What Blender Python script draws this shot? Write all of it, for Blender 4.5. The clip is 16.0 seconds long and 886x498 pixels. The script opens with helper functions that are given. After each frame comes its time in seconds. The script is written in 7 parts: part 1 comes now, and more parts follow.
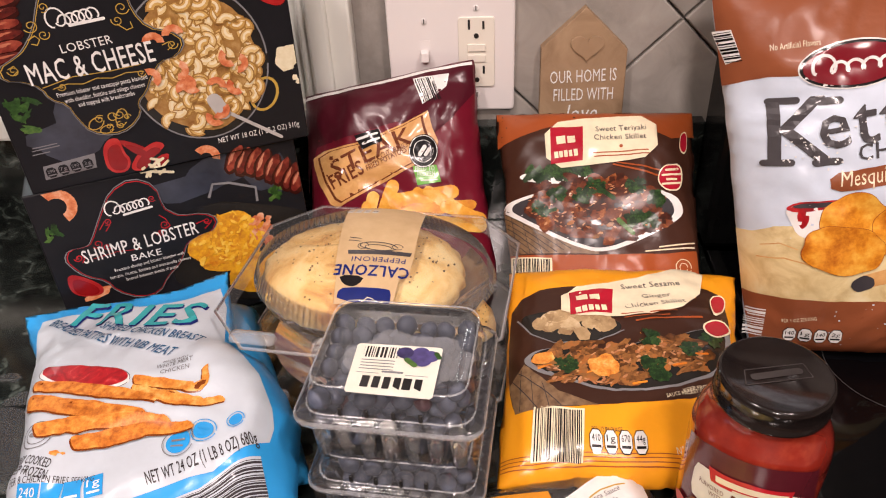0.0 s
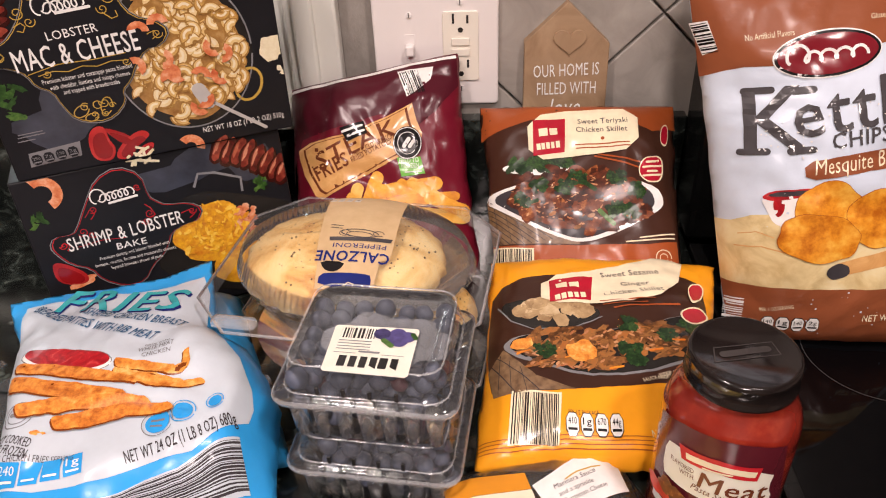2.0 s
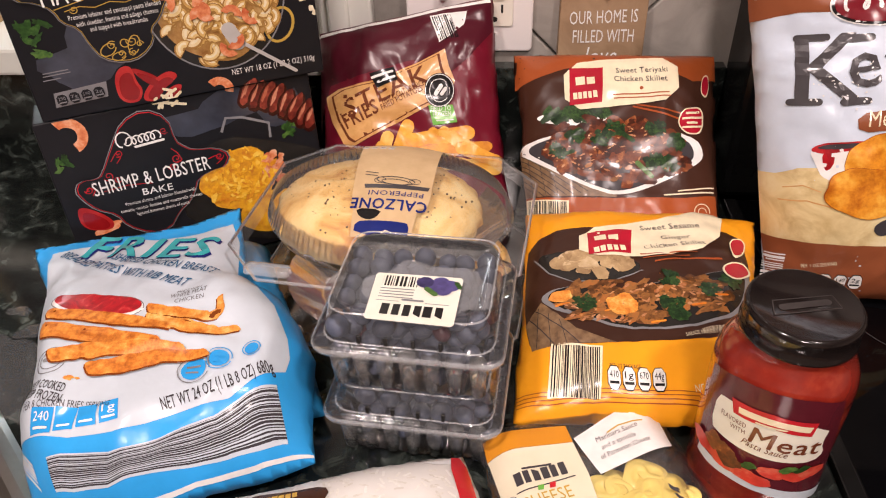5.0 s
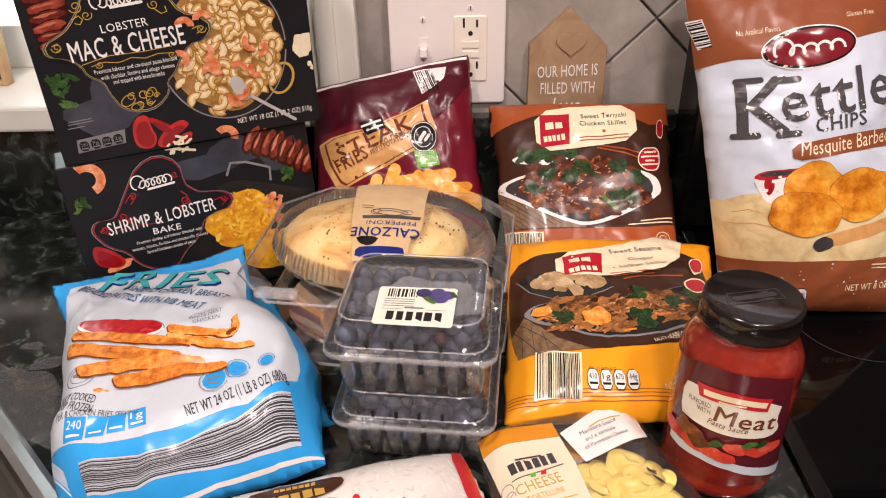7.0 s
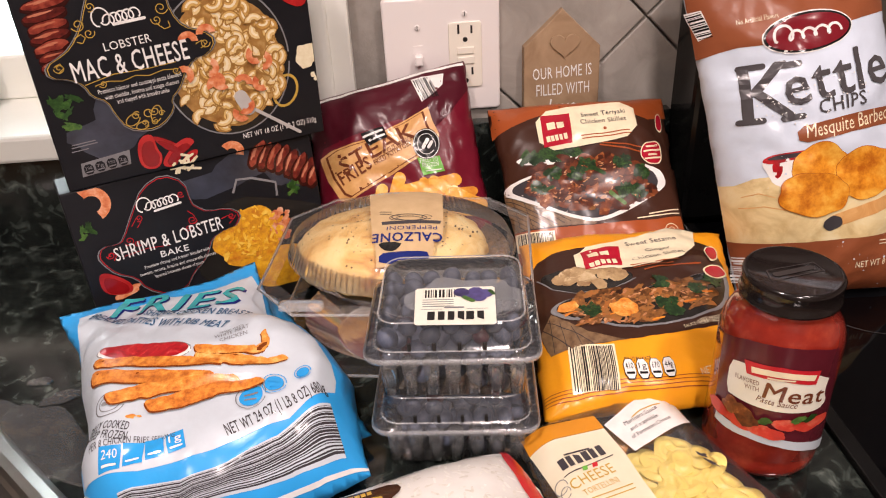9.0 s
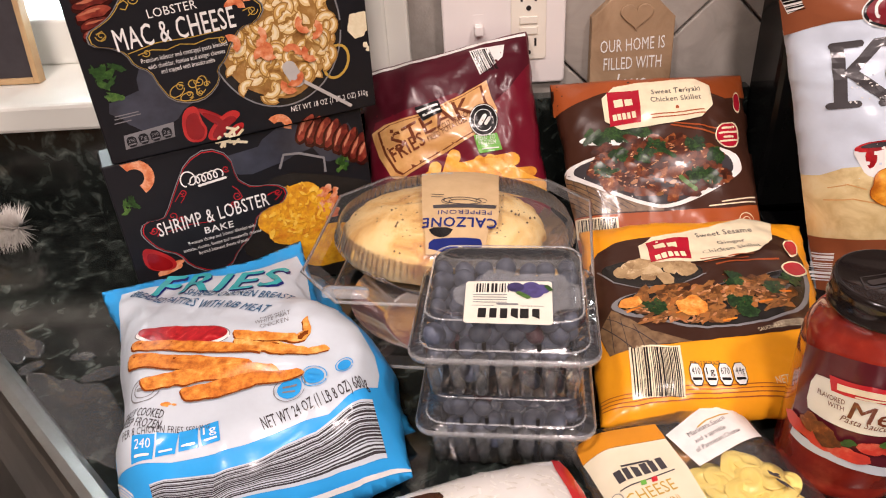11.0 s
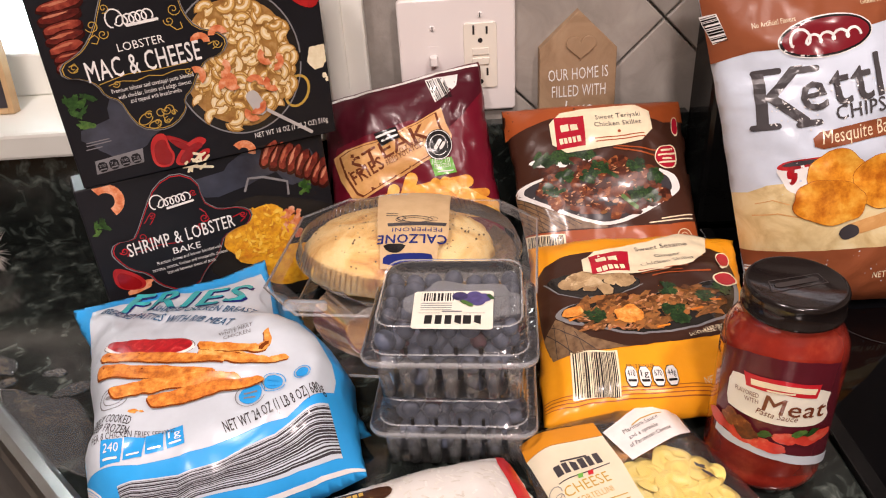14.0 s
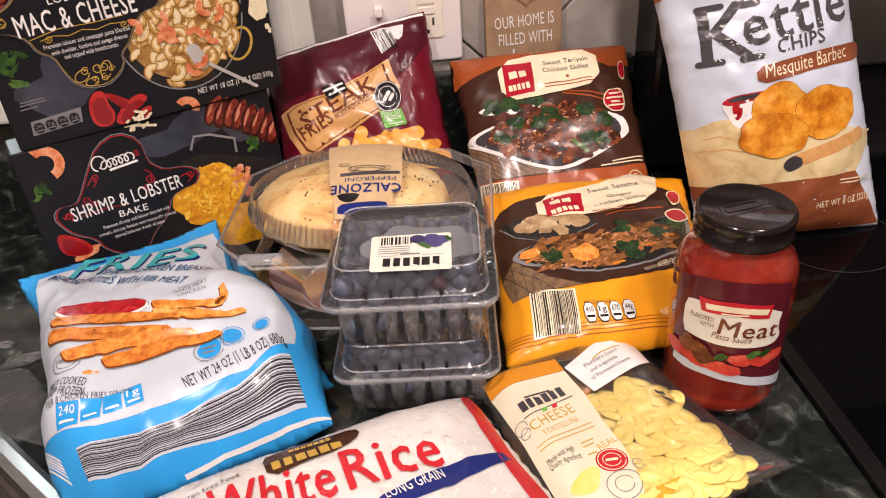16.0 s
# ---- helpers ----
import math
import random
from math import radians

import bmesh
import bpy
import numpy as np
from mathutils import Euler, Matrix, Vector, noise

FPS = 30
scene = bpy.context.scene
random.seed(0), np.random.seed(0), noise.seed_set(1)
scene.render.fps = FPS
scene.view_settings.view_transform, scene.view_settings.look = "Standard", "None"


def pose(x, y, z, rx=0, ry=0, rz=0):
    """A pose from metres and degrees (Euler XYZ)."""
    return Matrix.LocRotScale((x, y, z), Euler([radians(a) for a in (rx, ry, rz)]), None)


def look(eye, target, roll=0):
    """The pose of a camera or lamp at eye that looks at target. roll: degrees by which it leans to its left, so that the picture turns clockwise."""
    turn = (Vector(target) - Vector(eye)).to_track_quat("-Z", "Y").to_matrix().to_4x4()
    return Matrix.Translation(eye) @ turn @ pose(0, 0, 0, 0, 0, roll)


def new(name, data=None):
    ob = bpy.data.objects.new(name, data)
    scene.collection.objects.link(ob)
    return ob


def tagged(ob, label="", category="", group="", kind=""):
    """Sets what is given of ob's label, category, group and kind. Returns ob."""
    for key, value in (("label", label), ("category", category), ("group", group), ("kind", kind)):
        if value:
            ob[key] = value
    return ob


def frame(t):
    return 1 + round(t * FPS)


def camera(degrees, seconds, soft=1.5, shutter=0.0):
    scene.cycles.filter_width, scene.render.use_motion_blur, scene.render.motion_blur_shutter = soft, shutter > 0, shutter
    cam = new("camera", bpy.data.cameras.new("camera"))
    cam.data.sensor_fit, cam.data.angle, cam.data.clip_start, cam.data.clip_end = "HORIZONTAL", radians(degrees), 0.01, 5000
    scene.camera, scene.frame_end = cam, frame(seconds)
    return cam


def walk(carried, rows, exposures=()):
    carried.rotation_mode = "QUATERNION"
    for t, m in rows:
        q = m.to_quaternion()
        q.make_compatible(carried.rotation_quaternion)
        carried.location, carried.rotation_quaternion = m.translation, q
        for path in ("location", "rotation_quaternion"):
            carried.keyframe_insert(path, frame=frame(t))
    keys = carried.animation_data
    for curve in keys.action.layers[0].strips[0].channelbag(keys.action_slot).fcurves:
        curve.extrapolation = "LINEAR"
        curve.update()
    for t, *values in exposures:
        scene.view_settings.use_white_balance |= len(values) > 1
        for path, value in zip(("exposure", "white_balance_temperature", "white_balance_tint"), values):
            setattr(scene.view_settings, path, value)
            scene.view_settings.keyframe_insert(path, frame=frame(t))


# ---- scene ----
cam = camera(60.3, 16.0, soft=1.1)
PATH = [
    (0, (0.036, -0.062, 0.439), (-0.086, 1.563, -0.72), -2.8),
    (0.5, (0.036, -0.065, 0.409), (-0.095, 1.546, -0.77), -2.6),
    (1, (0.051, -0.066, 0.42), (-0.08, 1.56, -0.737), -2.6),
    (1.5, (0.056, -0.078, 0.44), (-0.069, 1.568, -0.689), -2.5),
    (2, (0.049, -0.076, 0.429), (-0.067, 1.563, -0.711), -2.5),
    (2.5, (0.044, -0.061, 0.421), (-0.067, 1.564, -0.739), -2.6),
    (3, (0.035, -0.055, 0.414), (-0.067, 1.537, -0.793), -2.7),
    (3.2, (0.03, -0.054, 0.41), (-0.074, 1.52, -0.819), -2.8),
    (5.3, (0.022, -0.08, 0.418), (-0.106, 1.499, -0.802), -1.4),
    (5.5, (0.026, -0.089, 0.421), (-0.11, 1.503, -0.782), -1.1),
    (6, (0.056, -0.119, 0.421), (-0.09, 1.506, -0.736), -0.9),
    (6.5, (0.06, -0.139, 0.421), (-0.059, 1.514, -0.699), -1.2),
    (7, (0.005, -0.14, 0.421), (-0.022, 1.547, -0.653), -1.3),
    (7.5, (-0.036, -0.139, 0.406), (0.025, 1.562, -0.644), -1.6),
    (8, (-0.04, -0.15, 0.414), (0.065, 1.563, -0.613), -2.2),
    (8.5, (-0.038, -0.142, 0.41), (0.078, 1.574, -0.61), -2.5),
    (9, (-0.047, -0.142, 0.406), (0.042, 1.573, -0.62), -3.0),
    (9.5, (-0.038, -0.129, 0.406), (0.007, 1.575, -0.641), -3.4),
    (10, (-0.054, -0.112, 0.402), (-0.052, 1.577, -0.669), -3.9),
    (10.2, (-0.048, -0.105, 0.401), (-0.059, 1.575, -0.683), -3.9),
    (12.3, (-0.043, -0.101, 0.396), (-0.145, 1.57, -0.698), -3.9),
    (12.5, (-0.043, -0.096, 0.395), (-0.128, 1.578, -0.696), -3.4),
    (13, (-0.056, -0.093, 0.393), (-0.142, 1.585, -0.693), -3.5),
    (13.5, (-0.039, -0.124, 0.412), (-0.085, 1.584, -0.628), -3.3),
    (14, (-0.024, -0.141, 0.41), (-0.025, 1.572, -0.622), -3.5),
    (14.5, (-0.024, -0.143, 0.408), (0.012, 1.564, -0.633), -4.1),
    (15, (-0.035, -0.137, 0.402), (0.032, 1.55, -0.67), -4.5),
    (15.5, (-0.04, -0.141, 0.398), (0.052, 1.532, -0.694), -4.5),
    (16, (-0.028, -0.149, 0.392), (0.088, 1.518, -0.708), -4.1),
]
walk(cam, [(t, look(eye, target, roll)) for t, eye, target, roll in PATH])

# ---- world and light ----
world = bpy.data.worlds.new("world")
scene.world = world
world.use_nodes = True
world.node_tree.nodes["Background"].inputs[0].default_value = (1.0, 0.9, 0.78, 1)
world.node_tree.nodes["Background"].inputs[1].default_value = 0.12


def lamp(name, place, target, size, watts, colour):
    data = bpy.data.lights.new(name, "AREA")
    data.shape, data.size, data.energy, data.color = "DISK", size, watts, colour
    ob = new(name, data)
    ob.matrix_world = look(place, target)
    return ob


WARM = (1.0, 0.82, 0.78)
lamp("ceiling_lamp", (-0.45, -0.25, 1.46), (-0.45, -0.2, 0), 0.18, 15.5, WARM)
lamp("ceiling_lamp", (0.55, -0.35, 1.46), (0.5, -0.2, 0), 0.18, 15.5, WARM)
# Unseen fill added behind the camera, strong to brighten the front faces.
lamp("ceiling_lamp", (0.0, -1.4, 1.46), (0.0, -1.3, 0), 0.30, 33, WARM)


# ---- materials ----
def principled(name, colour, rough=0.5, metal=0.0, coat=0.0, spec=0.5):
    m = bpy.data.materials.new(name)
    m.use_nodes = True
    b = m.node_tree.nodes["Principled BSDF"]
    b.inputs["Base Color"].default_value = (*colour, 1)
    b.inputs["Roughness"].default_value = rough
    b.inputs["Metallic"].default_value = metal
    b.inputs["Coat Weight"].default_value = coat
    b.inputs["Coat Roughness"].default_value = 0.12
    b.inputs["Specular IOR Level"].default_value = spec
    return m


def node(m, kind, **values):
    n = m.node_tree.nodes.new(kind)
    for k, v in values.items():
        n.inputs[k.replace("_", " ")].default_value = v
    return n


def link(m, a, b):
    m.node_tree.links.new(a, b)


def ramp(m, fac, stops):
    r = m.node_tree.nodes.new("ShaderNodeValToRGB")
    while len(r.color_ramp.elements) < len(stops):
        r.color_ramp.elements.new(0.5)
    for e, (at, c) in zip(r.color_ramp.elements, stops):
        e.position, e.color = at, (*c, 1)
    link(m, fac, r.inputs[0])
    return r.outputs[0]


def where(m):
    return m.node_tree.nodes.new("ShaderNodeTexCoord").outputs["Object"]


def mottled(name, stops, scale, rough=0.5, detail=4.0, bump=0.0, bump_scale=200.0, coat=0.0, metal=0.0, spec=0.5, distort=0.0):
    """A surface whose colour runs along the stops with noise of that scale, with fine relief."""
    m = principled(name, stops[0][1], rough, metal, coat, spec)
    b = m.node_tree.nodes["Principled BSDF"]
    co = where(m)
    n = node(m, "ShaderNodeTexNoise", Scale=scale, Detail=detail, Roughness=0.6, Distortion=distort)
    link(m, co, n.inputs["Vector"])
    link(m, ramp(m, n.outputs["Fac"], stops), b.inputs["Base Color"])
    if bump:
        n2 = node(m, "ShaderNodeTexNoise", Scale=bump_scale, Detail=3.0)
        link(m, co, n2.inputs["Vector"])
        bp = node(m, "ShaderNodeBump", Strength=bump, Distance=0.001)
        link(m, n2.outputs["Fac"], bp.inputs["Height"])
        link(m, bp.outputs[0], b.inputs["Normal"])
    return m


def near(c, k):
    return tuple(max(0.0, min(1.0, x * k)) for x in c)


def film(name, c, rough=0.29, bump=0.5):
    """Printed plastic film: even colour, slight mottling, crinkled gloss."""
    return mottled(name, [(0.3, near(c, 0.86)), (0.7, near(c, 1.08))], 14, rough, 5, bump, 70, coat=0.05, spec=0.3)


def ink(name, c, rough=0.2):
    return mottled(name, [(0.3, near(c, 0.9)), (0.7, near(c, 1.08))], 60, rough, 3, coat=0.05, spec=0.4)


def islands(name, stops, rough=0.3, scale=240, coat=0.05, mix=0.45):
    """Printed food: each piece takes its own shade, with fine mottling inside it."""
    m = principled(name, stops[0][1], rough, 0, coat, 0.35)
    g = m.node_tree.nodes.new("ShaderNodeNewGeometry")
    n = node(m, "ShaderNodeTexNoise", Scale=scale, Detail=4.0, Roughness=0.65)
    link(m, where(m), n.inputs["Vector"])
    mx = m.node_tree.nodes.new("ShaderNodeMix")
    mx.inputs[0].default_value = mix
    link(m, g.outputs["Random Per Island"], mx.inputs[2])
    st = node(m, "ShaderNodeMapRange")
    st.inputs[1].default_value, st.inputs[2].default_value = 0.3, 0.7
    link(m, n.outputs["Fac"], st.inputs[0])
    link(m, st.outputs[0], mx.inputs[3])
    link(m, ramp(m, mx.outputs[0], stops), m.node_tree.nodes["Principled BSDF"].inputs["Base Color"])
    return m


def clear(name, tint=0.97, rough=0.06, gain=1.8, haze=0.05):
    """Thin clear plastic: lets light straight through and adds gloss. haze mixes in white for mist or painted
    highlights.
    """
    m = bpy.data.materials.new(name)
    m.use_nodes = True
    t = m.node_tree
    t.nodes.clear()
    out = t.nodes.new("ShaderNodeOutputMaterial")
    a = node(m, "ShaderNodeBsdfTransparent", Color=(tint, tint, tint, 1))
    g = node(m, "ShaderNodeBsdfGlossy", Roughness=rough)
    f = node(m, "ShaderNodeFresnel", IOR=1.5)
    k = t.nodes.new("ShaderNodeMath")
    k.operation, k.use_clamp = "MULTIPLY", True
    k.inputs[1].default_value = gain
    n = node(m, "ShaderNodeTexNoise", Scale=70.0, Detail=3.0)
    link(m, where(m), n.inputs["Vector"])
    bp = node(m, "ShaderNodeBump", Strength=0.25, Distance=0.001)
    link(m, n.outputs["Fac"], bp.inputs["Height"])
    link(m, bp.outputs[0], g.inputs["Normal"])
    mix = t.nodes.new("ShaderNodeMixShader")
    link(m, f.outputs[0], k.inputs[0])
    link(m, k.outputs[0], mix.inputs[0])
    link(m, a.outputs[0], mix.inputs[1])
    link(m, g.outputs[0], mix.inputs[2])
    milk = node(m, "ShaderNodeBsdfDiffuse", Color=(0.85, 0.87, 0.88, 1))
    both = t.nodes.new("ShaderNodeMixShader")
    both.inputs[0].default_value = haze
    link(m, mix.outputs[0], both.inputs[1])
    link(m, milk.outputs[0], both.inputs[2])
    link(m, both.outputs[0], out.inputs[0])
    return m


def granite():
    m = mottled("granite", [(0.36, (0.006, 0.007, 0.007)), (0.53, (0.013, 0.017, 0.015)), (0.62, (0.048, 0.060, 0.053)), (0.72, (0.13, 0.15, 0.135))], 52, 0.13, 9, spec=0.6, distort=0.8, coat=0.5)
    b = m.node_tree.nodes["Principled BSDF"]
    n = node(m, "ShaderNodeTexNoise", Scale=25.0, Detail=4.0)
    link(m, where(m), n.inputs["Vector"])
    r = node(m, "ShaderNodeMapRange")
    r.inputs[3].default_value, r.inputs[4].default_value = 0.07, 0.22
    link(m, n.outputs["Fac"], r.inputs[0])
    link(m, r.outputs[0], b.inputs["Roughness"])
    return m


GRANITE = granite()
WHITE_PAINT = mottled("white_paint", [(0.3, (0.74, 0.75, 0.69)), (0.7, (0.82, 0.83, 0.77))], 6, 0.35, 3, 0.1, 60)
WALL_PAINT = mottled("wall_paint", [(0.3, (0.36, 0.32, 0.27)), (0.7, (0.42, 0.38, 0.32))], 3, 0.7, 4, 0.2, 150)
CEILING_PAINT = mottled("ceiling_paint", [(0.3, (0.50, 0.48, 0.45)), (0.7, (0.56, 0.54, 0.5))], 4, 0.8, 4, 0.3, 90)
FLOOR_MAT = mottled("floor_wood", [(0.3, (0.16, 0.09, 0.045)), (0.7, (0.26, 0.15, 0.08))], 8, 0.4, 5)
CABINET = mottled("cabinet_wood", [(0.3, (0.5, 0.47, 0.42)), (0.7, (0.58, 0.55, 0.5))], 5, 0.45, 4)
PLASTIC_WHITE = principled("switch_plastic", (0.80, 0.76, 0.74), 0.3)
ALMOND = principled("almond_plastic", (0.82, 0.78, 0.68), 0.28)
# Near-black colour for the shade inside slots and holes.
DARK = principled("slot_shade", (0.012, 0.011, 0.01), 0.5)
STEEL = mottled("brushed_steel", [(0.3, (0.5, 0.49, 0.47)), (0.7, (0.6, 0.59, 0.57))], 30, 0.28, 5, 0.08, 300, metal=1.0)
BLACK_GLASS = principled("black_glass", (0.002, 0.002, 0.0025), 0.05, spec=0.18)
BLACK_ENAMEL = mottled("black_enamel", [(0.3, (0.006, 0.006, 0.006)), (0.7, (0.010, 0.010, 0.010))], 20, 0.16, 4, spec=0.25)
GREY_RING = principled("burner_ring", (0.05, 0.05, 0.05), 0.3)
GROUT = mottled("grout", [(0.3, (0.25, 0.23, 0.205)), (0.7, (0.32, 0.295, 0.265))], 60, 0.85, 4, 0.4, 400)


def tile_stone():
    m = mottled("tile_stone", [(0.25, (0.22, 0.205, 0.18)), (0.5, (0.305, 0.28, 0.25)), (0.75, (0.375, 0.35, 0.315))], 22, 0.42, 8, 0.25, 160, distort=0.8)
    b = m.node_tree.nodes["Principled BSDF"]
    col = b.inputs["Base Color"].links[0].from_socket
    i = m.node_tree.nodes.new("ShaderNodeObjectInfo")
    r = node(m, "ShaderNodeMapRange")
    r.inputs[3].default_value, r.inputs[4].default_value = 0.86, 1.1
    link(m, i.outputs["Random"], r.inputs[0])
    h = node(m, "ShaderNodeHueSaturation")
    link(m, col, h.inputs["Color"])
    link(m, r.outputs[0], h.inputs["Value"])
    link(m, h.outputs[0], b.inputs["Base Color"])
    return m


TILE = tile_stone()


# ---- builders ----
# small pieces that belong to a part of their thing
NEST = {"barcode": ("barcode_ground",), "brand_mark": ("brand_square", "brand_plate", "brand_plaque", "brand_oval_face", "brand_tag"), "icon_text": ("icon",), "icon_face": ("icon",),
        "screw_slot": ("screw",), "slot": ("outlet_face",), "ground_hole": ("outlet_face",), "button": ("outlet_face",), "toggle": ("toggle_well",), "vent_slot": ("lid",),
        "embossed_mark": ("lid",), "catch": ("flange",), "flange_edge": ("flange",), "plate_hollow": ("serving_plate",), "pan_rim": ("pan_print",), "pan_handle": ("pan_print",), "badge_ring": ("round_badge",),
        "seal_print": ("red_seal",), "drop_badge": ("drop_badge_edge",), "badge_line": ("badge_edge",), "badge": ("badge_edge",), "crisp_print": ("crisp_edge",),
        "herb_flecks": ("calzone",), "ketchup_print": ("bowl_print",), "bowl_edge": ("bowl_print",), "badge_text_ring": ("round_badge",), "dish_handle": ("dish_print",), "plaque_line": ("wood_plaque",), "plaque_face": ("wood_plaque",)}
NEWEST = {}


def finish(name, bm, material, parent=None, label="", smooth=False, matrix=None):
    me = bpy.data.meshes.new(name)
    bmesh.ops.recalc_face_normals(bm, faces=bm.faces[:])
    if smooth:
        for f in bm.faces:
            f.smooth = True
    bm.to_mesh(me)
    bm.free()
    me.materials.append(material)
    ob = new(name, me)
    if parent is not None:
        ob.parent = parent
        if parent.parent is None:
            for host in NEST.get(name, ()):
                if (parent.name, host) in NEWEST:
                    ob.parent = NEWEST[parent.name, host]
            NEWEST[parent.name, name] = ob
    if matrix is not None:
        ob.matrix_basis = matrix
    if label:
        ob["label"] = label
    return ob


def part(name, bm, material, parent, label="", smooth=False):
    return finish(name, bm, material, parent, label, smooth)


def thing(name, m, label, category, group="", kind=""):
    ob = new(name)
    ob.empty_display_size = 0.02
    ob.matrix_world = m
    return tagged(ob, label, category, group, kind)


def box(bm, x0, x1, y0, y1, z0, z1, bevel=0.0):
    r = bmesh.ops.create_cube(bm, size=1.0)
    for v in r["verts"]:
        v.co = Vector(((x0 + x1) / 2 + v.co.x * (x1 - x0), (y0 + y1) / 2 + v.co.y * (y1 - y0), (z0 + z1) / 2 + v.co.z * (z1 - z0)))
    if bevel:
        es = list({e for v in r["verts"] for e in v.link_edges})
        bmesh.ops.bevel(bm, geom=es, offset=bevel, segments=2, affect="EDGES", profile=0.5)
    return bm


def boxed(*a, bevel=0.0):
    return box(bmesh.new(), *a, bevel=bevel)


def slab(outline, z0, z1, bevel=0.0):
    """A flat plate with that outline, from z0 to z1."""
    bm = bmesh.new()
    f = bm.faces.new([bm.verts.new((x, y, z0)) for x, y in outline])
    r = bmesh.ops.extrude_face_region(bm, geom=[f])
    for v in r["geom"]:
        if isinstance(v, bmesh.types.BMVert):
            v.co.z = z1
    if bevel:
        top = [e for e in bm.edges if all(abs(v.co.z - z1) < 1e-7 for v in e.verts)]
        bmesh.ops.bevel(bm, geom=top, offset=bevel, segments=2, affect="EDGES", profile=0.5)
    return bm


def rounded(w, d, r, n=6, cx=0.0, cy=0.0):
    """Outline of a rounded rectangle."""
    out = []
    for k, (sx, sy) in enumerate(((1, -1), (1, 1), (-1, 1), (-1, -1))):
        for i in range(n + 1):
            a = radians(-90 + 90 * k + 90 * i / n)
            out.append((cx + sx * (w / 2 - r) + r * math.cos(a), cy + sy * (d / 2 - r) + r * math.sin(a)))
    return out


def oval(cx, cy, a, b, n=40, turn=0.0):
    c, s = math.cos(radians(turn)), math.sin(radians(turn))
    return [(cx + a * math.cos(q) * c - b * math.sin(q) * s, cy + a * math.cos(q) * s + b * math.sin(q) * c) for q in (2 * math.pi * i / n for i in range(n))]


def loft(rings, close_bottom=True, close_top=True):
    """A skin through rings of equal point count."""
    bm = bmesh.new()
    rows = [[bm.verts.new(p) for p in ring] for ring in rings]
    n = len(rows[0])
    for a, b in zip(rows, rows[1:]):
        for i in range(n):
            bm.faces.new((a[i], a[(i + 1) % n], b[(i + 1) % n], b[i]))
    if close_bottom:
        bm.faces.new(rows[0][::-1])
    if close_top:
        bm.faces.new(rows[-1])
    return bm


def turned(profile, n=64):
    """A body of revolution about z; profile of (radius, z)."""
    return loft([[(r * math.cos(2 * math.pi * i / n), r * math.sin(2 * math.pi * i / n), z) for i in range(n)] for r, z in profile])


def cut(bm, g):
    """Cut a flat mesh along the lines of a square grid of step g."""
    for axis in (0, 1):
        lo, hi = min(v.co[axis] for v in bm.verts), max(v.co[axis] for v in bm.verts)
        for k in range(math.ceil(lo / g), math.floor(hi / g) + 1):
            co, no = [0, 0, 0], [0, 0, 0]
            co[axis], no[axis] = k * g, 1
            bmesh.ops.bisect_plane(bm, geom=bm.verts[:] + bm.edges[:] + bm.faces[:], dist=1e-6, plane_co=co, plane_no=no)


def clipped(outline, limit):
    """The part of an outline within limit: least and greatest u, least and greatest v."""
    for axis, at, sign in ((0, limit[0], 1), (0, limit[1], -1), (1, limit[2], 1), (1, limit[3], -1)):
        out = []
        for p, q in zip(outline, outline[1:] + outline[:1]):
            a, b = (p[axis] - at) * sign, (q[axis] - at) * sign
            if a >= 0:
                out.append(tuple(p))
            if a * b < 0:
                out.append(tuple(p[k] + (q[k] - p[k]) * a / (a - b) for k in (0, 1)))
        outline = out
        if len(outline) < 3:
            return []
    return outline


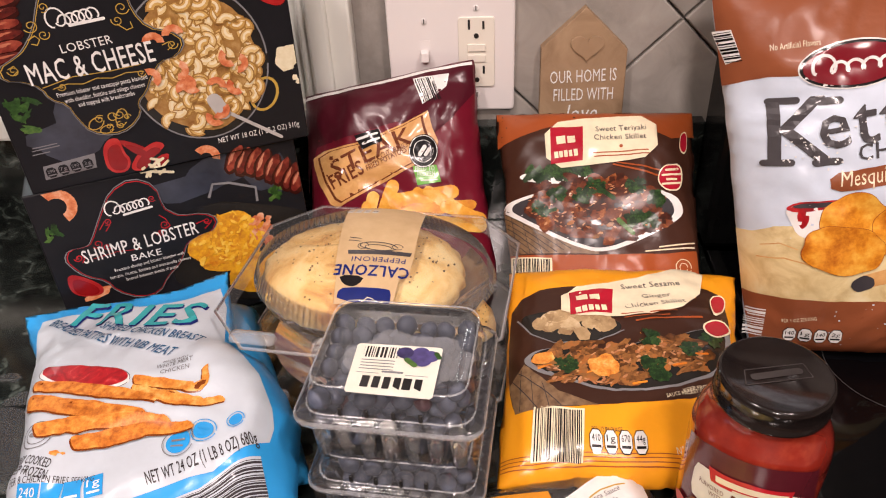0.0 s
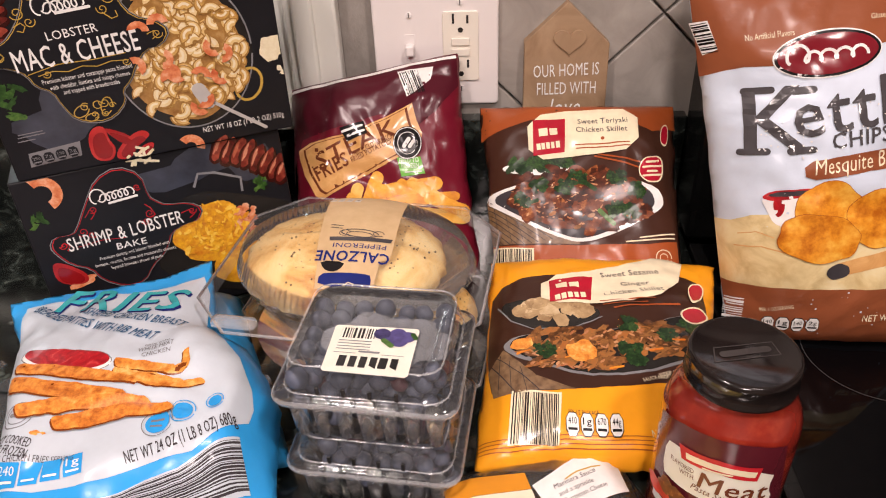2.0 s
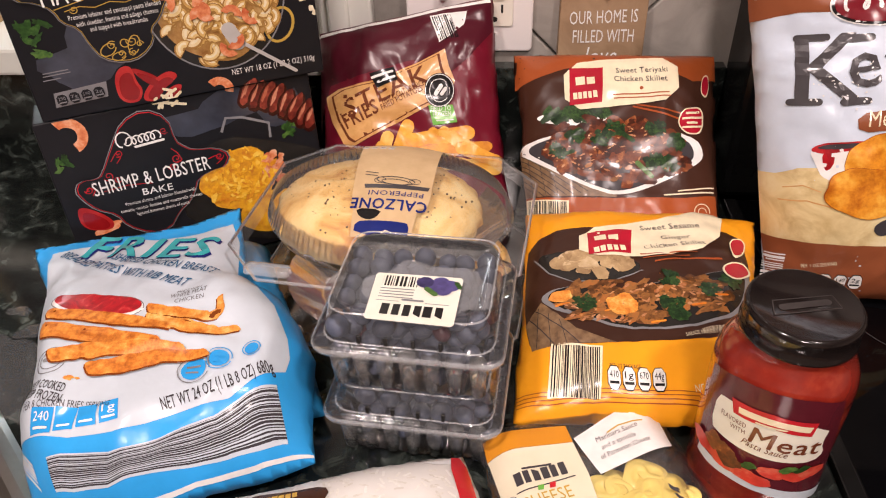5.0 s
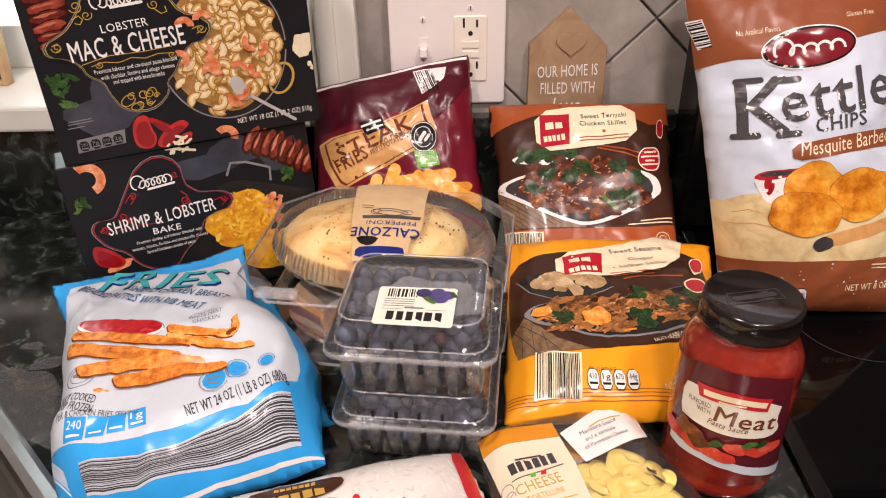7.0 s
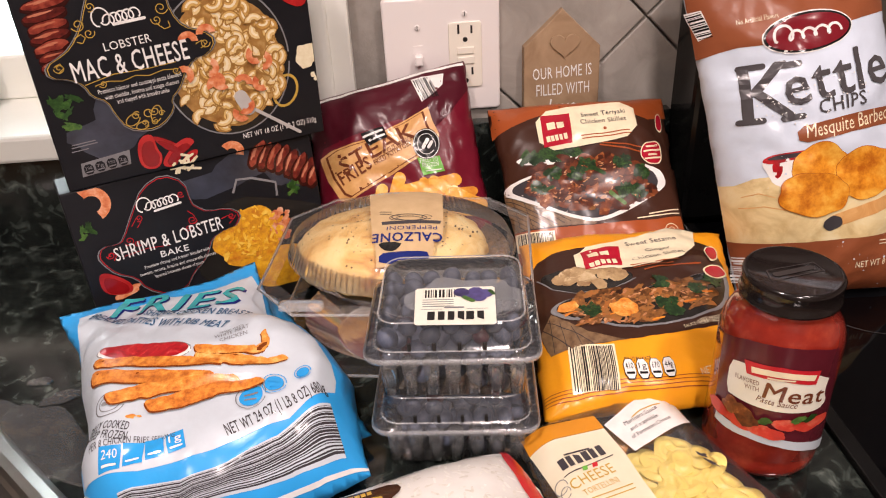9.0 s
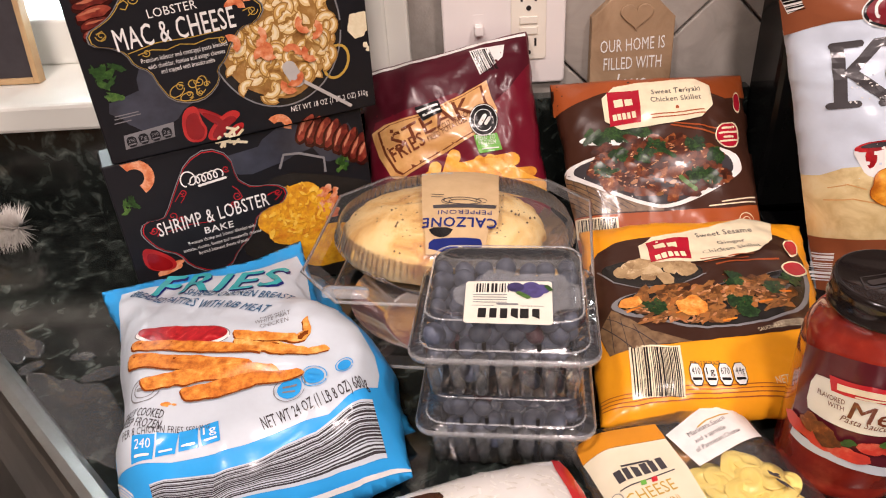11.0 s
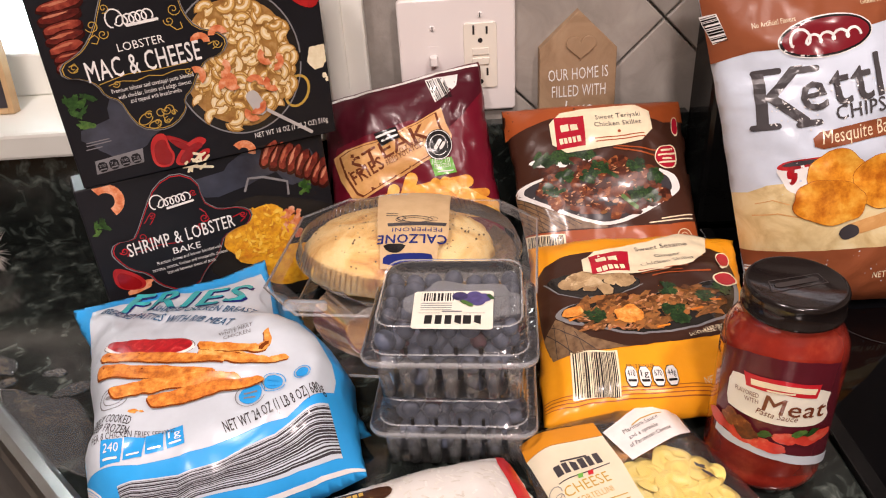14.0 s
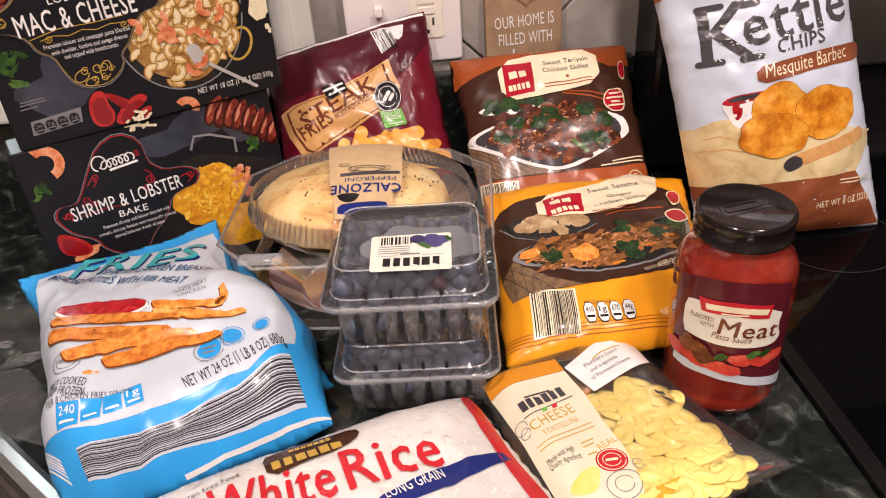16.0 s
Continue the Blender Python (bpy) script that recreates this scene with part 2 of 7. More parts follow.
class Sheet:
    """The printed front of a package in its own frame: u to the right, v up, n outwards. Corners lie in the seam's plane; the front
    swells by up to `swell` above it and is creased."""

    def __init__(self, o, yaw, lean, corners=None, swell=0.0, p=(3, 0.6, 4, 0.5), low=0.0, crease=0.0, seed=0, step=0.004, bow=0.0, limit=None):
        a, l = radians(yaw), radians(lean)
        u, b = Vector((math.cos(a), math.sin(a), 0)), Vector((-math.sin(a), math.cos(a), 0))
        v = math.cos(l) * Vector((0, 0, 1)) + math.sin(l) * b
        n = u.cross(v)
        self.m = Matrix(((u.x, v.x, n.x, o[0]), (u.y, v.y, n.y, o[1]), (u.z, v.z, n.z, o[2]), (0, 0, 0, 1)))
        self.bow, self.limit = bow, limit
        self.c, self.swell, self.p, self.low, self.crease, self.seed, self.step = corners, swell, p, low, crease, seed, step

    def ab(self, u, v):
        tl, tr, br, bl = self.c
        f = (v - bl[1]) / (tl[1] - bl[1])
        g = (v - br[1]) / (tr[1] - br[1])
        left, right = bl[0] + f * (tl[0] - bl[0]), br[0] + g * (tr[0] - br[0]) + self.bow * 4 * max(0.0, g * (1 - g))
        s = (u - left) / (right - left)
        bottom, top = bl[1] + s * (br[1] - bl[1]), tl[1] + s * (tr[1] - tl[1])
        return 2 * s - 1, 2 * (v - bottom) / (top - bottom) - 1

    def profile(self, u, v):
        a, b = self.ab(u, v)
        b = b + self.low * (1 - b * b)
        pa, qa, pb, qb = self.p
        return max(0.0, 1 - abs(a) ** pa) ** qa * max(0.0, 1 - abs(b) ** pb) ** qb

    def h(self, u, v):
        if self.c is None:
            return 0.0
        k = self.profile(u, v)
        w = 0.0
        if self.crease:
            a, b = self.ab(u, v)
            q = Vector((u * 17 + self.seed * 7.3, v * 17, self.seed))
            q = q + Vector((noise.noise(q * 0.8), noise.noise(q * 0.8 + Vector((5, 0, 0))), 0)) * 0.7
            w = 0.9 - math.sqrt(noise.noise(q) ** 2 + 0.003) * 3.2
            w += 0.55 * (0.9 - math.sqrt(noise.noise(q * 2.1 + Vector((3, 1, 0))) ** 2 + 0.008) * 3.2)
            w += 0.35 * (0.9 - math.sqrt(noise.noise(q * 4.6 + Vector((7, 2, 0))) ** 2 + 0.008) * 3.2)
            rim = min(1.0, max(abs(a), abs(b))) ** 4
            w += 0.5 * rim * noise.noise(Vector((u * 110, v * 40, self.seed + 3)))
            w *= self.crease * min(1.0, 0.25 + 1.2 * k)
        return self.swell * k + w

    def bend(self, bm, lift):
        for v in bm.verts:
            v.co.z = self.h(v.co.x, v.co.y) + lift + v.co.z

    def edge(self, wave=0.0012, pitch=0.006, pinked=False):
        """The bag's outline, a little uneven; pinked ends are saw-toothed."""
        tl, tr, br, bl = [Vector(c) for c in self.c]
        out = []
        for k, (p, q) in enumerate(((bl, br), (br, tr), (tr, tl), (tl, bl))):
            d = q - p
            n = max(2, int(d.length / pitch))
            side = Vector((d.y, -d.x)).normalized()
            for i in range(n):
                t = i / n
                x = p + d * t
                push = wave * 2 * noise.noise(Vector((x.x * 45, x.y * 45, self.seed + k)))
                push += (0.0008 if i % 2 else -0.0004) if pinked and k in (0, 2) else 0
                push += self.bow * 4 * t * (1 - t) * 0.9 if k == 1 else 0
                push += wave * 1.5 * math.sin(math.pi * t) * (-1 if k in (1, 3) else 0)
                out.append(x + side * push)
        return [(x.x, x.y) for x in out]

    def body(self, name, material, parent, back=0.02, floor=0.0015, label="", **edge):
        bm = bmesh.new()
        out = self.edge(**edge)
        bm.faces.new([bm.verts.new((u, v, 0)) for u, v in out])
        cut(bm, self.step)
        bk = bm.copy()
        self.bend(bm, 0)
        for v in bm.verts:
            if v.is_boundary:
                v.co.z = 0
        for v in bk.verts:
            v.co.z = 0 if v.is_boundary else -back * self.profile(v.co.x, v.co.y)
        me = bpy.data.meshes.new("tmp")
        bk.to_mesh(me)
        bm.from_mesh(me)
        bpy.data.meshes.remove(me)
        bk.free()
        bmesh.ops.remove_doubles(bm, verts=bm.verts[:], dist=1e-5)
        inv = self.m.inverted()
        for v in bm.verts:
            w = self.m @ v.co
            if w.z < floor:
                w.z = floor
                v.co = inv @ w
        return finish(name, bm, material, parent, label, smooth=True)

    def flat(self, name, shapes, material, parent, lift=0.0003, label="", rise=0.0):
        """Printed shapes (outlines in u, v) laid onto the front."""
        bm = bmesh.new()
        for i, o in enumerate(shapes):
            one = bmesh.new()
            if self.limit:
                o = clipped(o, self.limit)
                if len(o) < 3:
                    continue
            one.faces.new([one.verts.new((u, v, 0)) for u, v in o])
            if self.c is not None:
                cut(one, self.step)
            for v in one.verts:
                v.co.z = rise * i
            me = bpy.data.meshes.new("tmp")
            one.to_mesh(me)
            one.free()
            bm.from_mesh(me)
            bpy.data.meshes.remove(me)
        self.bend(bm, lift)
        ob = finish(name, bm, material, parent, label, smooth=True)
        self.face_out(ob)
        if len(shapes) > 1:
            ob["kind"] = "stuff"
        return ob

    def face_out(self, ob):
        me = ob.data
        if sum(p.normal.z for p in me.polygons) < 0:
            me.flip_normals()

    def text(self, words, start, end, height, material, parent, lift=0.0006, shear=0.0, bold=0.0, label="", arch=0.0):
        """A line of writing from start to end along its baseline, with capitals of that height."""
        data = bpy.data.curves.new("text", "FONT")
        data.body, data.shear, data.resolution_u = words, shear, 2
        data.space_character = 1.04 + 1.6 * bold
        tmp = bpy.data.objects.new("text", data)
        me = bpy.data.meshes.new_from_object(tmp)
        bm = bmesh.new()
        bm.from_mesh(me)
        bpy.data.objects.remove(tmp)
        bpy.data.curves.remove(data)
        bpy.data.meshes.remove(me)
        lo, hi = min(v.co.x for v in bm.verts), max(v.co.x for v in bm.verts)
        p, q = Vector(start), Vector(end)
        d = (q - p).normalized()
        n = Vector((-d.y, d.x))
        ky, kx = height / 0.69, (q - p).length / (hi - lo)
        for v in bm.verts:
            s = (v.co.x - lo) / (hi - lo)
            w = p + d * ((v.co.x - lo) * kx) + n * (v.co.y * ky + arch * 4 * s * (1 - s))
            v.co = Vector((w.x, w.y, 0))
        if bold and height > 0.0048:
            # heavier strokes: the line is printed again a hair aside
            whole = bm.verts[:] + bm.edges[:] + bm.faces[:]
            for k, (px, py) in enumerate(((1, 0), (-1, 0), (0, 0.7), (0, -0.7))):
                twin = bmesh.ops.duplicate(bm, geom=whole)["geom"]
                move = (d * px * kx + n * py * ky) * min(bold, 0.03) * 0.8
                for v in twin:
                    if isinstance(v, bmesh.types.BMVert):
                        v.co += Vector((move.x, move.y, 0.00003 * (k + 1)))
        if self.c is not None:
            cut(bm, self.step)
        self.bend(bm, lift)
        ob = finish("lettering", bm, material, parent, label)
        self.face_out(ob)
        return ob


class Pouch(Sheet):
    """A filled pack with any outline: four sides (top, right, bottom, left), each a polyline with the width over which the front rises
    from it and the power of that rise."""

    def rise(self, u, v):
        k, least = 1.0, 1.0
        for pts, w, e in self.sides:
            d = 1.0
            for (ax, ay), (bx, by) in zip(pts, pts[1:]):
                dx, dy = bx - ax, by - ay
                t = max(0.0, min(1.0, ((u - ax) * dx + (v - ay) * dy) / (dx * dx + dy * dy)))
                d = min(d, math.hypot(u - ax - t * dx, v - ay - t * dy))
            k *= math.sin(math.pi / 2 * min(1.0, d / w)) ** e
            least = min(least, d)
        return k, least

    def profile(self, u, v):
        return self.rise(u, v)[0]

    def h(self, u, v):
        k, d = self.rise(u, v)
        q = Vector((u * 15 + self.seed * 7.3, v * 15, self.seed))
        q = q + Vector((noise.noise(q * 0.8), noise.noise(q * 0.8 + Vector((5, 0, 0))), 0)) * 0.8
        w = 0.9 - math.sqrt(noise.noise(q) ** 2 + 0.002) * 3.2
        w += 0.6 * (0.9 - math.sqrt(noise.noise(q * 2.3 + Vector((3, 1, 0))) ** 2 + 0.004) * 3.2)
        w += 0.8 * math.exp(-d / 0.012) * noise.noise(Vector((u * 90, v * 90, self.seed + 3)))
        return self.swell * k + w * self.crease * min(1.0, d / 0.01)

    def edge(self, wave=0.0010, pitch=0.004, pinked=False):
        out = []
        for pts, _, _ in self.sides:
            for p, q in zip(pts, pts[1:]):
                p, q = Vector(p), Vector(q)
                n = max(1, int((q - p).length / pitch))
                for i in range(n):
                    x = p + (q - p) * (i / n)
                    out.append((x.x + wave * noise.noise(Vector((x.x * 70, x.y * 70, self.seed))), x.y + wave * noise.noise(Vector((x.x * 70, x.y * 70, self.seed + 9)))))
        return out


def pouch(o, yaw, lean, sides, swell, crease=0.0, seed=0):
    s = Pouch(o, yaw, lean, [(-1, 1), (1, 1), (1, -1), (-1, -1)], swell, crease=crease, seed=seed)
    s.sides = sides
    return s


# ---- the setting ----
def structure(name, bm, material, label="", smooth=False):
    return tagged(finish(name, bm, material, None, "", smooth), label, "", "", "structure")


WALL = 0.62
UP = 0.108          # height of the granite upstand
STOVE = 0.250       # where the counter ends and the range begins

# back wall, with the window's opening to the left
bm = boxed(-0.135, 2.4, WALL + 0.008, WALL + 0.15, -0.91, 1.5)
box(bm, -2.4, -0.95, WALL + 0.008, WALL + 0.15, -0.91, 1.5)
box(bm, -0.95, -0.135, WALL + 0.008, WALL + 0.15, -0.91, UP)
box(bm, -0.95, -0.135, WALL + 0.008, WALL + 0.15, 1.05, 1.5)
wall_back = structure("wall_back", bm, GROUT, "kitchen back wall behind diagonal stone tiles")
structure("wall_front", boxed(-2.4, 2.4, -2.7, -2.6, -0.91, 1.5), WALL_PAINT)
structure("wall_left", boxed(-2.5, -2.4, -2.7, WALL + 0.15, -0.91, 1.5), WALL_PAINT)
structure("wall_right", boxed(2.4, 2.5, -2.7, WALL + 0.15, -0.91, 1.5), WALL_PAINT)
structure("floor", boxed(-2.5, 2.5, -2.7, WALL + 0.15, -0.99, -0.91), FLOOR_MAT)
structure("ceiling", boxed(-2.5, 2.5, -2.7, WALL + 0.15, 1.5, 1.58), CEILING_PAINT)

# counter with the sink's slanting cut-out
counter = slab([(-2.4, -0.02), (-0.75, -0.02), (-0.75, 0.445), (-0.507, 0.445), (-0.045, -0.02), (STOVE - 0.007, -0.02), (STOVE - 0.007, WALL - 0.014), (-2.4, WALL - 0.014)], -0.03, 0.0, 0.002)
structure("worktop", counter, GRANITE, "polished black granite worktop with grey-green flecks, partly wet")
structure("upstand", boxed(-2.4, 0.2415, WALL - 0.014, WALL + 0.004, -0.03, UP, bevel=0.0015), GRANITE, "black granite upstand along the wall")
structure("base_cabinet", boxed(-2.4, STOVE - 0.02, 0.0, 0.6, -0.9, -0.6), CABINET)

# window
win = thing("window_1", pose(0, 0, 0), "white painted window with a deep sill", "window", kind="structure")
part("window_sill", boxed(-1.05, -0.136, WALL - 0.03, WALL + 0.15, UP - 0.002, UP + 0.026, bevel=0.004), WHITE_PAINT, win)
bm = boxed(-0.137, -0.0875, WALL - 0.012, WALL + 0.006, UP + 0.001, 1.1, bevel=0.003)
box(bm, -0.128, -0.108, WALL - 0.018, WALL - 0.010, UP + 0.001, 1.1, bevel=0.003)
part("casing", bm, WHITE_PAINT, win)
part("jamb", boxed(-0.150, -0.1352, WALL - 0.004, WALL + 0.149, UP + 0.026, 1.05), WHITE_PAINT, win)
bm = boxed(-0.95, -0.15, WALL + 0.09, WALL + 0.12, UP + 0.026, UP + 0.075, bevel=0.003)
box(bm, -0.20, -0.15, WALL + 0.09, WALL + 0.12, UP + 0.075, 1.05, bevel=0.003)
box(bm, -0.95, -0.90, WALL + 0.09, WALL + 0.12, UP + 0.075, 1.05, bevel=0.003)
part("sash", bm, WHITE_PAINT, win)
pane = part("pane", boxed(-0.90, -0.20, WALL + 0.100, WALL + 0.104, UP + 0.075, 1.05), clear("window_glass", 0.96, 0.02, 1.0, 0.0), win)
DAY = bpy.data.materials.new("daylight")
DAY.use_nodes = True
DAY.node_tree.nodes["Principled BSDF"].inputs["Emission Color"].default_value = (0.84, 0.96, 1.0, 1)
DAY.node_tree.nodes["Principled BSDF"].inputs["Emission Strength"].default_value = 7.5
structure("backdrop", boxed(-1.6, 0.4, WALL + 0.40, WALL + 0.41, -0.4, 1.7), DAY, "bright hazy daylight outside the window")

# range
rng = thing("cooking_range", pose(0, 0, 0), "black glass-top cooking range with a steel back panel", "range")
part("cooktop", boxed(STOVE + 0.006, 1.0, -0.02, 0.545, -0.02, 0.002, bevel=0.001), BLACK_GLASS, rng)
part("edge_strip", boxed(STOVE - 0.006, STOVE + 0.006, -0.02, 0.545, -0.02, 0.0035, bevel=0.0012), BLACK_ENAMEL, rng, "narrow dark metal edge strip")
part("body", boxed(STOVE - 0.006, 1.0, 0.0, 0.61, -0.9, -0.021), BLACK_ENAMEL, rng)
# Height above the steel panel is added, unseen, so the granite mirrors black.
bm = boxed(0.2425, 1.0, 0.552, WALL - 0.002, 0.0, 0.60, bevel=0.006)
part("backguard", bm, BLACK_ENAMEL, rng)
bm = boxed(0.262, 0.98, 0.538, 0.552, 0.100, 0.40, bevel=0.004)
part("control_panel", bm, STEEL, rng, "brushed steel control panel")
bm = boxed(0.30, 1.0, 0.515, 0.552, 0.0, 0.022, bevel=0.008)
part("vent_ledge", bm, BLACK_ENAMEL, rng)
for cx, cy, r in ((0.36, 0.394, 0.058), (0.75, 0.40, 0.105)):
    bm = bmesh.new()
    for rr in (r,):
        o, i = oval(cx, cy, rr, rr, 96), oval(cx, cy, rr - 0.0007, rr - 0.0007, 96)
        vo, vi = [bm.verts.new((x, y, 0.0024)) for x, y in o], [bm.verts.new((x, y, 0.0024)) for x, y in i]
        for k in range(96):
            bm.faces.new((vo[k], vo[(k + 1) % 96], vi[(k + 1) % 96], vi[k]))
    part("burner_ring", bm, GREY_RING, rng)

# sink
sink = thing("sink", pose(0, 0, 0), "stainless steel sink with a rolled rim beside the granite", "sink")


def sink_line(off, z):
    """A line along the slanting side, set off into the bowl."""
    return [(-0.75, 0.445 - off, z), (-0.507 - 0.41 * off, 0.445 - off, z), (-0.045 - 1.41 * off, -0.02, z)]


bm = bmesh.new()
prof = [(-0.007, 0.0006), (-0.003, 0.003), (0.004, 0.004), (0.010, 0.003), (0.013, -0.001), (0.016, -0.004), (0.020, -0.03), (0.026, -0.15), (0.045, -0.175), (0.30, -0.18)]
rows = [[bm.verts.new(p) for p in sink_line(o, z)] for o, z in prof]
for a, b in zip(rows, rows[1:]):
    for i in range(2):
        bm.faces.new((a[i], a[i + 1], b[i + 1], b[i]))
sb = part("bowl", bm, STEEL, sink, smooth=False)

# switch and outlet plate
plate = thing("switch_plate", pose(0.002, WALL - 0.0005, 0.179, 90, 0, 0), "white double wall plate with a switch and an outlet", "outlet")
part("cover", slab(rounded(0.116, 0.116, 0.004), 0.0, 0.006, 0.002), PLASTIC_WHITE, plate)
part("toggle_well", slab(rounded(0.010, 0.024, 0.001, cx=-0.024), 0.006, 0.0066), PLASTIC_WHITE, plate)
part("toggle", boxed(-0.028, -0.020, -0.006, 0.004, 0.0066, 0.016, bevel=0.0015), PLASTIC_WHITE, plate, "white toggle switch")
part("outlet_face", slab(rounded(0.033, 0.066, 0.003, cx=0.023), 0.006, 0.0078, 0.0006), ALMOND, plate, "almond outlet face")
# Slots and holes are dark plates on the face, shade painted in.
for cy in (0.021, -0.021):
    for dx, hh in ((-0.0065, 0.009), (0.0065, 0.0075)):
        part("slot", boxed(0.023 + dx - 0.001, 0.023 + dx + 0.001, cy + 0.001, cy + 0.001 + hh, 0.0079, 0.0082), DARK, plate)
    part("ground_hole", slab(oval(0.023, cy - 0.005, 0.0024, 0.0024, 16), 0.0079, 0.0082), DARK, plate)
for cy in (0.005, -0.005):
    part("button", boxed(0.0145, 0.0315, cy - 0.0035, cy + 0.0035, 0.0079, 0.0092, bevel=0.0006), ALMOND, plate)
for cx, cy in ((-0.024, 0.030), (-0.024, -0.030), (0.023, 0.041), (0.023, -0.041)):
    part("screw", slab(oval(cx, cy, 0.0025, 0.0025, 16), 0.0061, 0.0075, 0.0005), PLASTIC_WHITE, plate)
    part("screw_slot", boxed(cx - 0.0004, cx + 0.0004, cy - 0.0022, cy + 0.0022, 0.0076, 0.0079), DARK, plate)


# ---- groceries ----
BAGS = {}


def bag(key, name, label, o, yaw, lean, corners, swell, p, low, colour, back=0.02, crease=0.0012, seed=1, bow=0.0, **edge):
    s = Sheet(o, yaw, lean, corners, swell, p, low, crease, seed, bow=bow)
    t = thing(name, s.m, label, "food bag")
    s.body("film", film(name + "_film", colour), t, back, **edge)
    BAGS[key] = (s, t)
    return s, t


RED, ORANGE, WHITE = (0.15, 0.007, 0.02), (0.9, 0.42, 0.02), (0.8, 0.8, 0.8)
bag("ter", "frozen_meal_bag", "brown glossy frozen teriyaki chicken skillet bag", (.143, .51, .066), -3, 48, [(-.104, .094), (.072, .097), (.078, -.095), (-.082, -.095)], .025, (3, .6, 4, .5), 0, (0.052, 0.019, 0.011), seed=2, crease=0.0014, pinked=True)
bag("gin", "frozen_meal_bag", "orange and brown frozen sesame ginger chicken skillet bag", (.115, .33, .03), 0, 80, [(-.063, .118), (.121, .114), (.085, -.072), (-.075, -.0735)], .026, (3, .6, 4, .5), 0, (0.88, 0.36, 0.015), seed=3, crease=0.0018, pinked=True)
bag("chip", "chips_bag", "white and brown kettle chips bag standing on the cooktop", (.30, .453, .13), -5, 18, [(-.110, .150), (.053, .150), (.1147, -.134), (-.0486, -.138)], .042, (2.4, .7, 3, .6), .15, (0.64, 0.72, 0.83), seed=4, crease=0.0022)
bag("fry", "frozen_fries_bag", "dark red frozen steak fries bag leaning on the wall", (-.04, .553, .083), -5, 32, [(-.100, .072), (.0572, .109), (.088, -.095), (-.087, -.095)], .028, (3, .6, 4, .5), 0, RED, seed=5, crease=0.0032)
top = [(-.1534, .1173), (-.1121, .1285), (-.0812, .1335), (-.0367, .1453), (-.0005, .1655)]
right = [top[-1], (.0077, .1418), (.0164, .1138), (.0237, .0877), (.0536, .0687), (.0704, .0473), (.0856, .0206), (.0887, -.0102), (.0928, -.0343), (.0971, -.0529)]
bottom = [right[-1], (.0711, -.0654), (.0422, -.0737), (.0178, -.0822), (-.0024, -.0902), (-.0467, -.0942), (-.0727, -.0851)]
left = [bottom[-1], (-.0833, -.0677), (-.0915, -.0443), (-.0896, -.0296), (-.0972, -.0037), (-.1085, .0219), (-.1200, .0580), (-.1270, .0760), (-.1390, .0920), top[0]]
s = pouch((-.181, .271, .030), 0, 78, [(top, .15, 1.2), (right, .034, .6), (bottom, .05, .7), (left, .028, .6)], .050, .0024, 6)
BAGS["ff"] = s, thing("frozen_chicken_bag", s.m, "white and blue frozen chicken fries bag with a crimped top", "food bag")
s.body("film", film("chicken_bag_film", (0.035, 0.36, 0.80)), BAGS["ff"][1], .028)
bag("rice", "rice_bag", "clear bag of white rice with red and blue print", (-.05, .1, .024), 0, 90, [(-.19, .045), (.058, .1235), (.12, -.03), (-.13, -.14)], .038, (3, .5, 4, .5), 0, (0.72, 0.70, 0.66), seed=7)

CARD = mottled("black_card", [(0.3, (0.008, 0.008, 0.010)), (0.7, (0.014, 0.014, 0.017))], 9, 0.42, 5, spec=0.2)
CARD_SIDE = mottled("card_side", [(0.3, (0.62, 0.66, 0.62)), (0.7, (0.72, 0.75, 0.72))], 20, 0.5, 4)
for key, name, label, o, yaw, lean, u0, u1, v0, v1 in (
        ("box2", "frozen_meal_box", "black shrimp and lobster bake carton", (-.222, .452, .083), 26, 5, -.102, .108, -.0815, .0675),
        ("box1", "frozen_meal_box", "black lobster mac and cheese carton standing on another", (-.208, .459, .2515), 25, -1, -.109, .1045, -.1003, .086)):
    s = Sheet(o, yaw, lean, limit=(u0 + .001, u1 - .001, v0 + .001, v1 - .001))
    t = thing(name, s.m, label, "food box")
    part("carton", boxed(u0, u1, v0, v1, -.045, 0, bevel=0.0012), CARD, t)
    BAGS[key] = (s, t)


# ---- print on the packages ----
def capsule(p, q, w, n=7, wob=0.0, seed=0):
    """Outline of a rounded strip from p to q, w wide, a little lumpy."""
    p, q = Vector(p), Vector(q)
    d = q - p
    L = d.length
    d.normalize()
    s = Vector((-d.y, d.x))
    out = []
    for i in range(n):
        a = -math.pi / 2 + math.pi * i / (n - 1)
        out.append(q + d * (w / 2 * math.cos(a)) + s * (w / 2 * math.sin(a)))
    m = max(2, int(L / (w * 0.5)))
    for i in range(1, m):
        out.append(q - d * (L * i / m) + s * (w / 2))
    for i in range(n):
        a = math.pi / 2 + math.pi * i / (n - 1)
        out.append(p + d * (w / 2 * math.cos(a)) + s * (w / 2 * math.sin(a)))
    for i in range(1, m):
        out.append(p + d * (L * i / m) - s * (w / 2))
    c = (p + q) / 2
    res = []
    for k, x in enumerate(out):
        if wob:
            x = x + s * (wob * noise.noise(Vector((x.x * 300, x.y * 300, seed))))
        res.append((x.x, x.y))
    return res


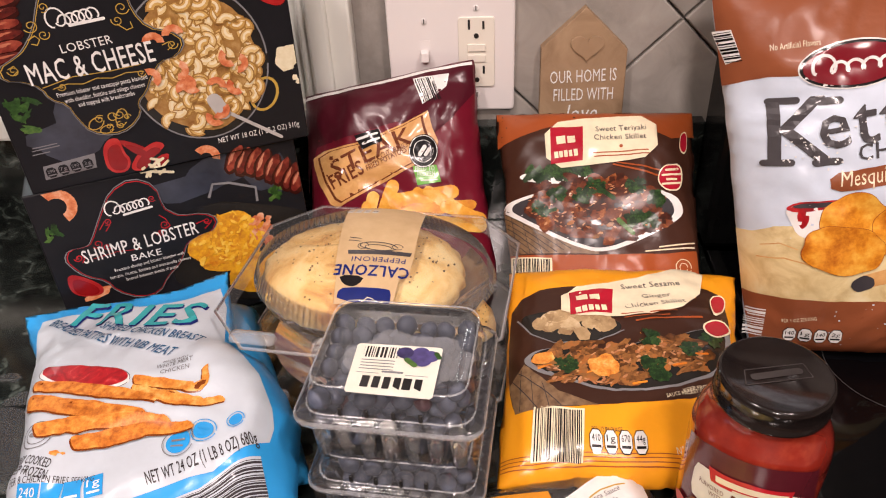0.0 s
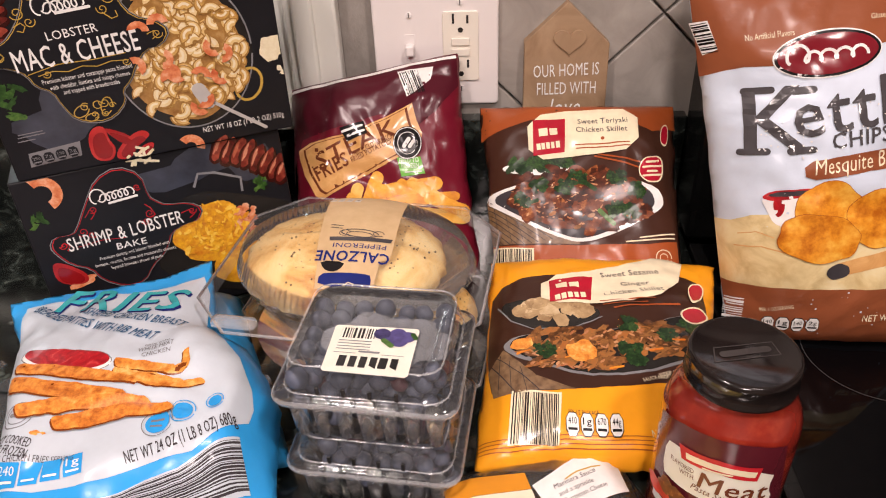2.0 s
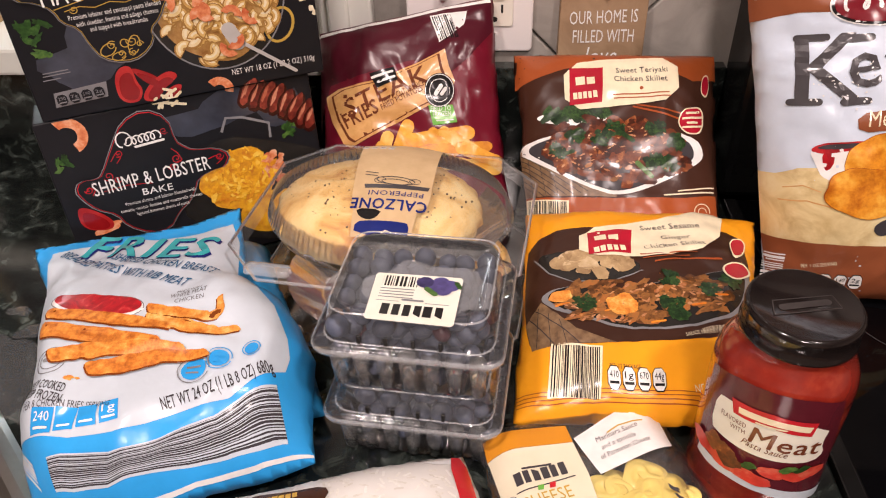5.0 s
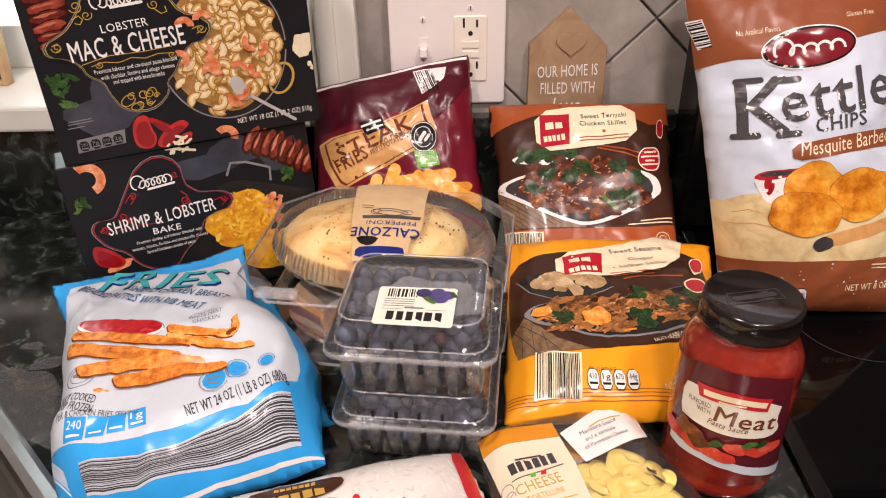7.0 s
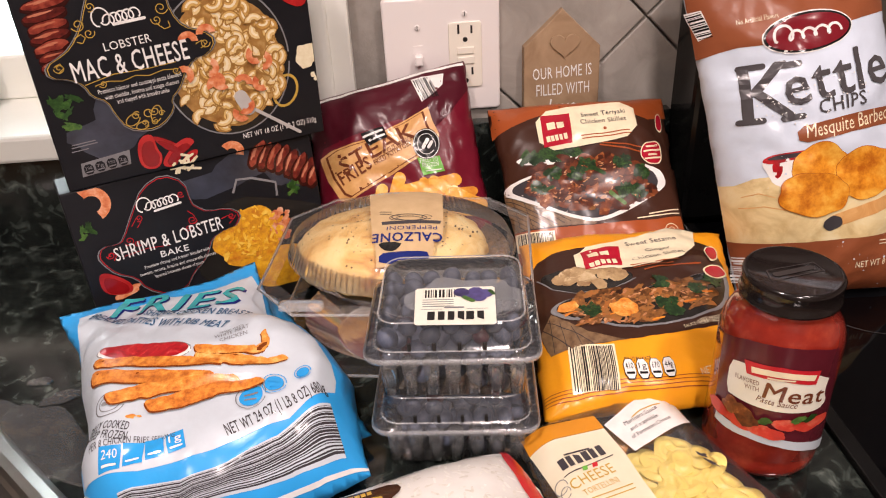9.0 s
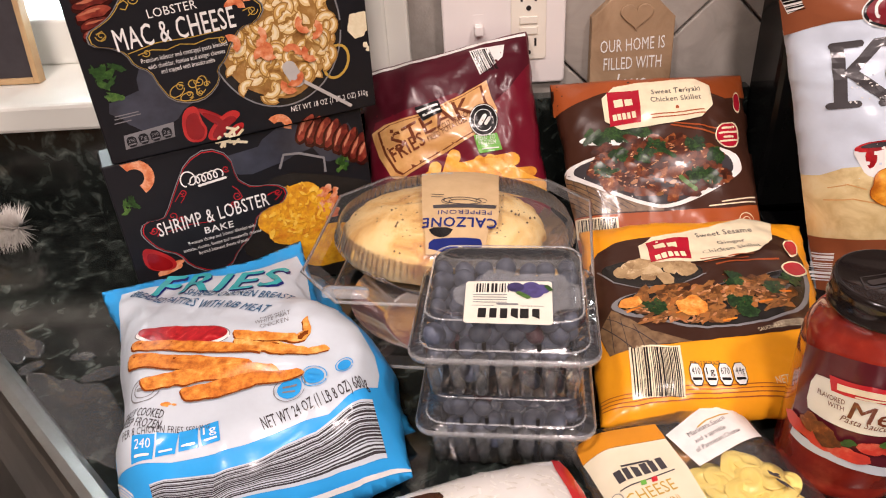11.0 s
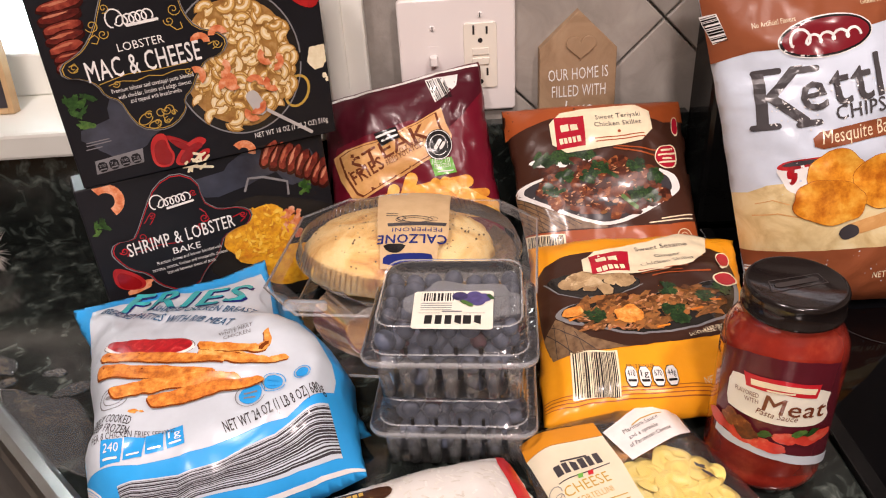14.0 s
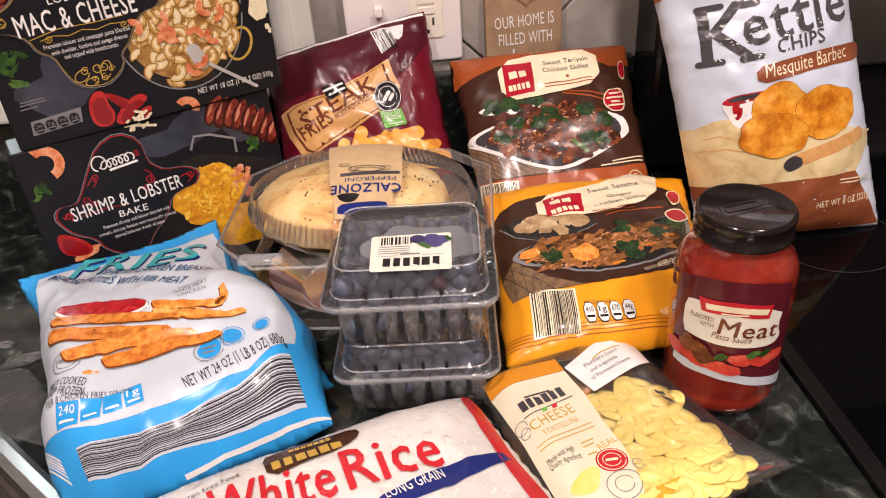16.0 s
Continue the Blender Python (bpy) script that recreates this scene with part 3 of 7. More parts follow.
def lumpy(cx, cy, a, b, turn=0.0, rough=0.18, n=22, seed=0.0, freq=1.6):
    """Outline of an uneven oval."""
    out = []
    c, s = math.cos(radians(turn)), math.sin(radians(turn))
    for i in range(n):
        q = 2 * math.pi * i / n
        k = 1 + rough * noise.noise(Vector((math.cos(q) * freq + seed * 3.1, math.sin(q) * freq, seed))) * 2
        x, y = a * k * math.cos(q), b * k * math.sin(q)
        out.append((cx + x * c - y * s, cy + x * s + y * c))
    return out


def elbow(cx, cy, r, w, start, sweep=150, n=8):
    """Outline of a bent tube, such as a piece of macaroni or a shrimp."""
    pts = []
    for k, rr in ((1, r + w / 2), (-1, r - w / 2)):
        for i in range(n)[::k]:
            a = radians(start + sweep * i / (n - 1))
            pts.append((cx + rr * math.cos(a), cy + rr * math.sin(a)))
    return pts


def within(rnd, cx, cy, a, b, turn=0.0):
    q, k = rnd.uniform(0, 2 * math.pi), math.sqrt(rnd.random())
    c, s = math.cos(radians(turn)), math.sin(radians(turn))
    x, y = a * k * math.cos(q), b * k * math.sin(q)
    return cx + x * c - y * s, cy + x * s + y * c


def bars(p0, p1, p2, n, seed=0, keep=1.0):
    """Barcode bars: they start along the edge p0-p1 and run along p0-p2."""
    rnd = random.Random(seed)
    p0, p1, p2 = Vector(p0), Vector(p1), Vector(p2)
    out, t = [], 0.0
    while t < 1:
        w = rnd.choice((0.35, 0.5, 0.8, 1.1)) / n
        a, b = p0 + (p1 - p0) * t, p0 + (p1 - p0) * min(1, t + w)
        out.append([tuple(a), tuple(b), tuple(b + (p2 - p0)), tuple(a + (p2 - p0))])
        t += w + rnd.choice((0.4, 0.6, 1.0)) / n
    return out


def about(outline, k):
    cx, cy = sum(p[0] for p in outline) / len(outline), sum(p[1] for p in outline) / len(outline)
    return [(cx + (x - cx) * k, cy + (y - cy) * k) for x, y in outline]


def soft(outline, rounds=2):
    """Cut the corners of an outline so that it runs in curves."""
    for _ in range(rounds):
        out = []
        for (ax, ay), (bx, by) in zip(outline, outline[1:] + outline[:1]):
            out += [(ax * 0.75 + bx * 0.25, ay * 0.75 + by * 0.25), (ax * 0.25 + bx * 0.75, ay * 0.25 + by * 0.75)]
        outline = out
    return outline


def ribbon(points, w):
    """Outline of a thin line along points."""
    pts = [Vector(p) for p in points]
    left, right = [], []
    for i, p in enumerate(pts):
        d = (pts[min(i + 1, len(pts) - 1)] - pts[max(i - 1, 0)]).normalized()
        s = Vector((-d.y, d.x)) * w / 2
        left.append(tuple(p + s))
        right.append(tuple(p - s))
    return left + right[::-1]


def script(p, q, height, w, waves=5):
    """A looping pen line from p to q, standing in for a brand's script."""
    p, q = Vector(p), Vector(q)
    d = q - p
    n = Vector((-d.y, d.x)).normalized()
    e = d.normalized()
    pts = []
    for i in range(waves * 14 + 1):
        t = i / (waves * 14)
        a, r = t * waves * 2 * math.pi, height / 2 * (1.0 if t < 0.2 else 0.55)
        pts.append(tuple(p + d * t - e * (r * 0.75 * math.sin(a)) + n * (r * (1 - math.cos(a)))))
    return [ribbon(pts[i:i + 4], w) for i in range(0, len(pts) - 3, 3)]


def blocks(p, q, height, n, seed=0):
    """A row of plain upright blocks from p to q, standing in for a brand's name."""
    rnd = random.Random(seed)
    p, q = Vector(p), Vector(q)
    d = (q - p) / n
    s = Vector((-d.y, d.x)).normalized()
    out = []
    for i in range(n):
        a, b = p + d * (i + .06), p + d * (i + .90)
        k = height * rnd.uniform(.85, 1.0)
        b = p + d * (i + rnd.uniform(.72, .9))
        cutoff = s * k * rnd.choice((0, 0, .25))
        out.append([tuple(a), tuple(b), tuple(b + s * k - cutoff), tuple(a + s * k)])
    return out


I_WHITE = ink("ink_white", (0.82, 0.81, 0.78))
I_CREAM = ink("ink_cream", (0.84, 0.74, 0.52))
I_BLACK = ink("ink_black", (0.012, 0.011, 0.012))
I_GREY = ink("ink_grey", (0.22, 0.22, 0.23))
I_CHAR = ink("ink_charcoal", (0.055, 0.05, 0.055))
I_GOLD = ink("ink_gold", (0.55, 0.36, 0.07))
I_RED = ink("ink_red", (0.55, 0.02, 0.03))
I_LOGO = ink("ink_crimson", (0.42, 0.012, 0.03))
I_NAVY = ink("ink_navy", (0.015, 0.025, 0.16))
I_BROWN = ink("ink_brown", (0.16, 0.045, 0.02))
I_TEAL = ink("ink_teal", (0.05, 0.42, 0.45))
I_BLUE = ink("ink_blue", (0.03, 0.33, 0.75))
I_GREEN = ink("ink_green", (0.16, 0.45, 0.07))
I_ORANGE = film("ink_orange", (0.9, 0.40, 0.02))
I_RUST = film("ink_rust", (0.35, 0.078, 0.020))
I_PANEL = film("white_panel", (0.57, 0.63, 0.69))
MAC = islands("macaroni", [(0.05, (0.46, 0.24, 0.05)), (0.35, (0.64, 0.41, 0.13)), (0.7, (0.74, 0.55, 0.25)), (0.95, (0.80, 0.67, 0.42))], scale=260, mix=0.3)
PAN = ink("pan_dark", (0.02, 0.018, 0.016))
CHEESE = islands("melted_cheese", [(0.1, (0.55, 0.2, 0.02)), (0.45, (0.82, 0.42, 0.02)), (0.8, (0.9, 0.6, 0.08))], scale=160)
SHRIMP = islands("shrimp", [(0.1, (0.5, 0.09, 0.03)), (0.5, (0.7, 0.24, 0.10)), (0.9, (0.82, 0.5, 0.33))], scale=150, mix=0.7)
LOBSTER = islands("lobster_red", [(0.1, (0.04, 0.005, 0.005)), (0.5, (0.16, 0.018, 0.012)), (0.9, (0.36, 0.07, 0.04))], scale=150, mix=0.6)
CLAW = islands("claw_red", [(0.1, (0.22, 0.004, 0.006)), (0.6, (0.45, 0.02, 0.02)), (0.95, (0.55, 0.05, 0.04))], scale=60)
LEAF = islands("leaf_green", [(0.1, (0.008, 0.025, 0.006)), (0.5, (0.025, 0.08, 0.014)), (0.9, (0.10, 0.2, 0.04))])
CLOTH = mottled("dark_cloth_print", [(0.3, (0.014, 0.017, 0.028)), (0.7, (0.050, 0.058, 0.085))], 30, 0.35, 4, coat=0.2)
PALE = islands("pale_cheese", [(0.1, (0.7, 0.6, 0.36)), (0.9, (0.88, 0.82, 0.62))])
MEATY = islands("glazed_chicken", [(0.05, (0.012, 0.004, 0.002)), (0.4, (0.07, 0.015, 0.006)), (0.75, (0.19, 0.045, 0.012)), (0.97, (0.5, 0.2, 0.06))], scale=150)
STIR = islands("stir_fry", [(0.05, (0.03, 0.010, 0.004)), (0.35, (0.12, 0.045, 0.012)), (0.65, (0.30, 0.13, 0.038)), (0.85, (0.38, 0.12, 0.025)), (0.98, (0.62, 0.38, 0.15))], scale=150)
BROCCOLI = islands("broccoli", [(0.1, (0.005, 0.014, 0.005)), (0.5, (0.013, 0.038, 0.011)), (0.9, (0.05, 0.11, 0.026))], scale=500, mix=0.6)
CHICKEN = islands("breaded_chicken", [(0.05, (0.34, 0.08, 0.010)), (0.35, (0.58, 0.18, 0.025)), (0.65, (0.74, 0.31, 0.055)), (0.95, (0.86, 0.50, 0.16))], scale=170, mix=0.75)
FRENCH = islands("french_fries", [(0.1, (0.55, 0.18, 0.02)), (0.5, (0.78, 0.38, 0.05)), (0.9, (0.88, 0.6, 0.18))], scale=70)
CRISP = islands("kettle_crisp", [(0.1, (0.42, 0.11, 0.006)), (0.45, (0.70, 0.27, 0.02)), (0.9, (0.86, 0.5, 0.08))], scale=60, mix=0.85)
KETCHUP = mottled("ketchup_print", [(0.3, (0.22, 0.005, 0.01)), (0.6, (0.5, 0.012, 0.02)), (0.75, (0.65, 0.12, 0.1))], 60, 0.3, 4, coat=0.3, distort=2)
STRAW = mottled("straw_mat_print", [(0.3, (0.10, 0.052, 0.024)), (0.7, (0.26, 0.16, 0.08))], 160, 0.4, 4, coat=0.2)
TABLE = mottled("table_print", [(0.3, (0.55, 0.4, 0.18)), (0.5, (0.72, 0.58, 0.3)), (0.7, (0.78, 0.68, 0.42))], 26, 0.35, 5, coat=0.2, distort=1.5)
KRAFT = mottled("kraft_plaque", [(0.3, (0.55, 0.27, 0.08)), (0.7, (0.72, 0.42, 0.16))], 40, 0.35, 5, coat=0.3, distort=2)
LABEL = mottled("paper_label", [(0.3, (0.76, 0.74, 0.62)), (0.7, (0.84, 0.82, 0.72))], 40, 0.45, 3)


def badge(s, t, outline, rim):
    s.flat("badge_edge", [soft(outline, 1)], I_GREY, t, 0.0018)
    s.flat("badge_gap", [about(soft(outline, 1), 0.985)], CARD, t, 0.0019)
    s.flat("badge_line", [about(soft(outline, 1), 0.972)], rim, t, 0.0020)
    s.flat("badge", [about(soft(outline, 1), 0.96)], CARD, t, 0.0022, "black plaque with ornate outline")


def icons(s, t, a, b, height, words, back=None, front=None, gap=0.18):
    """A row of rounded nutrition icons from a to b along its lower edge."""
    a, b = Vector(a), Vector(b)
    d = (b - a) / len(words)
    n = Vector((-d.y, d.x)).normalized() * height
    for i, w in enumerate(words):
        p = a + d * (i + gap / 2)
        q = a + d * (i + 1 - gap / 2)
        o = soft([tuple(p), tuple(q), tuple(q + n), tuple(p + n)], 1)
        s.flat("icon", [about(o, 1.10)], front or I_BLACK, t, 0.0012)
        s.flat("icon_face", [o], back or I_WHITE, t, 0.0015)
        if w:
            s.text(w, p + n * 0.48 + d * 0.12, q + n * 0.48 - d * 0.12, height * 0.32, front or I_BLACK, t, 0.0018)
        s.flat("icon_text", [[tuple(p + n * 0.2 + d * 0.1), tuple(q + n * 0.2 - d * 0.1), tuple(q + n * 0.32 - d * 0.1), tuple(p + n * 0.32 + d * 0.1)]], front or I_BLACK, t, 0.0018)


def curl(x, y, r, start, hand=1, w=.0006):
    """A small scroll that winds inwards."""
    return ribbon([(x + r * (1 - i / 22) * math.cos(radians(start + hand * 26 * i)), y + r * (1 - i / 22) * math.sin(radians(start + hand * 26 * i))) for i in range(20)], w)


def segment(x, y, a, b, turn, seed):
    """One ring of a lobster's tail: its shade, shell and gleam."""
    return lumpy(x, y, a, b, turn, .10, 24, seed), lumpy(x, y + b * .25, a * .93, b * .62, turn, .10, 24, seed), lumpy(x - a * .15, y + b * .45, a * .55, b * .16, turn, .35, 16, seed)


def tail(s, t, rings, lift):
    sets = [segment(*r, seed=i + .5) for i, r in enumerate(rings)]
    for k, (name, m) in enumerate((("tail_shade", SHELL_DARK), ("lobster_tail_print", LOBSTER), ("tail_gleam", SHELL_LIGHT))):
        s.flat(name, [q[k] for q in sets], m, t, lift + .00001 * k, rise=0.00003)


SHELL_DARK = ink("shell_shade", (0.035, 0.006, 0.005))
SHELL_DARK_RED = ink("claw_shade", (0.26, 0.008, 0.010))
SHELL_LIGHT = islands("shell_gleam", [(0.1, (0.40, 0.10, 0.05)), (0.9, (0.60, 0.26, 0.16))])


# upper carton: macaroni in a pan
s, t = BAGS["box1"]
rnd = random.Random(11)
s.flat("cloth_print", [lumpy(*(-0.0654, -0.0558), .030, .022, 20, .3, seed=2)], CLOTH, t, 0.0002)
cx, cy = (0.0305, -0.0237)
s.flat("pan_print", [oval(cx, cy, .052, .060, 48)], PAN, t, 0.0003)
s.flat("pan_rim", [ribbon(oval(cx, cy, .0515, .0595, 48) , .0012)], I_GREY, t, 0.0004)
rx, ry = (0.0747, -0.0558)
s.flat("pan_handle", [ribbon(oval(rx, ry, .010, .0135, 24, -25) + oval(rx, ry, .010, .0135, 24, -25)[:1], .0022)], I_GOLD, t, 0.0004)
s.flat("sauce_print", [lumpy(cx, cy, .0455, .0535, 0, .04, 48, seed=4)], mottled("cheese_sauce", [(0.3, (0.22, 0.09, 0.02)), (0.55, (0.42, 0.23, 0.07)), (0.75, (0.58, 0.38, 0.15))], 90, 0.2, 6), t, 0.00045)
inner, outer = [], []
bright = []
for i in range(150):
    x, y = within(rnd, cx, cy, .044, .052)
    r, w, a, sw = rnd.uniform(.0038, .0056), rnd.uniform(.0052, .0068), rnd.uniform(0, 360), rnd.uniform(110, 190)
    outer.append(elbow(x, y, r, w * 1.22, a - 6, sw + 12))
    inner.append(elbow(x, y + .0003, r, w * .84, a, sw))
    bright.append(elbow(x, y + .0008, r, w * .30, a + 12, sw - 24))
s.flat("macaroni_shade", outer, ink("macaroni_edge", (0.36, 0.19, 0.05)), t, 0.0005, rise=0.000005)
s.flat("macaroni_print", inner, MAC, t, 0.0005025, "golden macaroni picture", rise=0.000005)
s.flat("macaroni_gleam", bright, ink("macaroni_light", (0.84, 0.73, 0.50)), t, 0.000504, rise=0.000005)
shapes = [elbow(*within(rnd, cx, cy, .040, .047), .0052, .0052, rnd.uniform(0, 360), 170) for i in range(13)]
s.flat("lobster_bit", shapes, SHRIMP, t, 0.00256, rise=0.000004)
s.flat("spoon_print", [soft(capsule((0.0360, -0.0525), (0.0411, -0.0644), .011)), capsule((0.0436, -0.0640), (0.0818, -0.0945), .0028)], ink("ink_silver", (0.5, 0.48, 0.46)), t, 0.00165)
tail(s, t, [(x, y, .0165 - .001 * i, .0060, 8) for i, (x, y) in enumerate([(-0.0872, 0.0400), (-0.0886, 0.0324), (-0.0894, 0.0246), (-0.0899, 0.0175), (-0.0905, 0.0103), (-0.0907, 0.0029), (-0.0910, -0.0037)])], 0.0005)
s.flat("claw_print", [soft([(0.0760, 0.0300), (0.0832, 0.0158), (0.1014, 0.0084), (0.1065, 0.0278)])], CLAW, t, 0.0005)
x, y = (0.0966, -0.0297)
s.flat("cheese_chunk_print", [lumpy(x, y, .0085, .0105, 0, .2, seed=5), lumpy(x + .004, y - .017, .002, .0025, 0, .2, seed=6), lumpy(x + .006, y - .021, .002, .002, 0, .2, seed=7)], PALE, t, 0.0005)
x, y = (-0.0951, -0.0375)
s.flat("parsley_print", [lumpy(x + rnd.uniform(-.008, .010), y + rnd.uniform(-.014, .010), .006, .0022, rnd.uniform(0, 180), .35, seed=i) for i in range(11)], LEAF, t, 0.0005, rise=0.00001)
badge(s, t, [(-0.1001, -0.0011), (-0.0871, 0.0047), (-0.0802, 0.0092), (-0.0700, 0.0213), (-0.0624, 0.0381), (-0.0534, 0.0550), (-0.0338, 0.0616), (-0.0128, 0.0558), (-0.0056, 0.0413), (-0.0038, 0.0237), (0.0036, 0.0106), (0.0182, 0.0055), (0.0263, -0.0030), (0.0189, -0.0133), (0.0066, -0.0146), (-0.0032, -0.0254), (-0.0091, -0.0362), (-0.0178, -0.0437), (-0.0170, -0.0524), (-0.0283, -0.0632), (-0.0412, -0.0654), (-0.0559, -0.0600), (-0.0620, -0.0473), (-0.0651, -0.0352), (-0.0750, -0.0295), (-0.0780, -0.0200), (-0.0865, -0.0135), (-0.0994, -0.0105)], I_GOLD)
s.flat("brand_mark", script((-0.0555, 0.0205), (-0.0277, 0.0234), .013, .0011, 6), I_WHITE, t, 0.0025)
s.flat("brand_bar", [capsule((-0.0461, 0.0206), (-0.0240, 0.0219), .0022)], I_WHITE, t, 0.0026)
s.text("LOBSTER", (-0.0567, 0.0024), (-0.0225, 0.0039), .0062, I_WHITE, t, 0.0025)
s.text("MAC & CHEESE", (-0.0822, -0.0165), (0.0023, -0.0138), .0152, I_WHITE, t, 0.0025, bold=0.012)
s.text("Premium lobster and cavatappi pasta blended", (-0.0690, -0.0281), (-0.0069, -0.0261), .0034, I_WHITE, t, 0.0025)
s.text("with cheddar, fontina and asiago cheeses", (-0.0654, -0.0333), (-0.0098, -0.0314), .0034, I_WHITE, t, 0.0025)
s.text("and topped with breadcrumbs", (-0.0575, -0.0378), (-0.0184, -0.0366), .0034, I_WHITE, t, 0.0025)
s.flat("gold_scroll", [ribbon([(-0.0748, 0.0148), (-0.0696, 0.0172), (-0.0673, 0.0143), (-0.0698, 0.0107), (-0.0733, 0.0121)], .0007), ribbon([(-0.0166, 0.0165), (-0.0115, 0.0114), (-0.0071, 0.0124), (-0.0078, 0.0168)], .0007), ribbon([(-0.0930, -0.0025), (-0.0887, -0.0008), (-0.0870, -0.0045), (-0.0909, -0.0071)], .0007), ribbon([(0.0089, -0.0034), (0.0141, -0.0017), (0.0159, -0.0056), (0.0120, -0.0075)], .0007), ribbon([(-0.0763, -0.0195), (-0.0551, -0.0151), (-0.0304, -0.0156), (-0.0087, -0.0144)], .0006)], I_GOLD, t, 0.0025)
s.flat("gold_scroll", [curl(-.0700, .0240, .0050, 200), curl(-.0640, .0170, .0040, 20, -1), curl(-.0110, .0270, .0050, -20, -1), curl(-.0160, .0190, .0040, 160), curl(-.0590, .0350, .0036, 240), curl(-.0180, .0420, .0036, -60, -1), curl(-.0900, -.0040, .0040, 180), curl(.0160, -.0040, .0040, 0, -1), curl(-.0640, -.0210, .0030, 200), curl(-.0100, -.0210, .0030, -20, -1), ribbon([(-.0700, -.0215), (-.0600, -.0195), (-.0500, -.0215), (-.0400, -.0190), (-.0300, -.0210), (-.0200, -.0188), (-.0080, -.0200)], .0006)], I_GOLD, t, 0.0025)
s.flat("gold_drawing", [curl(-.0470, -.0500, .0035, 40), curl(-.0330, -.0490, .0040, 160), curl(-.0420, -.0570, .0030, 260), curl(-.0340, -.0575, .0032, 80), curl(-.0280, -.0520, .0026, 0)], I_GOLD, t, 0.0026)
x, y = (-0.0400, -0.0528)
s.flat("gold_drawing", [ribbon(oval(x - .010, y, .006, .004, 14, 30), .0007), ribbon(oval(x + .008, y + .001, .004, .007, 14, -20), .0007), ribbon(oval(x + .002, y + .003, .003, .003, 12), .0007), ribbon(oval(x - .004, y - .006, .005, .003, 12, 10), .0007)], I_GOLD, t, 0.0025)
s.text("NET WT 18 OZ (1 LB 2 OZ) 510g", (0.0323, -0.0893), (0.0979, -0.0888), .0046, I_WHITE, t, 0.0010, bold=0.01)
s.flat("icon_panel", [[(-0.0952, -0.0792), (-0.0582, -0.0767), (-0.0598, -0.0886), (-0.0966, -0.0905)]], I_GREY, t, 0.0004)
icons(s, t, (-0.0949, -0.0890), (-0.0604, -0.0874), .0082, ["290", "7g", "590", "2g"], CARD, I_GREY)
s.flat("fine_print", [capsule((-0.0971, -0.0635), (-0.0805, -0.0630), .0008), capsule((-0.0977, -0.0657), (-0.0795, -0.0651), .0008), capsule((-0.0985, -0.0688), (-0.0870, -0.0684), .0008)], I_GREY, t, 0.0005)

# lower carton: shrimp and lobster bake
s, t = BAGS["box2"]
s.flat("cloth_print", [lumpy(*(0.0279, 0.0494), .045, .013, 6, .3, seed=2), lumpy(*(0.0827, 0.0400), .02, .02, 6, .3, seed=4)], CLOTH, t, 0.0002)
x, y = (-0.0773, 0.0577)
s.flat("shrimp_print", [elbow(x - .004, y - .004, .011, .0075, -70, 190, 14), elbow(*(0.0357, 0.0669), .008, .0065, -20, 150, 12), elbow(*(-0.0829, 0.0651), .010, .006, 30, 120, 12), lumpy(*(-0.0739, -0.0290), .012, .004, 15, .2, seed=3)], SHRIMP, t, 0.0004, rise=0.00002)
claws = [soft([(-0.0374, 0.0721), (-0.0371, 0.0903), (-0.0313, 0.0993), (-0.0225, 0.0991), (-0.0221, 0.0865), (-0.0185, 0.0788), (-0.0239, 0.0684)], 2), soft([(-0.0252, 0.0988), (-0.0102, 0.0904), (-0.0022, 0.0816), (-0.0077, 0.0780), (-0.0184, 0.0866)], 2), soft([(-0.0226, 0.0701), (-0.0140, 0.0826), (0.0020, 0.0913), (0.0097, 0.0845), (-0.0029, 0.0788), (-0.0104, 0.0668)], 2), soft([(-0.0073, 0.0680), (0.0006, 0.0779), (0.0111, 0.0782), (0.0026, 0.0664)], 2), soft([(-0.0934, -0.0068), (-0.0853, -0.0064), (-0.0684, -0.0222), (-0.0710, -0.0323), (-0.0930, -0.0264)])]
s.flat("claw_print", claws, CLAW, t, 0.0004, rise=0.00002)
s.flat("claw_shade", [[(x + (cx - x) * .25, y + (cy - y) * .25 - .0012) for x, y in o] for o in claws for cx, cy in [(sum(q[0] for q in o) / len(o), sum(q[1] for q in o) / len(o) - .002)]], SHELL_DARK_RED, t, 0.0005, rise=0.00002)
up, tu = BAGS["box1"]
up.flat("claw_print", [[(x - .0157, y - .167) for x, y in o] for o in claws], CLAW, tu, 0.0004, rise=0.00002)
up.flat("claw_shade", [[((x + (cx - x) * .25) - .0157, (y + (cy - y) * .25) - .1682) for x, y in o] for o in claws for cx, cy in [(sum(q[0] for q in o) / len(o), sum(q[1] for q in o) / len(o) - .002)]], SHELL_DARK_RED, tu, 0.0005, rise=0.00002)
up.flat("shrimp_print", [elbow(.0357 - .0157, .0669 - .167, .008, .0065, -20, 150, 12)], SHRIMP, tu, 0.0004)
tail(up, tu, [(x - .0157, y - .167, .0135, .0075, 58) for x, y in [(.0577, .0592), (.0648, .0559), (.0720, .0529)]], 0.0005)
up.flat("shredded_cheese_print", [capsule((-.0200 + rnd.uniform(-.012, .012), -.0985 + rnd.uniform(-.004, .008)), (-.0200 + rnd.uniform(-.012, .012), -.0985 + rnd.uniform(-.004, .008)), .0022) for k in range(9)], PALE, tu, 0.0007, rise=0.00001)
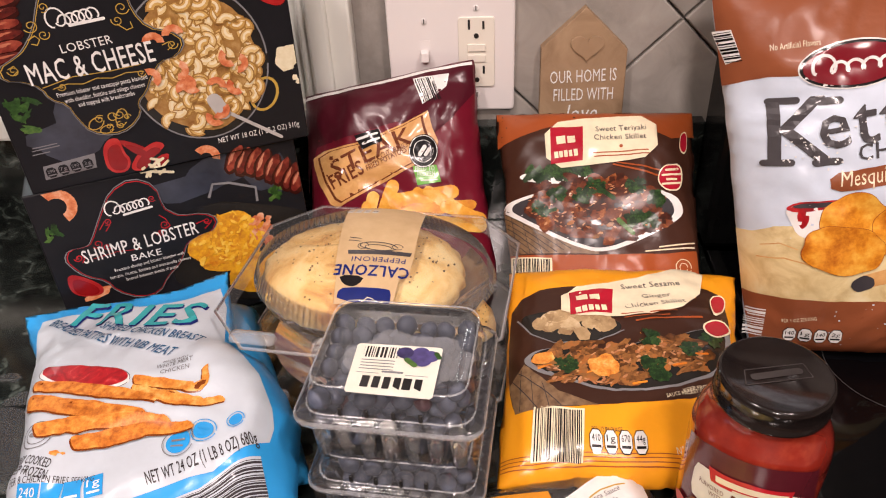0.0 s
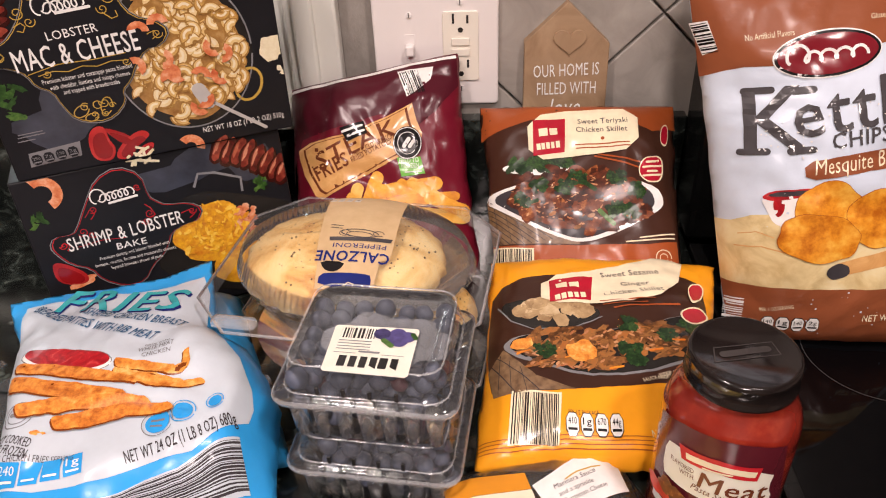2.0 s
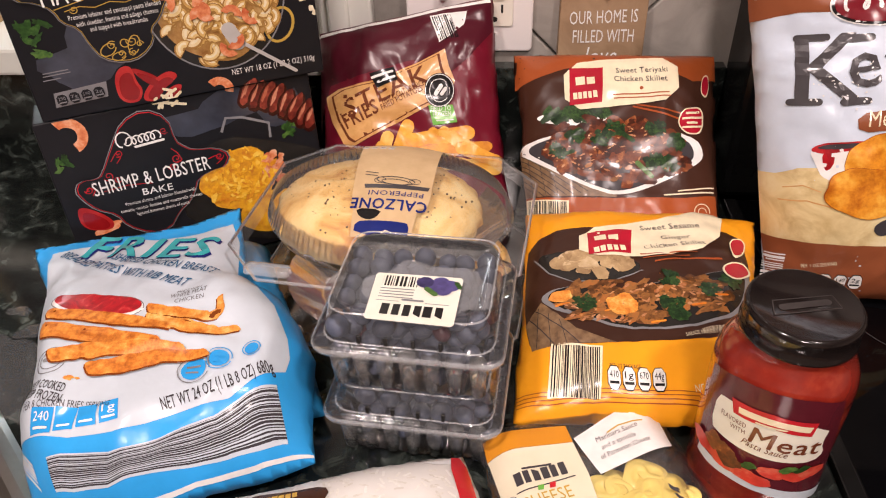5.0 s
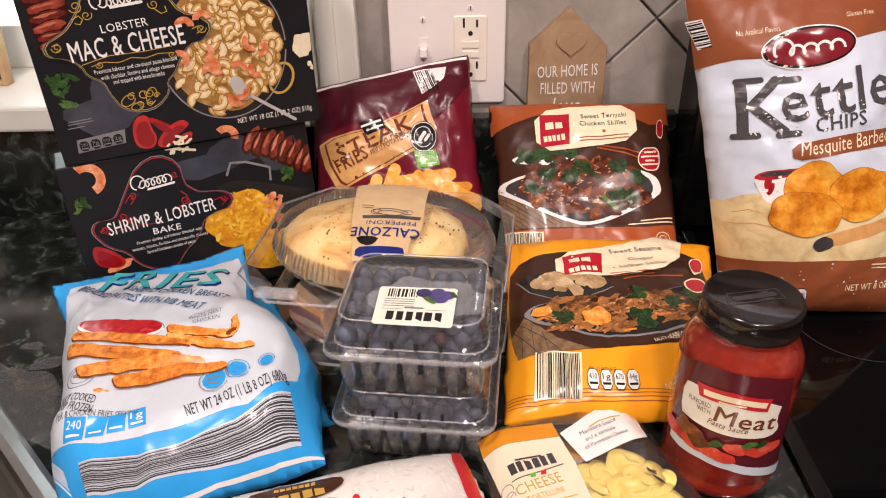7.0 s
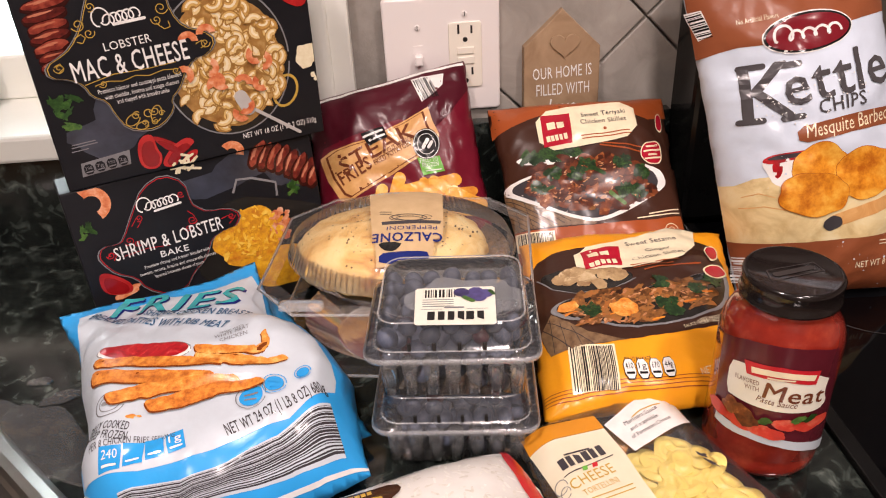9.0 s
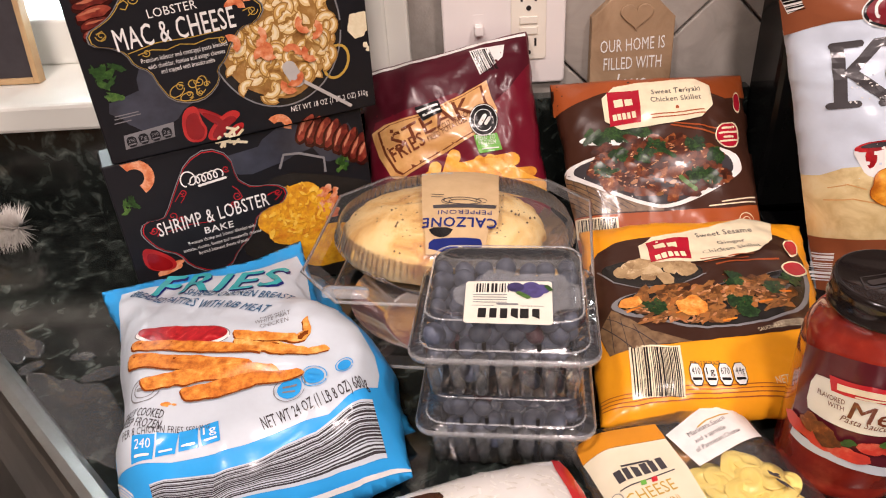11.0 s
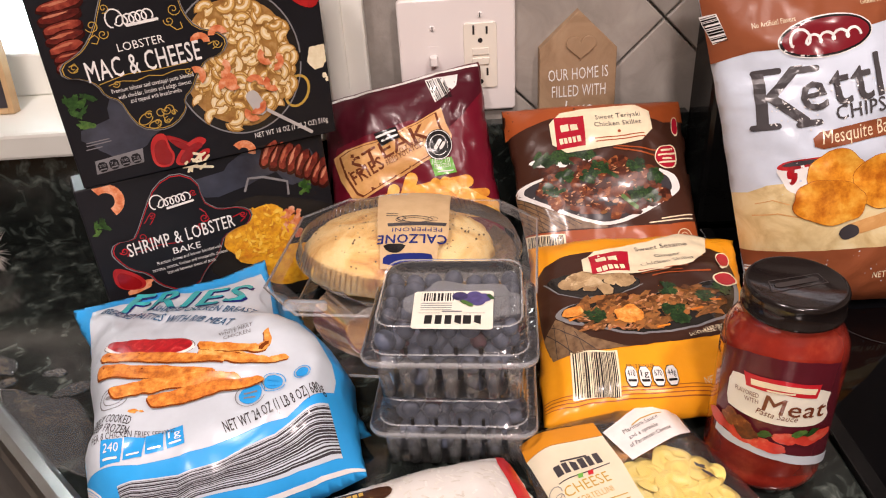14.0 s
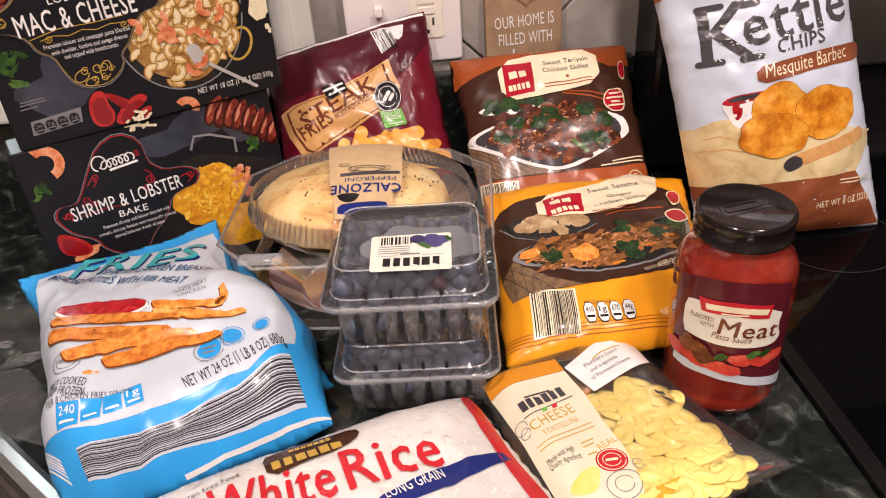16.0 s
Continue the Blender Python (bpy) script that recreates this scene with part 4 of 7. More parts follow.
s.flat("shredded_cheese_print", [capsule((x0 + rnd.uniform(-.014, .014), y0 + rnd.uniform(-.006, .006)), (x0 + rnd.uniform(-.014, .014), y0 + rnd.uniform(-.006, .006)), .0022) for x0, y0 in [(-0.0043, 0.0672)] * 11], PALE, t, 0.0006, rise=0.00001)
tail(s, t, [(x, y, .0135, .0075, 58) for i, (x, y) in enumerate([(0.0577, 0.0592), (0.0648, 0.0559), (0.0720, 0.0529), (0.0791, 0.0490), (0.0861, 0.0439), (0.0933, 0.0388), (0.1005, 0.0330), (0.1057, 0.0283)])], 0.0005)
s.flat("dish_print", [soft([(0.0110, 0.0358), (0.0880, 0.0098), (0.1239, -0.0123), (0.1098, -0.0989), (-0.0293, -0.0477)])], PAN, t, 0.0006)
s.flat("dish_handle", [ribbon([(0.0301, 0.0319), (0.0355, 0.0431), (0.0488, 0.0411), (0.0689, 0.0318), (0.0680, 0.0189)], .0022)], I_GREY, t, 0.0007)
s.flat("bake_print", [lumpy(*(0.0351, -0.0125), .034, .028, -8, .12, 40, seed=9), lumpy(*(0.0601, -0.0500), .03, .02, 0, .12, 40, seed=3)], CHEESE, t, 0.0008, "golden melted cheese picture", rise=0.00003)
s.flat("bake_fleck", [lumpy(*within(rnd, *(0.0337, -0.0064), .03, .024), rnd.uniform(.001, .003), rnd.uniform(.0006, .0016), rnd.uniform(0, 180), .3, 10, seed=i) for i in range(90)], CHEESE, t, 0.0010, rise=0.000003)
s.flat("seafood_bits", [lumpy(*within(rnd, *(0.0665, -0.0081), .009, .016), rnd.uniform(.002, .004), rnd.uniform(.0015, .003), rnd.uniform(0, 180), .3, 12, seed=i) for i in range(40)], SHRIMP, t, 0.0011, rise=0.000003)
s.flat("parsley_print", [lumpy(*within(rnd, *(0.0852, 0.0218), .006, .006), .004, .002, rnd.uniform(0, 180), .35, seed=i) for i in range(7)] + [lumpy(*within(rnd, *(-0.0913, 0.0320), .006, .008), .004, .002, rnd.uniform(0, 180), .35, seed=i) for i in range(6)], LEAF, t, 0.0006, rise=0.00001)
badge(s, t, [(-0.0899, 0.0089), (-0.0851, 0.0167), (-0.0725, 0.0157), (-0.0675, 0.0177), (-0.0537, 0.0407), (-0.0419, 0.0584), (-0.0233, 0.0653), (-0.0072, 0.0549), (-0.0060, 0.0339), (-0.0006, 0.0281), (0.0052, 0.0232), (0.0241, 0.0208), (0.0340, 0.0124), (0.0277, 0.0022), (0.0174, 0.0020), (0.0043, -0.0026), (-0.0015, -0.0147), (-0.0073, -0.0223), (-0.0174, -0.0290), (-0.0283, -0.0434), (-0.0441, -0.0434), (-0.0605, -0.0317), (-0.0656, -0.0188), (-0.0796, -0.0106), (-0.0869, 0.0005)], I_RED)
s.flat("brand_mark", script((-0.0455, 0.0373), (-0.0171, 0.0392), .012, .0011, 6), I_WHITE, t, 0.0025)
s.flat("brand_bar", [capsule((-0.0363, 0.0356), (-0.0148, 0.0370), .0020)], I_WHITE, t, 0.0026)
s.text("SHRIMP & LOBSTER", (-0.0759, 0.0015), (0.0153, 0.0038), .0118, I_WHITE, t, 0.0025, bold=0.008)
s.text("BAKE", (-0.0412, -0.0064), (-0.0177, -0.0071), .0058, I_WHITE, t, 0.0025, bold=0.008)
s.text("Premium shrimp and lobster blended with", (-0.0565, -0.0126), (-0.0009, -0.0121), .0030, I_WHITE, t, 0.0025)
s.text("tomato, ricotta, fontina and mozzarella cheeses", (-0.0617, -0.0180), (0.0033, -0.0180), .0030, I_WHITE, t, 0.0025)
s.text("layered between sheets of pasta", (-0.0502, -0.0231), (-0.0085, -0.0230), .0030, I_WHITE, t, 0.0025)
s.flat("red_scroll", [ribbon([(-0.0818, 0.0062), (-0.0780, 0.0102), (-0.0744, 0.0069), (-0.0774, 0.0026)], .0007), ribbon([(-0.0689, 0.0040), (-0.0501, 0.0052), (-0.0319, 0.0025)], .0005), ribbon([(-0.0572, 0.0275), (-0.0520, 0.0336), (-0.0494, 0.0292), (-0.0532, 0.0252)], .0006), ribbon([(-0.0112, 0.0281), (-0.0074, 0.0238), (-0.0052, 0.0167), (-0.0093, 0.0158)], .0006), ribbon([(0.0148, 0.0127), (0.0211, 0.0141), (0.0252, 0.0095), (0.0205, 0.0066)], .0007)], I_RED, t, 0.0025)
s.flat("red_scroll", [curl(-.0620, .0160, .0042, 200), curl(-.0560, .0120, .0034, 20, -1), curl(-.0090, .0190, .0042, -20, -1), curl(-.0140, .0130, .0034, 160), curl(-.0500, .0330, .0032, 230), curl(-.0130, .0440, .0030, -40, -1), curl(-.0790, .0080, .0034, 180), curl(.0240, .0130, .0034, 0, -1)], I_RED, t, 0.0026)
s.flat("bake_crust", [lumpy(*within(rnd, .0380, -.0120, .031, .025), rnd.uniform(.002, .0055), rnd.uniform(.0010, .0022), rnd.uniform(0, 180), .4, 12, seed=i) for i in range(80)], islands("browned_cheese", [(0.1, (0.62, 0.20, 0.015)), (0.6, (0.86, 0.46, 0.03)), (0.95, (0.93, 0.66, 0.12))]), t, 0.00135, rise=0.000002)
s.flat("end_flap", [[(-0.0965, 0.0813), (-0.0862, 0.0813), (-0.0872, 0.0692), (-0.0955, 0.0677)]], CARD_SIDE, t, 0.0016, "pale unprinted end flap")

# teriyaki skillet bag
s, t = BAGS["ter"]
rnd = random.Random(21)
s.flat("orange_band", [[(-.1035, .094), (.0715, .097), (.073, .073), (.050, .066), (.02, .080), (-.03, .084), (-.06, .074), (-.1015, .060)][::-1]], I_RUST, t, 0.0003)
s.flat("orange_foot", [[(-0.0873, -0.0401), (-0.0597, -0.0414), (-0.0126, -0.0411), (0.0439, -0.0375), (0.0708, -0.0326)] + [(.0775, -.093), (-.0815, -.093)]], I_RUST, t, 0.0003)
s.flat("straw_mat", [[(-0.0941, 0.0003), (-0.0902, 0.0088), (-0.0605, -0.0017), (-0.0126, -0.0304), (-0.0126, -0.0402), (-0.0874, -0.0396)]], STRAW, t, 0.0003)
s.flat("mat_weave", [ribbon([(-0.0941, 0.0019), (-0.0361, -0.0358)], .0006), ribbon([(-0.0940, -0.0012), (-0.0418, -0.0373)], .0005), ribbon([(-0.0938, -0.0091), (-0.0536, -0.0391)], .0005), ribbon([(-0.0915, -0.0184), (-0.0654, -0.0403)], .0005), ribbon([(-0.0897, -0.0283), (-0.0780, -0.0398)], .0005), ribbon([(-0.0900, 0.0017), (-0.0324, -0.0342)], .0005), ribbon([(-0.0939, -0.0049), (-0.0479, -0.0387)], .0006), ribbon([(-0.0921, -0.0137), (-0.0597, -0.0400)], .0006), ribbon([(-0.0904, -0.0235), (-0.0717, -0.0404)], .0006), ribbon([(-0.0873, -0.0055), (-0.0814, -0.0389)], .0004), ribbon([(-0.0772, -0.0116), (-0.0702, -0.0400)], .0004), ribbon([(-0.0674, -0.0179), (-0.0597, -0.0405)], .0004)], I_CHAR, t, 0.0005)
s.flat("side_plate", [soft([(-0.0837, 0.0309), (-0.0612, 0.0350), (-0.0152, 0.0368), (-0.0224, 0.0254), (-0.0488, 0.0202), (-0.0756, 0.0247)])], I_WHITE, t, 0.0005)
s.flat("side_green", [lumpy(*within(rnd, *(-0.0490, 0.0320), .030, .006, 4), .005, .0035, rnd.uniform(0, 180), .35, seed=i) for i in range(45)], BROCCOLI, t, 0.0006, rise=0.000004)
plate = soft([(-0.0947, 0.0035), (-0.0901, 0.0078), (-0.0608, 0.0145), (-0.0032, 0.0221), (0.0499, 0.0172), (0.0608, 0.0025), (0.0544, -0.0084), (0.0155, -0.0306), (-0.0079, -0.0391), (-0.0267, -0.0366), (-0.0601, -0.0217), (-0.0924, -0.0032)])
s.flat("serving_plate", [plate], I_WHITE, t, 0.0007, "white plate in the picture")
s.flat("plate_hollow", [about(plate, 0.90)], I_CHAR, t, 0.0009)
cx, cy = (-0.0156, 0.0002)
s.flat("chicken_print", [lumpy(*within(rnd, cx, cy, .062, .027, -2), rnd.uniform(.005, .010), rnd.uniform(.003, .0055), rnd.uniform(-40, 60), .25, 16, seed=i) for i in range(130)], MEATY, t, 0.0010, "glazed chicken picture", rise=0.000003)
GLEAM = islands("sauce_gleam", [(0.1, (0.34, 0.11, 0.04)), (0.9, (0.60, 0.34, 0.17))])
s.flat("sauce_gleam", [lumpy(*within(rnd, cx, cy, .058, .024, -2), rnd.uniform(.0008, .0022), rnd.uniform(.0004, .0009), rnd.uniform(-40, 60), .3, 9, seed=i) for i in range(110)], GLEAM, t, 0.0014, rise=0.000001)
for j, q in enumerate([(-0.0629, -0.0016), (-0.0152, 0.0194), (0.0182, 0.0201), (-0.0271, 0.0116), (0.0157, -0.0075), (0.0299, -0.0104), (-0.0487, 0.0116), (0.0350, 0.0099)]):
    s.flat("broccoli_print", [lumpy(*within(rnd, *q, .007, .006), rnd.uniform(.002, .004), rnd.uniform(.0015, .003), rnd.uniform(0, 180), .4, 12, seed=i + j) for i in range(20)], BROCCOLI, t, 0.0015, rise=0.000003)
s.flat("broccoli_stem", [capsule((-0.0128, 0.0169), (-0.0009, 0.0085), .004), capsule((0.0038, -0.0103), (0.0156, -0.0209), .004), capsule((-0.0580, -0.0048), (-0.0499, -0.0020), .0035)], LEAF, t, 0.0016)
s.flat("carrot_bits", [lumpy(*q, .0035, .0018, 20, .2, 12, seed=3) for q in [(-0.0364, -0.0141), (-0.0150, -0.0256), (-0.0482, -0.0200), (-0.0032, -0.0145)]], STIR, t, 0.0017)
s.flat("chopsticks", [ribbon([(-0.0008, 0.0401), (0.0402, 0.0305)], .0016), ribbon([(0.0016, 0.0422), (0.0413, 0.0358)], .0014)], I_RUST, t, 0.0006)
s.flat("cream_label", [soft([(-0.0608, 0.0786), (-0.0120, 0.0856), (0.0368, 0.0883), (0.0376, 0.0480), (-0.0080, 0.0400), (-0.0573, 0.0338)], 1)], I_CREAM, t, 0.0020, "torn-edged cream label")
s.flat("brand_square", [[(-0.0553, 0.0741), (-0.0267, 0.0750), (-0.0268, 0.0424), (-0.0539, 0.0389)]], I_LOGO, t, 0.0023)
s.flat("brand_mark", blocks((-0.0511, 0.0441), (-0.0302, 0.0466), .0068, 5, 1) + blocks((-0.0498, 0.0569), (-0.0312, 0.0589), .0075, 2, 2), I_CREAM, t, 0.0026)
s.text("Sweet Teriyaki", (-0.0155, 0.0698), (0.0281, 0.0731), .0052, I_CHAR, t, 0.0023, bold=0.006)
s.text("Chicken Skillet", (-0.0171, 0.0613), (0.0277, 0.0640), .0052, I_CHAR, t, 0.0023, bold=0.006)
s.flat("fine_print", [capsule((-0.0176, 0.0493), (0.0289, 0.0532), .0011), capsule((-0.0167, 0.0462), (0.0298, 0.0501), .0011), oval(*(0.0061, 0.0566), .0016, .0016, 12)], I_RUST, t, 0.0023)
s.flat("drop_badge_edge", [soft([(0.0454, 0.0424), (0.0593, 0.0433), (0.0587, 0.0194), (0.0449, 0.0167), (0.0366, 0.0236), (0.0383, 0.0355)]), soft([(0.0585, 0.0729), (0.0658, 0.0774), (0.0634, 0.0516), (0.0561, 0.0555)])], I_CREAM, t, 0.0010)
s.flat("drop_badge", [about(soft([(0.0454, 0.0424), (0.0593, 0.0433), (0.0587, 0.0194), (0.0449, 0.0167), (0.0366, 0.0236), (0.0383, 0.0355)]), .9), about(soft([(0.0585, 0.0729), (0.0658, 0.0774), (0.0634, 0.0516), (0.0561, 0.0555)]), .85)], I_LOGO, t, 0.0013)
s.flat("badge_print", [capsule((0.0443, 0.0360), (0.0545, 0.0383), .002), capsule((0.0412, 0.0311), (0.0575, 0.0341), .0018), capsule((0.0451, 0.0274), (0.0532, 0.0289), .002), capsule((0.0410, 0.0229), (0.0567, 0.0258), .0018)], I_CREAM, t, 0.0016)
s.flat("barcode_ground", [[(-0.0868, -0.0418), (-0.0516, -0.0440), (-0.0508, -0.0608), (-0.0853, -0.0597)]], I_CREAM, t, 0.0006)
s.flat("barcode", bars((-0.0848, -0.0433), (-0.0530, -0.0450), (-0.0839, -0.0591), 30, 4), I_BLACK, t, 0.0009)
s.flat("fine_print", [capsule((0.0382, -0.0320), (0.0687, -0.0261), .0012), capsule((0.0263, -0.0365), (0.0686, -0.0301), .0012)], I_CREAM, t, 0.0006)
s.text("PER 1/2 PACKAGE", (-0.0452, -0.0589), (-0.0241, -0.0581), .003, I_CREAM, t, 0.0006)
x, y = (0.0586, -0.0482)
s.flat("seal", [ribbon(oval(x, y, .0068, .0068, 24), .0008), ribbon(oval(x, y, .0035, .0035, 16), .0006)], I_CREAM, t, 0.0006)

# sesame ginger skillet bag
s, t = BAGS["gin"]
rnd = random.Random(22)
s.flat("brown_panel", [soft([(-0.0610, 0.0760), (-0.0336, 0.0847), (0.0137, 0.0794), (0.0867, 0.0887), (0.1010, 0.0813), (0.1000, 0.0619), (0.0988, 0.0395), (0.0839, -0.0024), (0.0770, -0.0173), (-0.0050, -0.0249), (-0.0623, -0.0275), (-0.0661, -0.0026), (-0.0647, 0.0432)], 1)], film("brown_panel_film", (0.045, 0.018, 0.011)), t, 0.0004)
s.flat("straw_mat", [[(-0.0657, -0.0030), (-0.0546, 0.0133), (-0.0323, -0.0144), (-0.0050, -0.0249), (-0.0621, -0.0265)]], STRAW, t, 0.0006)
s.flat("mat_weave", [ribbon([(-0.0633, 0.0009), (-0.0473, -0.0253)], .0006), ribbon([(-0.0596, 0.0073), (-0.0307, -0.0259)], .0006), ribbon([(-0.0568, 0.0084), (-0.0590, -0.0252)], .0004), ribbon([(-0.0504, 0.0014), (-0.0497, -0.0265)], .0004), ribbon([(-0.0431, -0.0050), (-0.0391, -0.0259)], .0004)], I_CHAR, t, 0.0008)
s.flat("small_dish", [soft([(-0.0578, 0.0571), (-0.0409, 0.0606), (0.0148, 0.0485), (0.0186, 0.0371), (-0.0027, 0.0259), (-0.0320, 0.0265), (-0.0496, 0.0396)])], PAN, t, 0.0007)
s.flat("small_dish_rim", [ribbon([(-0.0580, 0.0558), (-0.0483, 0.0389), (-0.0320, 0.0265), (-0.0027, 0.0259), (0.0186, 0.0371)], .0010)], I_GREY, t, 0.0009)
s.flat("dumpling_print", [lumpy(*within(rnd, *(-0.0163, 0.0452), .028, .011), rnd.uniform(.005, .009), rnd.uniform(.004, .006), rnd.uniform(0, 180), .2, 16, seed=i) for i in range(26)], islands("mushroom_chunks", [(0.1, (0.25, 0.15, 0.07)), (0.6, (0.5, 0.35, 0.18)), (0.95, (0.68, 0.54, 0.34))], scale=120), t, 0.0010, rise=0.000006)
dish = soft([(-0.0567, 0.0181), (-0.0414, 0.0241), (0.0017, 0.0169), (0.0631, 0.0368), (0.0953, 0.0486), (0.0988, 0.0365), (0.0855, 0.0067), (0.0563, -0.0101), (0.0104, -0.0157), (-0.0264, -0.0071), (-0.0494, 0.0065)])
s.flat("serving_plate", [dish], I_GREY, t, 0.0009, "dark plate in the picture")
s.flat("plate_hollow", [about(dish, .94)], PAN, t, 0.0011)
for k in range(3):
    cx, cy = [(-0.0181, 0.0094), (0.0174, 0.0087), (0.0542, 0.0172)][k]
    s.flat("stir_fry_print", [lumpy(*within(rnd, cx, cy, .024, .016, 8), rnd.uniform(.004, .009), rnd.uniform(.0018, .0042), rnd.uniform(-30, 60), .3, 14, seed=i) for i in range(55)], STIR, t, 0.0013, rise=0.000003)
s.flat("sauce_gleam", [lumpy(*within(rnd, .018, .010, .062, .016, 10), rnd.uniform(.0010, .0026), rnd.uniform(.0005, .0011), rnd.uniform(-40, 60), .3, 9, seed=i) for i in range(100)], GLEAM, t, 0.00152, rise=0.0000005)
for j, q in enumerate([(-0.0248, 0.0090), (0.0391, -0.0008), (0.0351, 0.0299), (0.0648, 0.0207), (0.0354, 0.0087), (0.0813, 0.0326)]):
    s.flat("broccoli_print", [lumpy(*within(rnd, *q, .007, .006), rnd.uniform(.002, .004), rnd.uniform(.0015, .003), rnd.uniform(0, 180), .4, 12, seed=i + j) for i in range(18)], BROCCOLI, t, 0.0016, rise=0.000003)
s.flat("carrot_bits", [capsule((q[0] - .004, q[1]), (q[0] + .005, q[1] + .002), .0016) for q in [(-0.0407, 0.0064), (0.0233, -0.0090), (0.0527, 0.0060), (0.0706, 0.0169), (-0.0070, 0.0007)]], islands("carrot", [(0.1, (0.6, 0.12, 0.01)), (0.9, (0.8, 0.3, 0.03))]), t, 0.0019)
s.flat("chicken_chunk", [lumpy(*(0.0011, 0.0063), .011, .009, 0, .15, seed=2), lumpy(*(-0.0411, 0.0148), .008, .005, 0, .15, seed=5)], CHICKEN, t, 0.0019)
s.flat("chopsticks", [ribbon([(0.0281, 0.0456), (0.0787, 0.0531)], .0014)], I_RUST, t, 0.0010)
s.flat("cream_label", [soft([(-0.0242, 0.0792), (0.0228, 0.0856), (0.0946, 0.1176), (0.0777, 0.0643), (0.0292, 0.0496), (-0.0258, 0.0505)], 1)], I_CREAM, t, 0.0020, "torn-edged cream label")
s.flat("brand_square", [[(-0.0183, 0.0756), (0.0151, 0.0775), (0.0116, 0.0525), (-0.0189, 0.0522)]], I_LOGO, t, 0.0023)
s.flat("brand_mark", blocks((-0.0149, 0.0533), (0.0090, 0.0550), .0058, 5, 1) + blocks((-0.0141, 0.0650), (0.0061, 0.0658), .0058, 2, 2), I_CREAM, t, 0.0026)
s.text("Sweet Sesame", (0.0221, 0.0782), (0.0675, 0.0839), .0052, I_CHAR, t, 0.0023, bold=0.006)
s.text("Ginger", (0.0364, 0.0689), (0.0588, 0.0719), .0046, I_CHAR, t, 0.0023, bold=0.006)
s.text("Chicken Skillet", (0.0225, 0.0576), (0.0684, 0.0650), .0046, I_CHAR, t, 0.0023, bold=0.006)
s.flat("fine_print", [capsule((0.0187, 0.0523), (0.0601, 0.0567), .0011), capsule((0.0205, 0.0486), (0.0537, 0.0518), .0011)], I_RUST, t, 0.0023)
for o in ([(0.0890, 0.0756), (0.0991, 0.0820), (0.1037, 0.0769), (0.0956, 0.0592), (0.0870, 0.0536), (0.0867, 0.0639)], [(0.0761, 0.0459), (0.0906, 0.0546), (0.1026, 0.0457), (0.0870, 0.0341), (0.0779, 0.0370)]):
    s.flat("drop_badge_edge", [soft(o)], I_CREAM, t, 0.0020)
    s.flat("drop_badge", [about(soft(o), .85)], I_LOGO, t, 0.0023)
s.flat("barcode_ground", [[(-0.0496, -0.0243), (-0.0155, -0.0278), (-0.0192, -0.0640), (-0.0530, -0.0623)]], I_CREAM, t, 0.0006)
s.flat("barcode", bars((-0.0483, -0.0260), (-0.0171, -0.0291), (-0.0513, -0.0615), 30, 5), I_BLACK, t, 0.0009)
s.text("PER 1/2 PACKAGE", (-0.0122, -0.0450), (0.0079, -0.0447), .0033, I_CHAR, t, 0.0006, bold=0.01)
icons(s, t, (-0.0149, -0.0588), (0.0239, -0.0589), .0145, ["410", "1g", "670", "44g"])
s.text("NET WT", (0.0421, -0.0583), (0.0606, -0.0567), .0050, I_CREAM, t, 0.0006)
s.text("KEEP FROZEN", (0.0525, -0.0159), (0.0763, -0.0103), .0028, I_CREAM, t, 0.0030)
s.text("SAUCE PACKET INCLUDED", (0.0404, -0.0201), (0.0787, -0.0130), .0028, I_CREAM, t, 0.0030)
s.flat("seal_crimp", [ribbon([(-.073 + .0 * i, -.066 + .0025 * i), (.082, -.0655 + .0025 * i)], .0006) for i in range(4)], I_RUST, t, 0.0005)

# chips bag
s, t = BAGS["chip"]
rnd = random.Random(23)
I_SACK = film("brown_sack", (0.27, 0.08, 0.032), 0.35)
s.flat("brown_top", [[(-0.0928, 0.0728), (-0.0796, 0.0778), (-0.0663, 0.0816), (-0.0481, 0.0828), (-0.0296, 0.0841), (-0.0110, 0.0891), (0.0079, 0.0959), (0.0322, 0.1018)] + [(.062, .108), (.0525, .149), (-.109, .149)]], I_SACK, t, 0.0004)
s.flat("table_print", [[(-.070, -.036)] + [(-0.0609, -0.0340), (-0.0493, -0.0267), (-0.0357, -0.0244), (-0.0124, -0.0295), (0.0241, -0.0317), (0.0680, -0.0384)] + [(.098, -.045)] + [(0.0745, -0.0760), (0.0383, -0.0781), (0.0010, -0.0807), (-0.0247, -0.0828), (-0.0545, -0.0862)] + [(-.0595, -.0866)]], TABLE, t, 0.0004)
s.flat("brown_foot", [[(-.0595, -.0866)] + [(-0.0545, -0.0862), (-0.0247, -0.0828), (0.0010, -0.0807), (0.0383, -0.0781), (0.0745, -0.0760)] + [(.113, -.131), (-.0475, -.135)]], I_SACK, t, 0.0004)
x, y = (-0.0131, 0.0922)
s.flat("brand_oval_edge", [oval(x, y, .0365, .0165, 40, 9)], I_WHITE, t, 0.0008)
s.flat("brand_oval", [oval(x, y, .0355, .0155, 40, 9)], I_BLACK, t, 0.0010)
s.flat("brand_oval_face", [oval(x, y, .0335, .0138, 40, 9)], ink("ink_oxblood", (0.19, 0.012, 0.02)), t, 0.0013, "plain dark red brand oval")
s.flat("brand_mark", script((x - .024, y - .008), (x + .026, y), .0125, .0021, 5), I_WHITE, t, 0.0016)
s.text("No Artificial Flavors", (-0.0675, 0.0995), (-0.0358, 0.1042), .0042, I_CREAM, t, 0.0008)
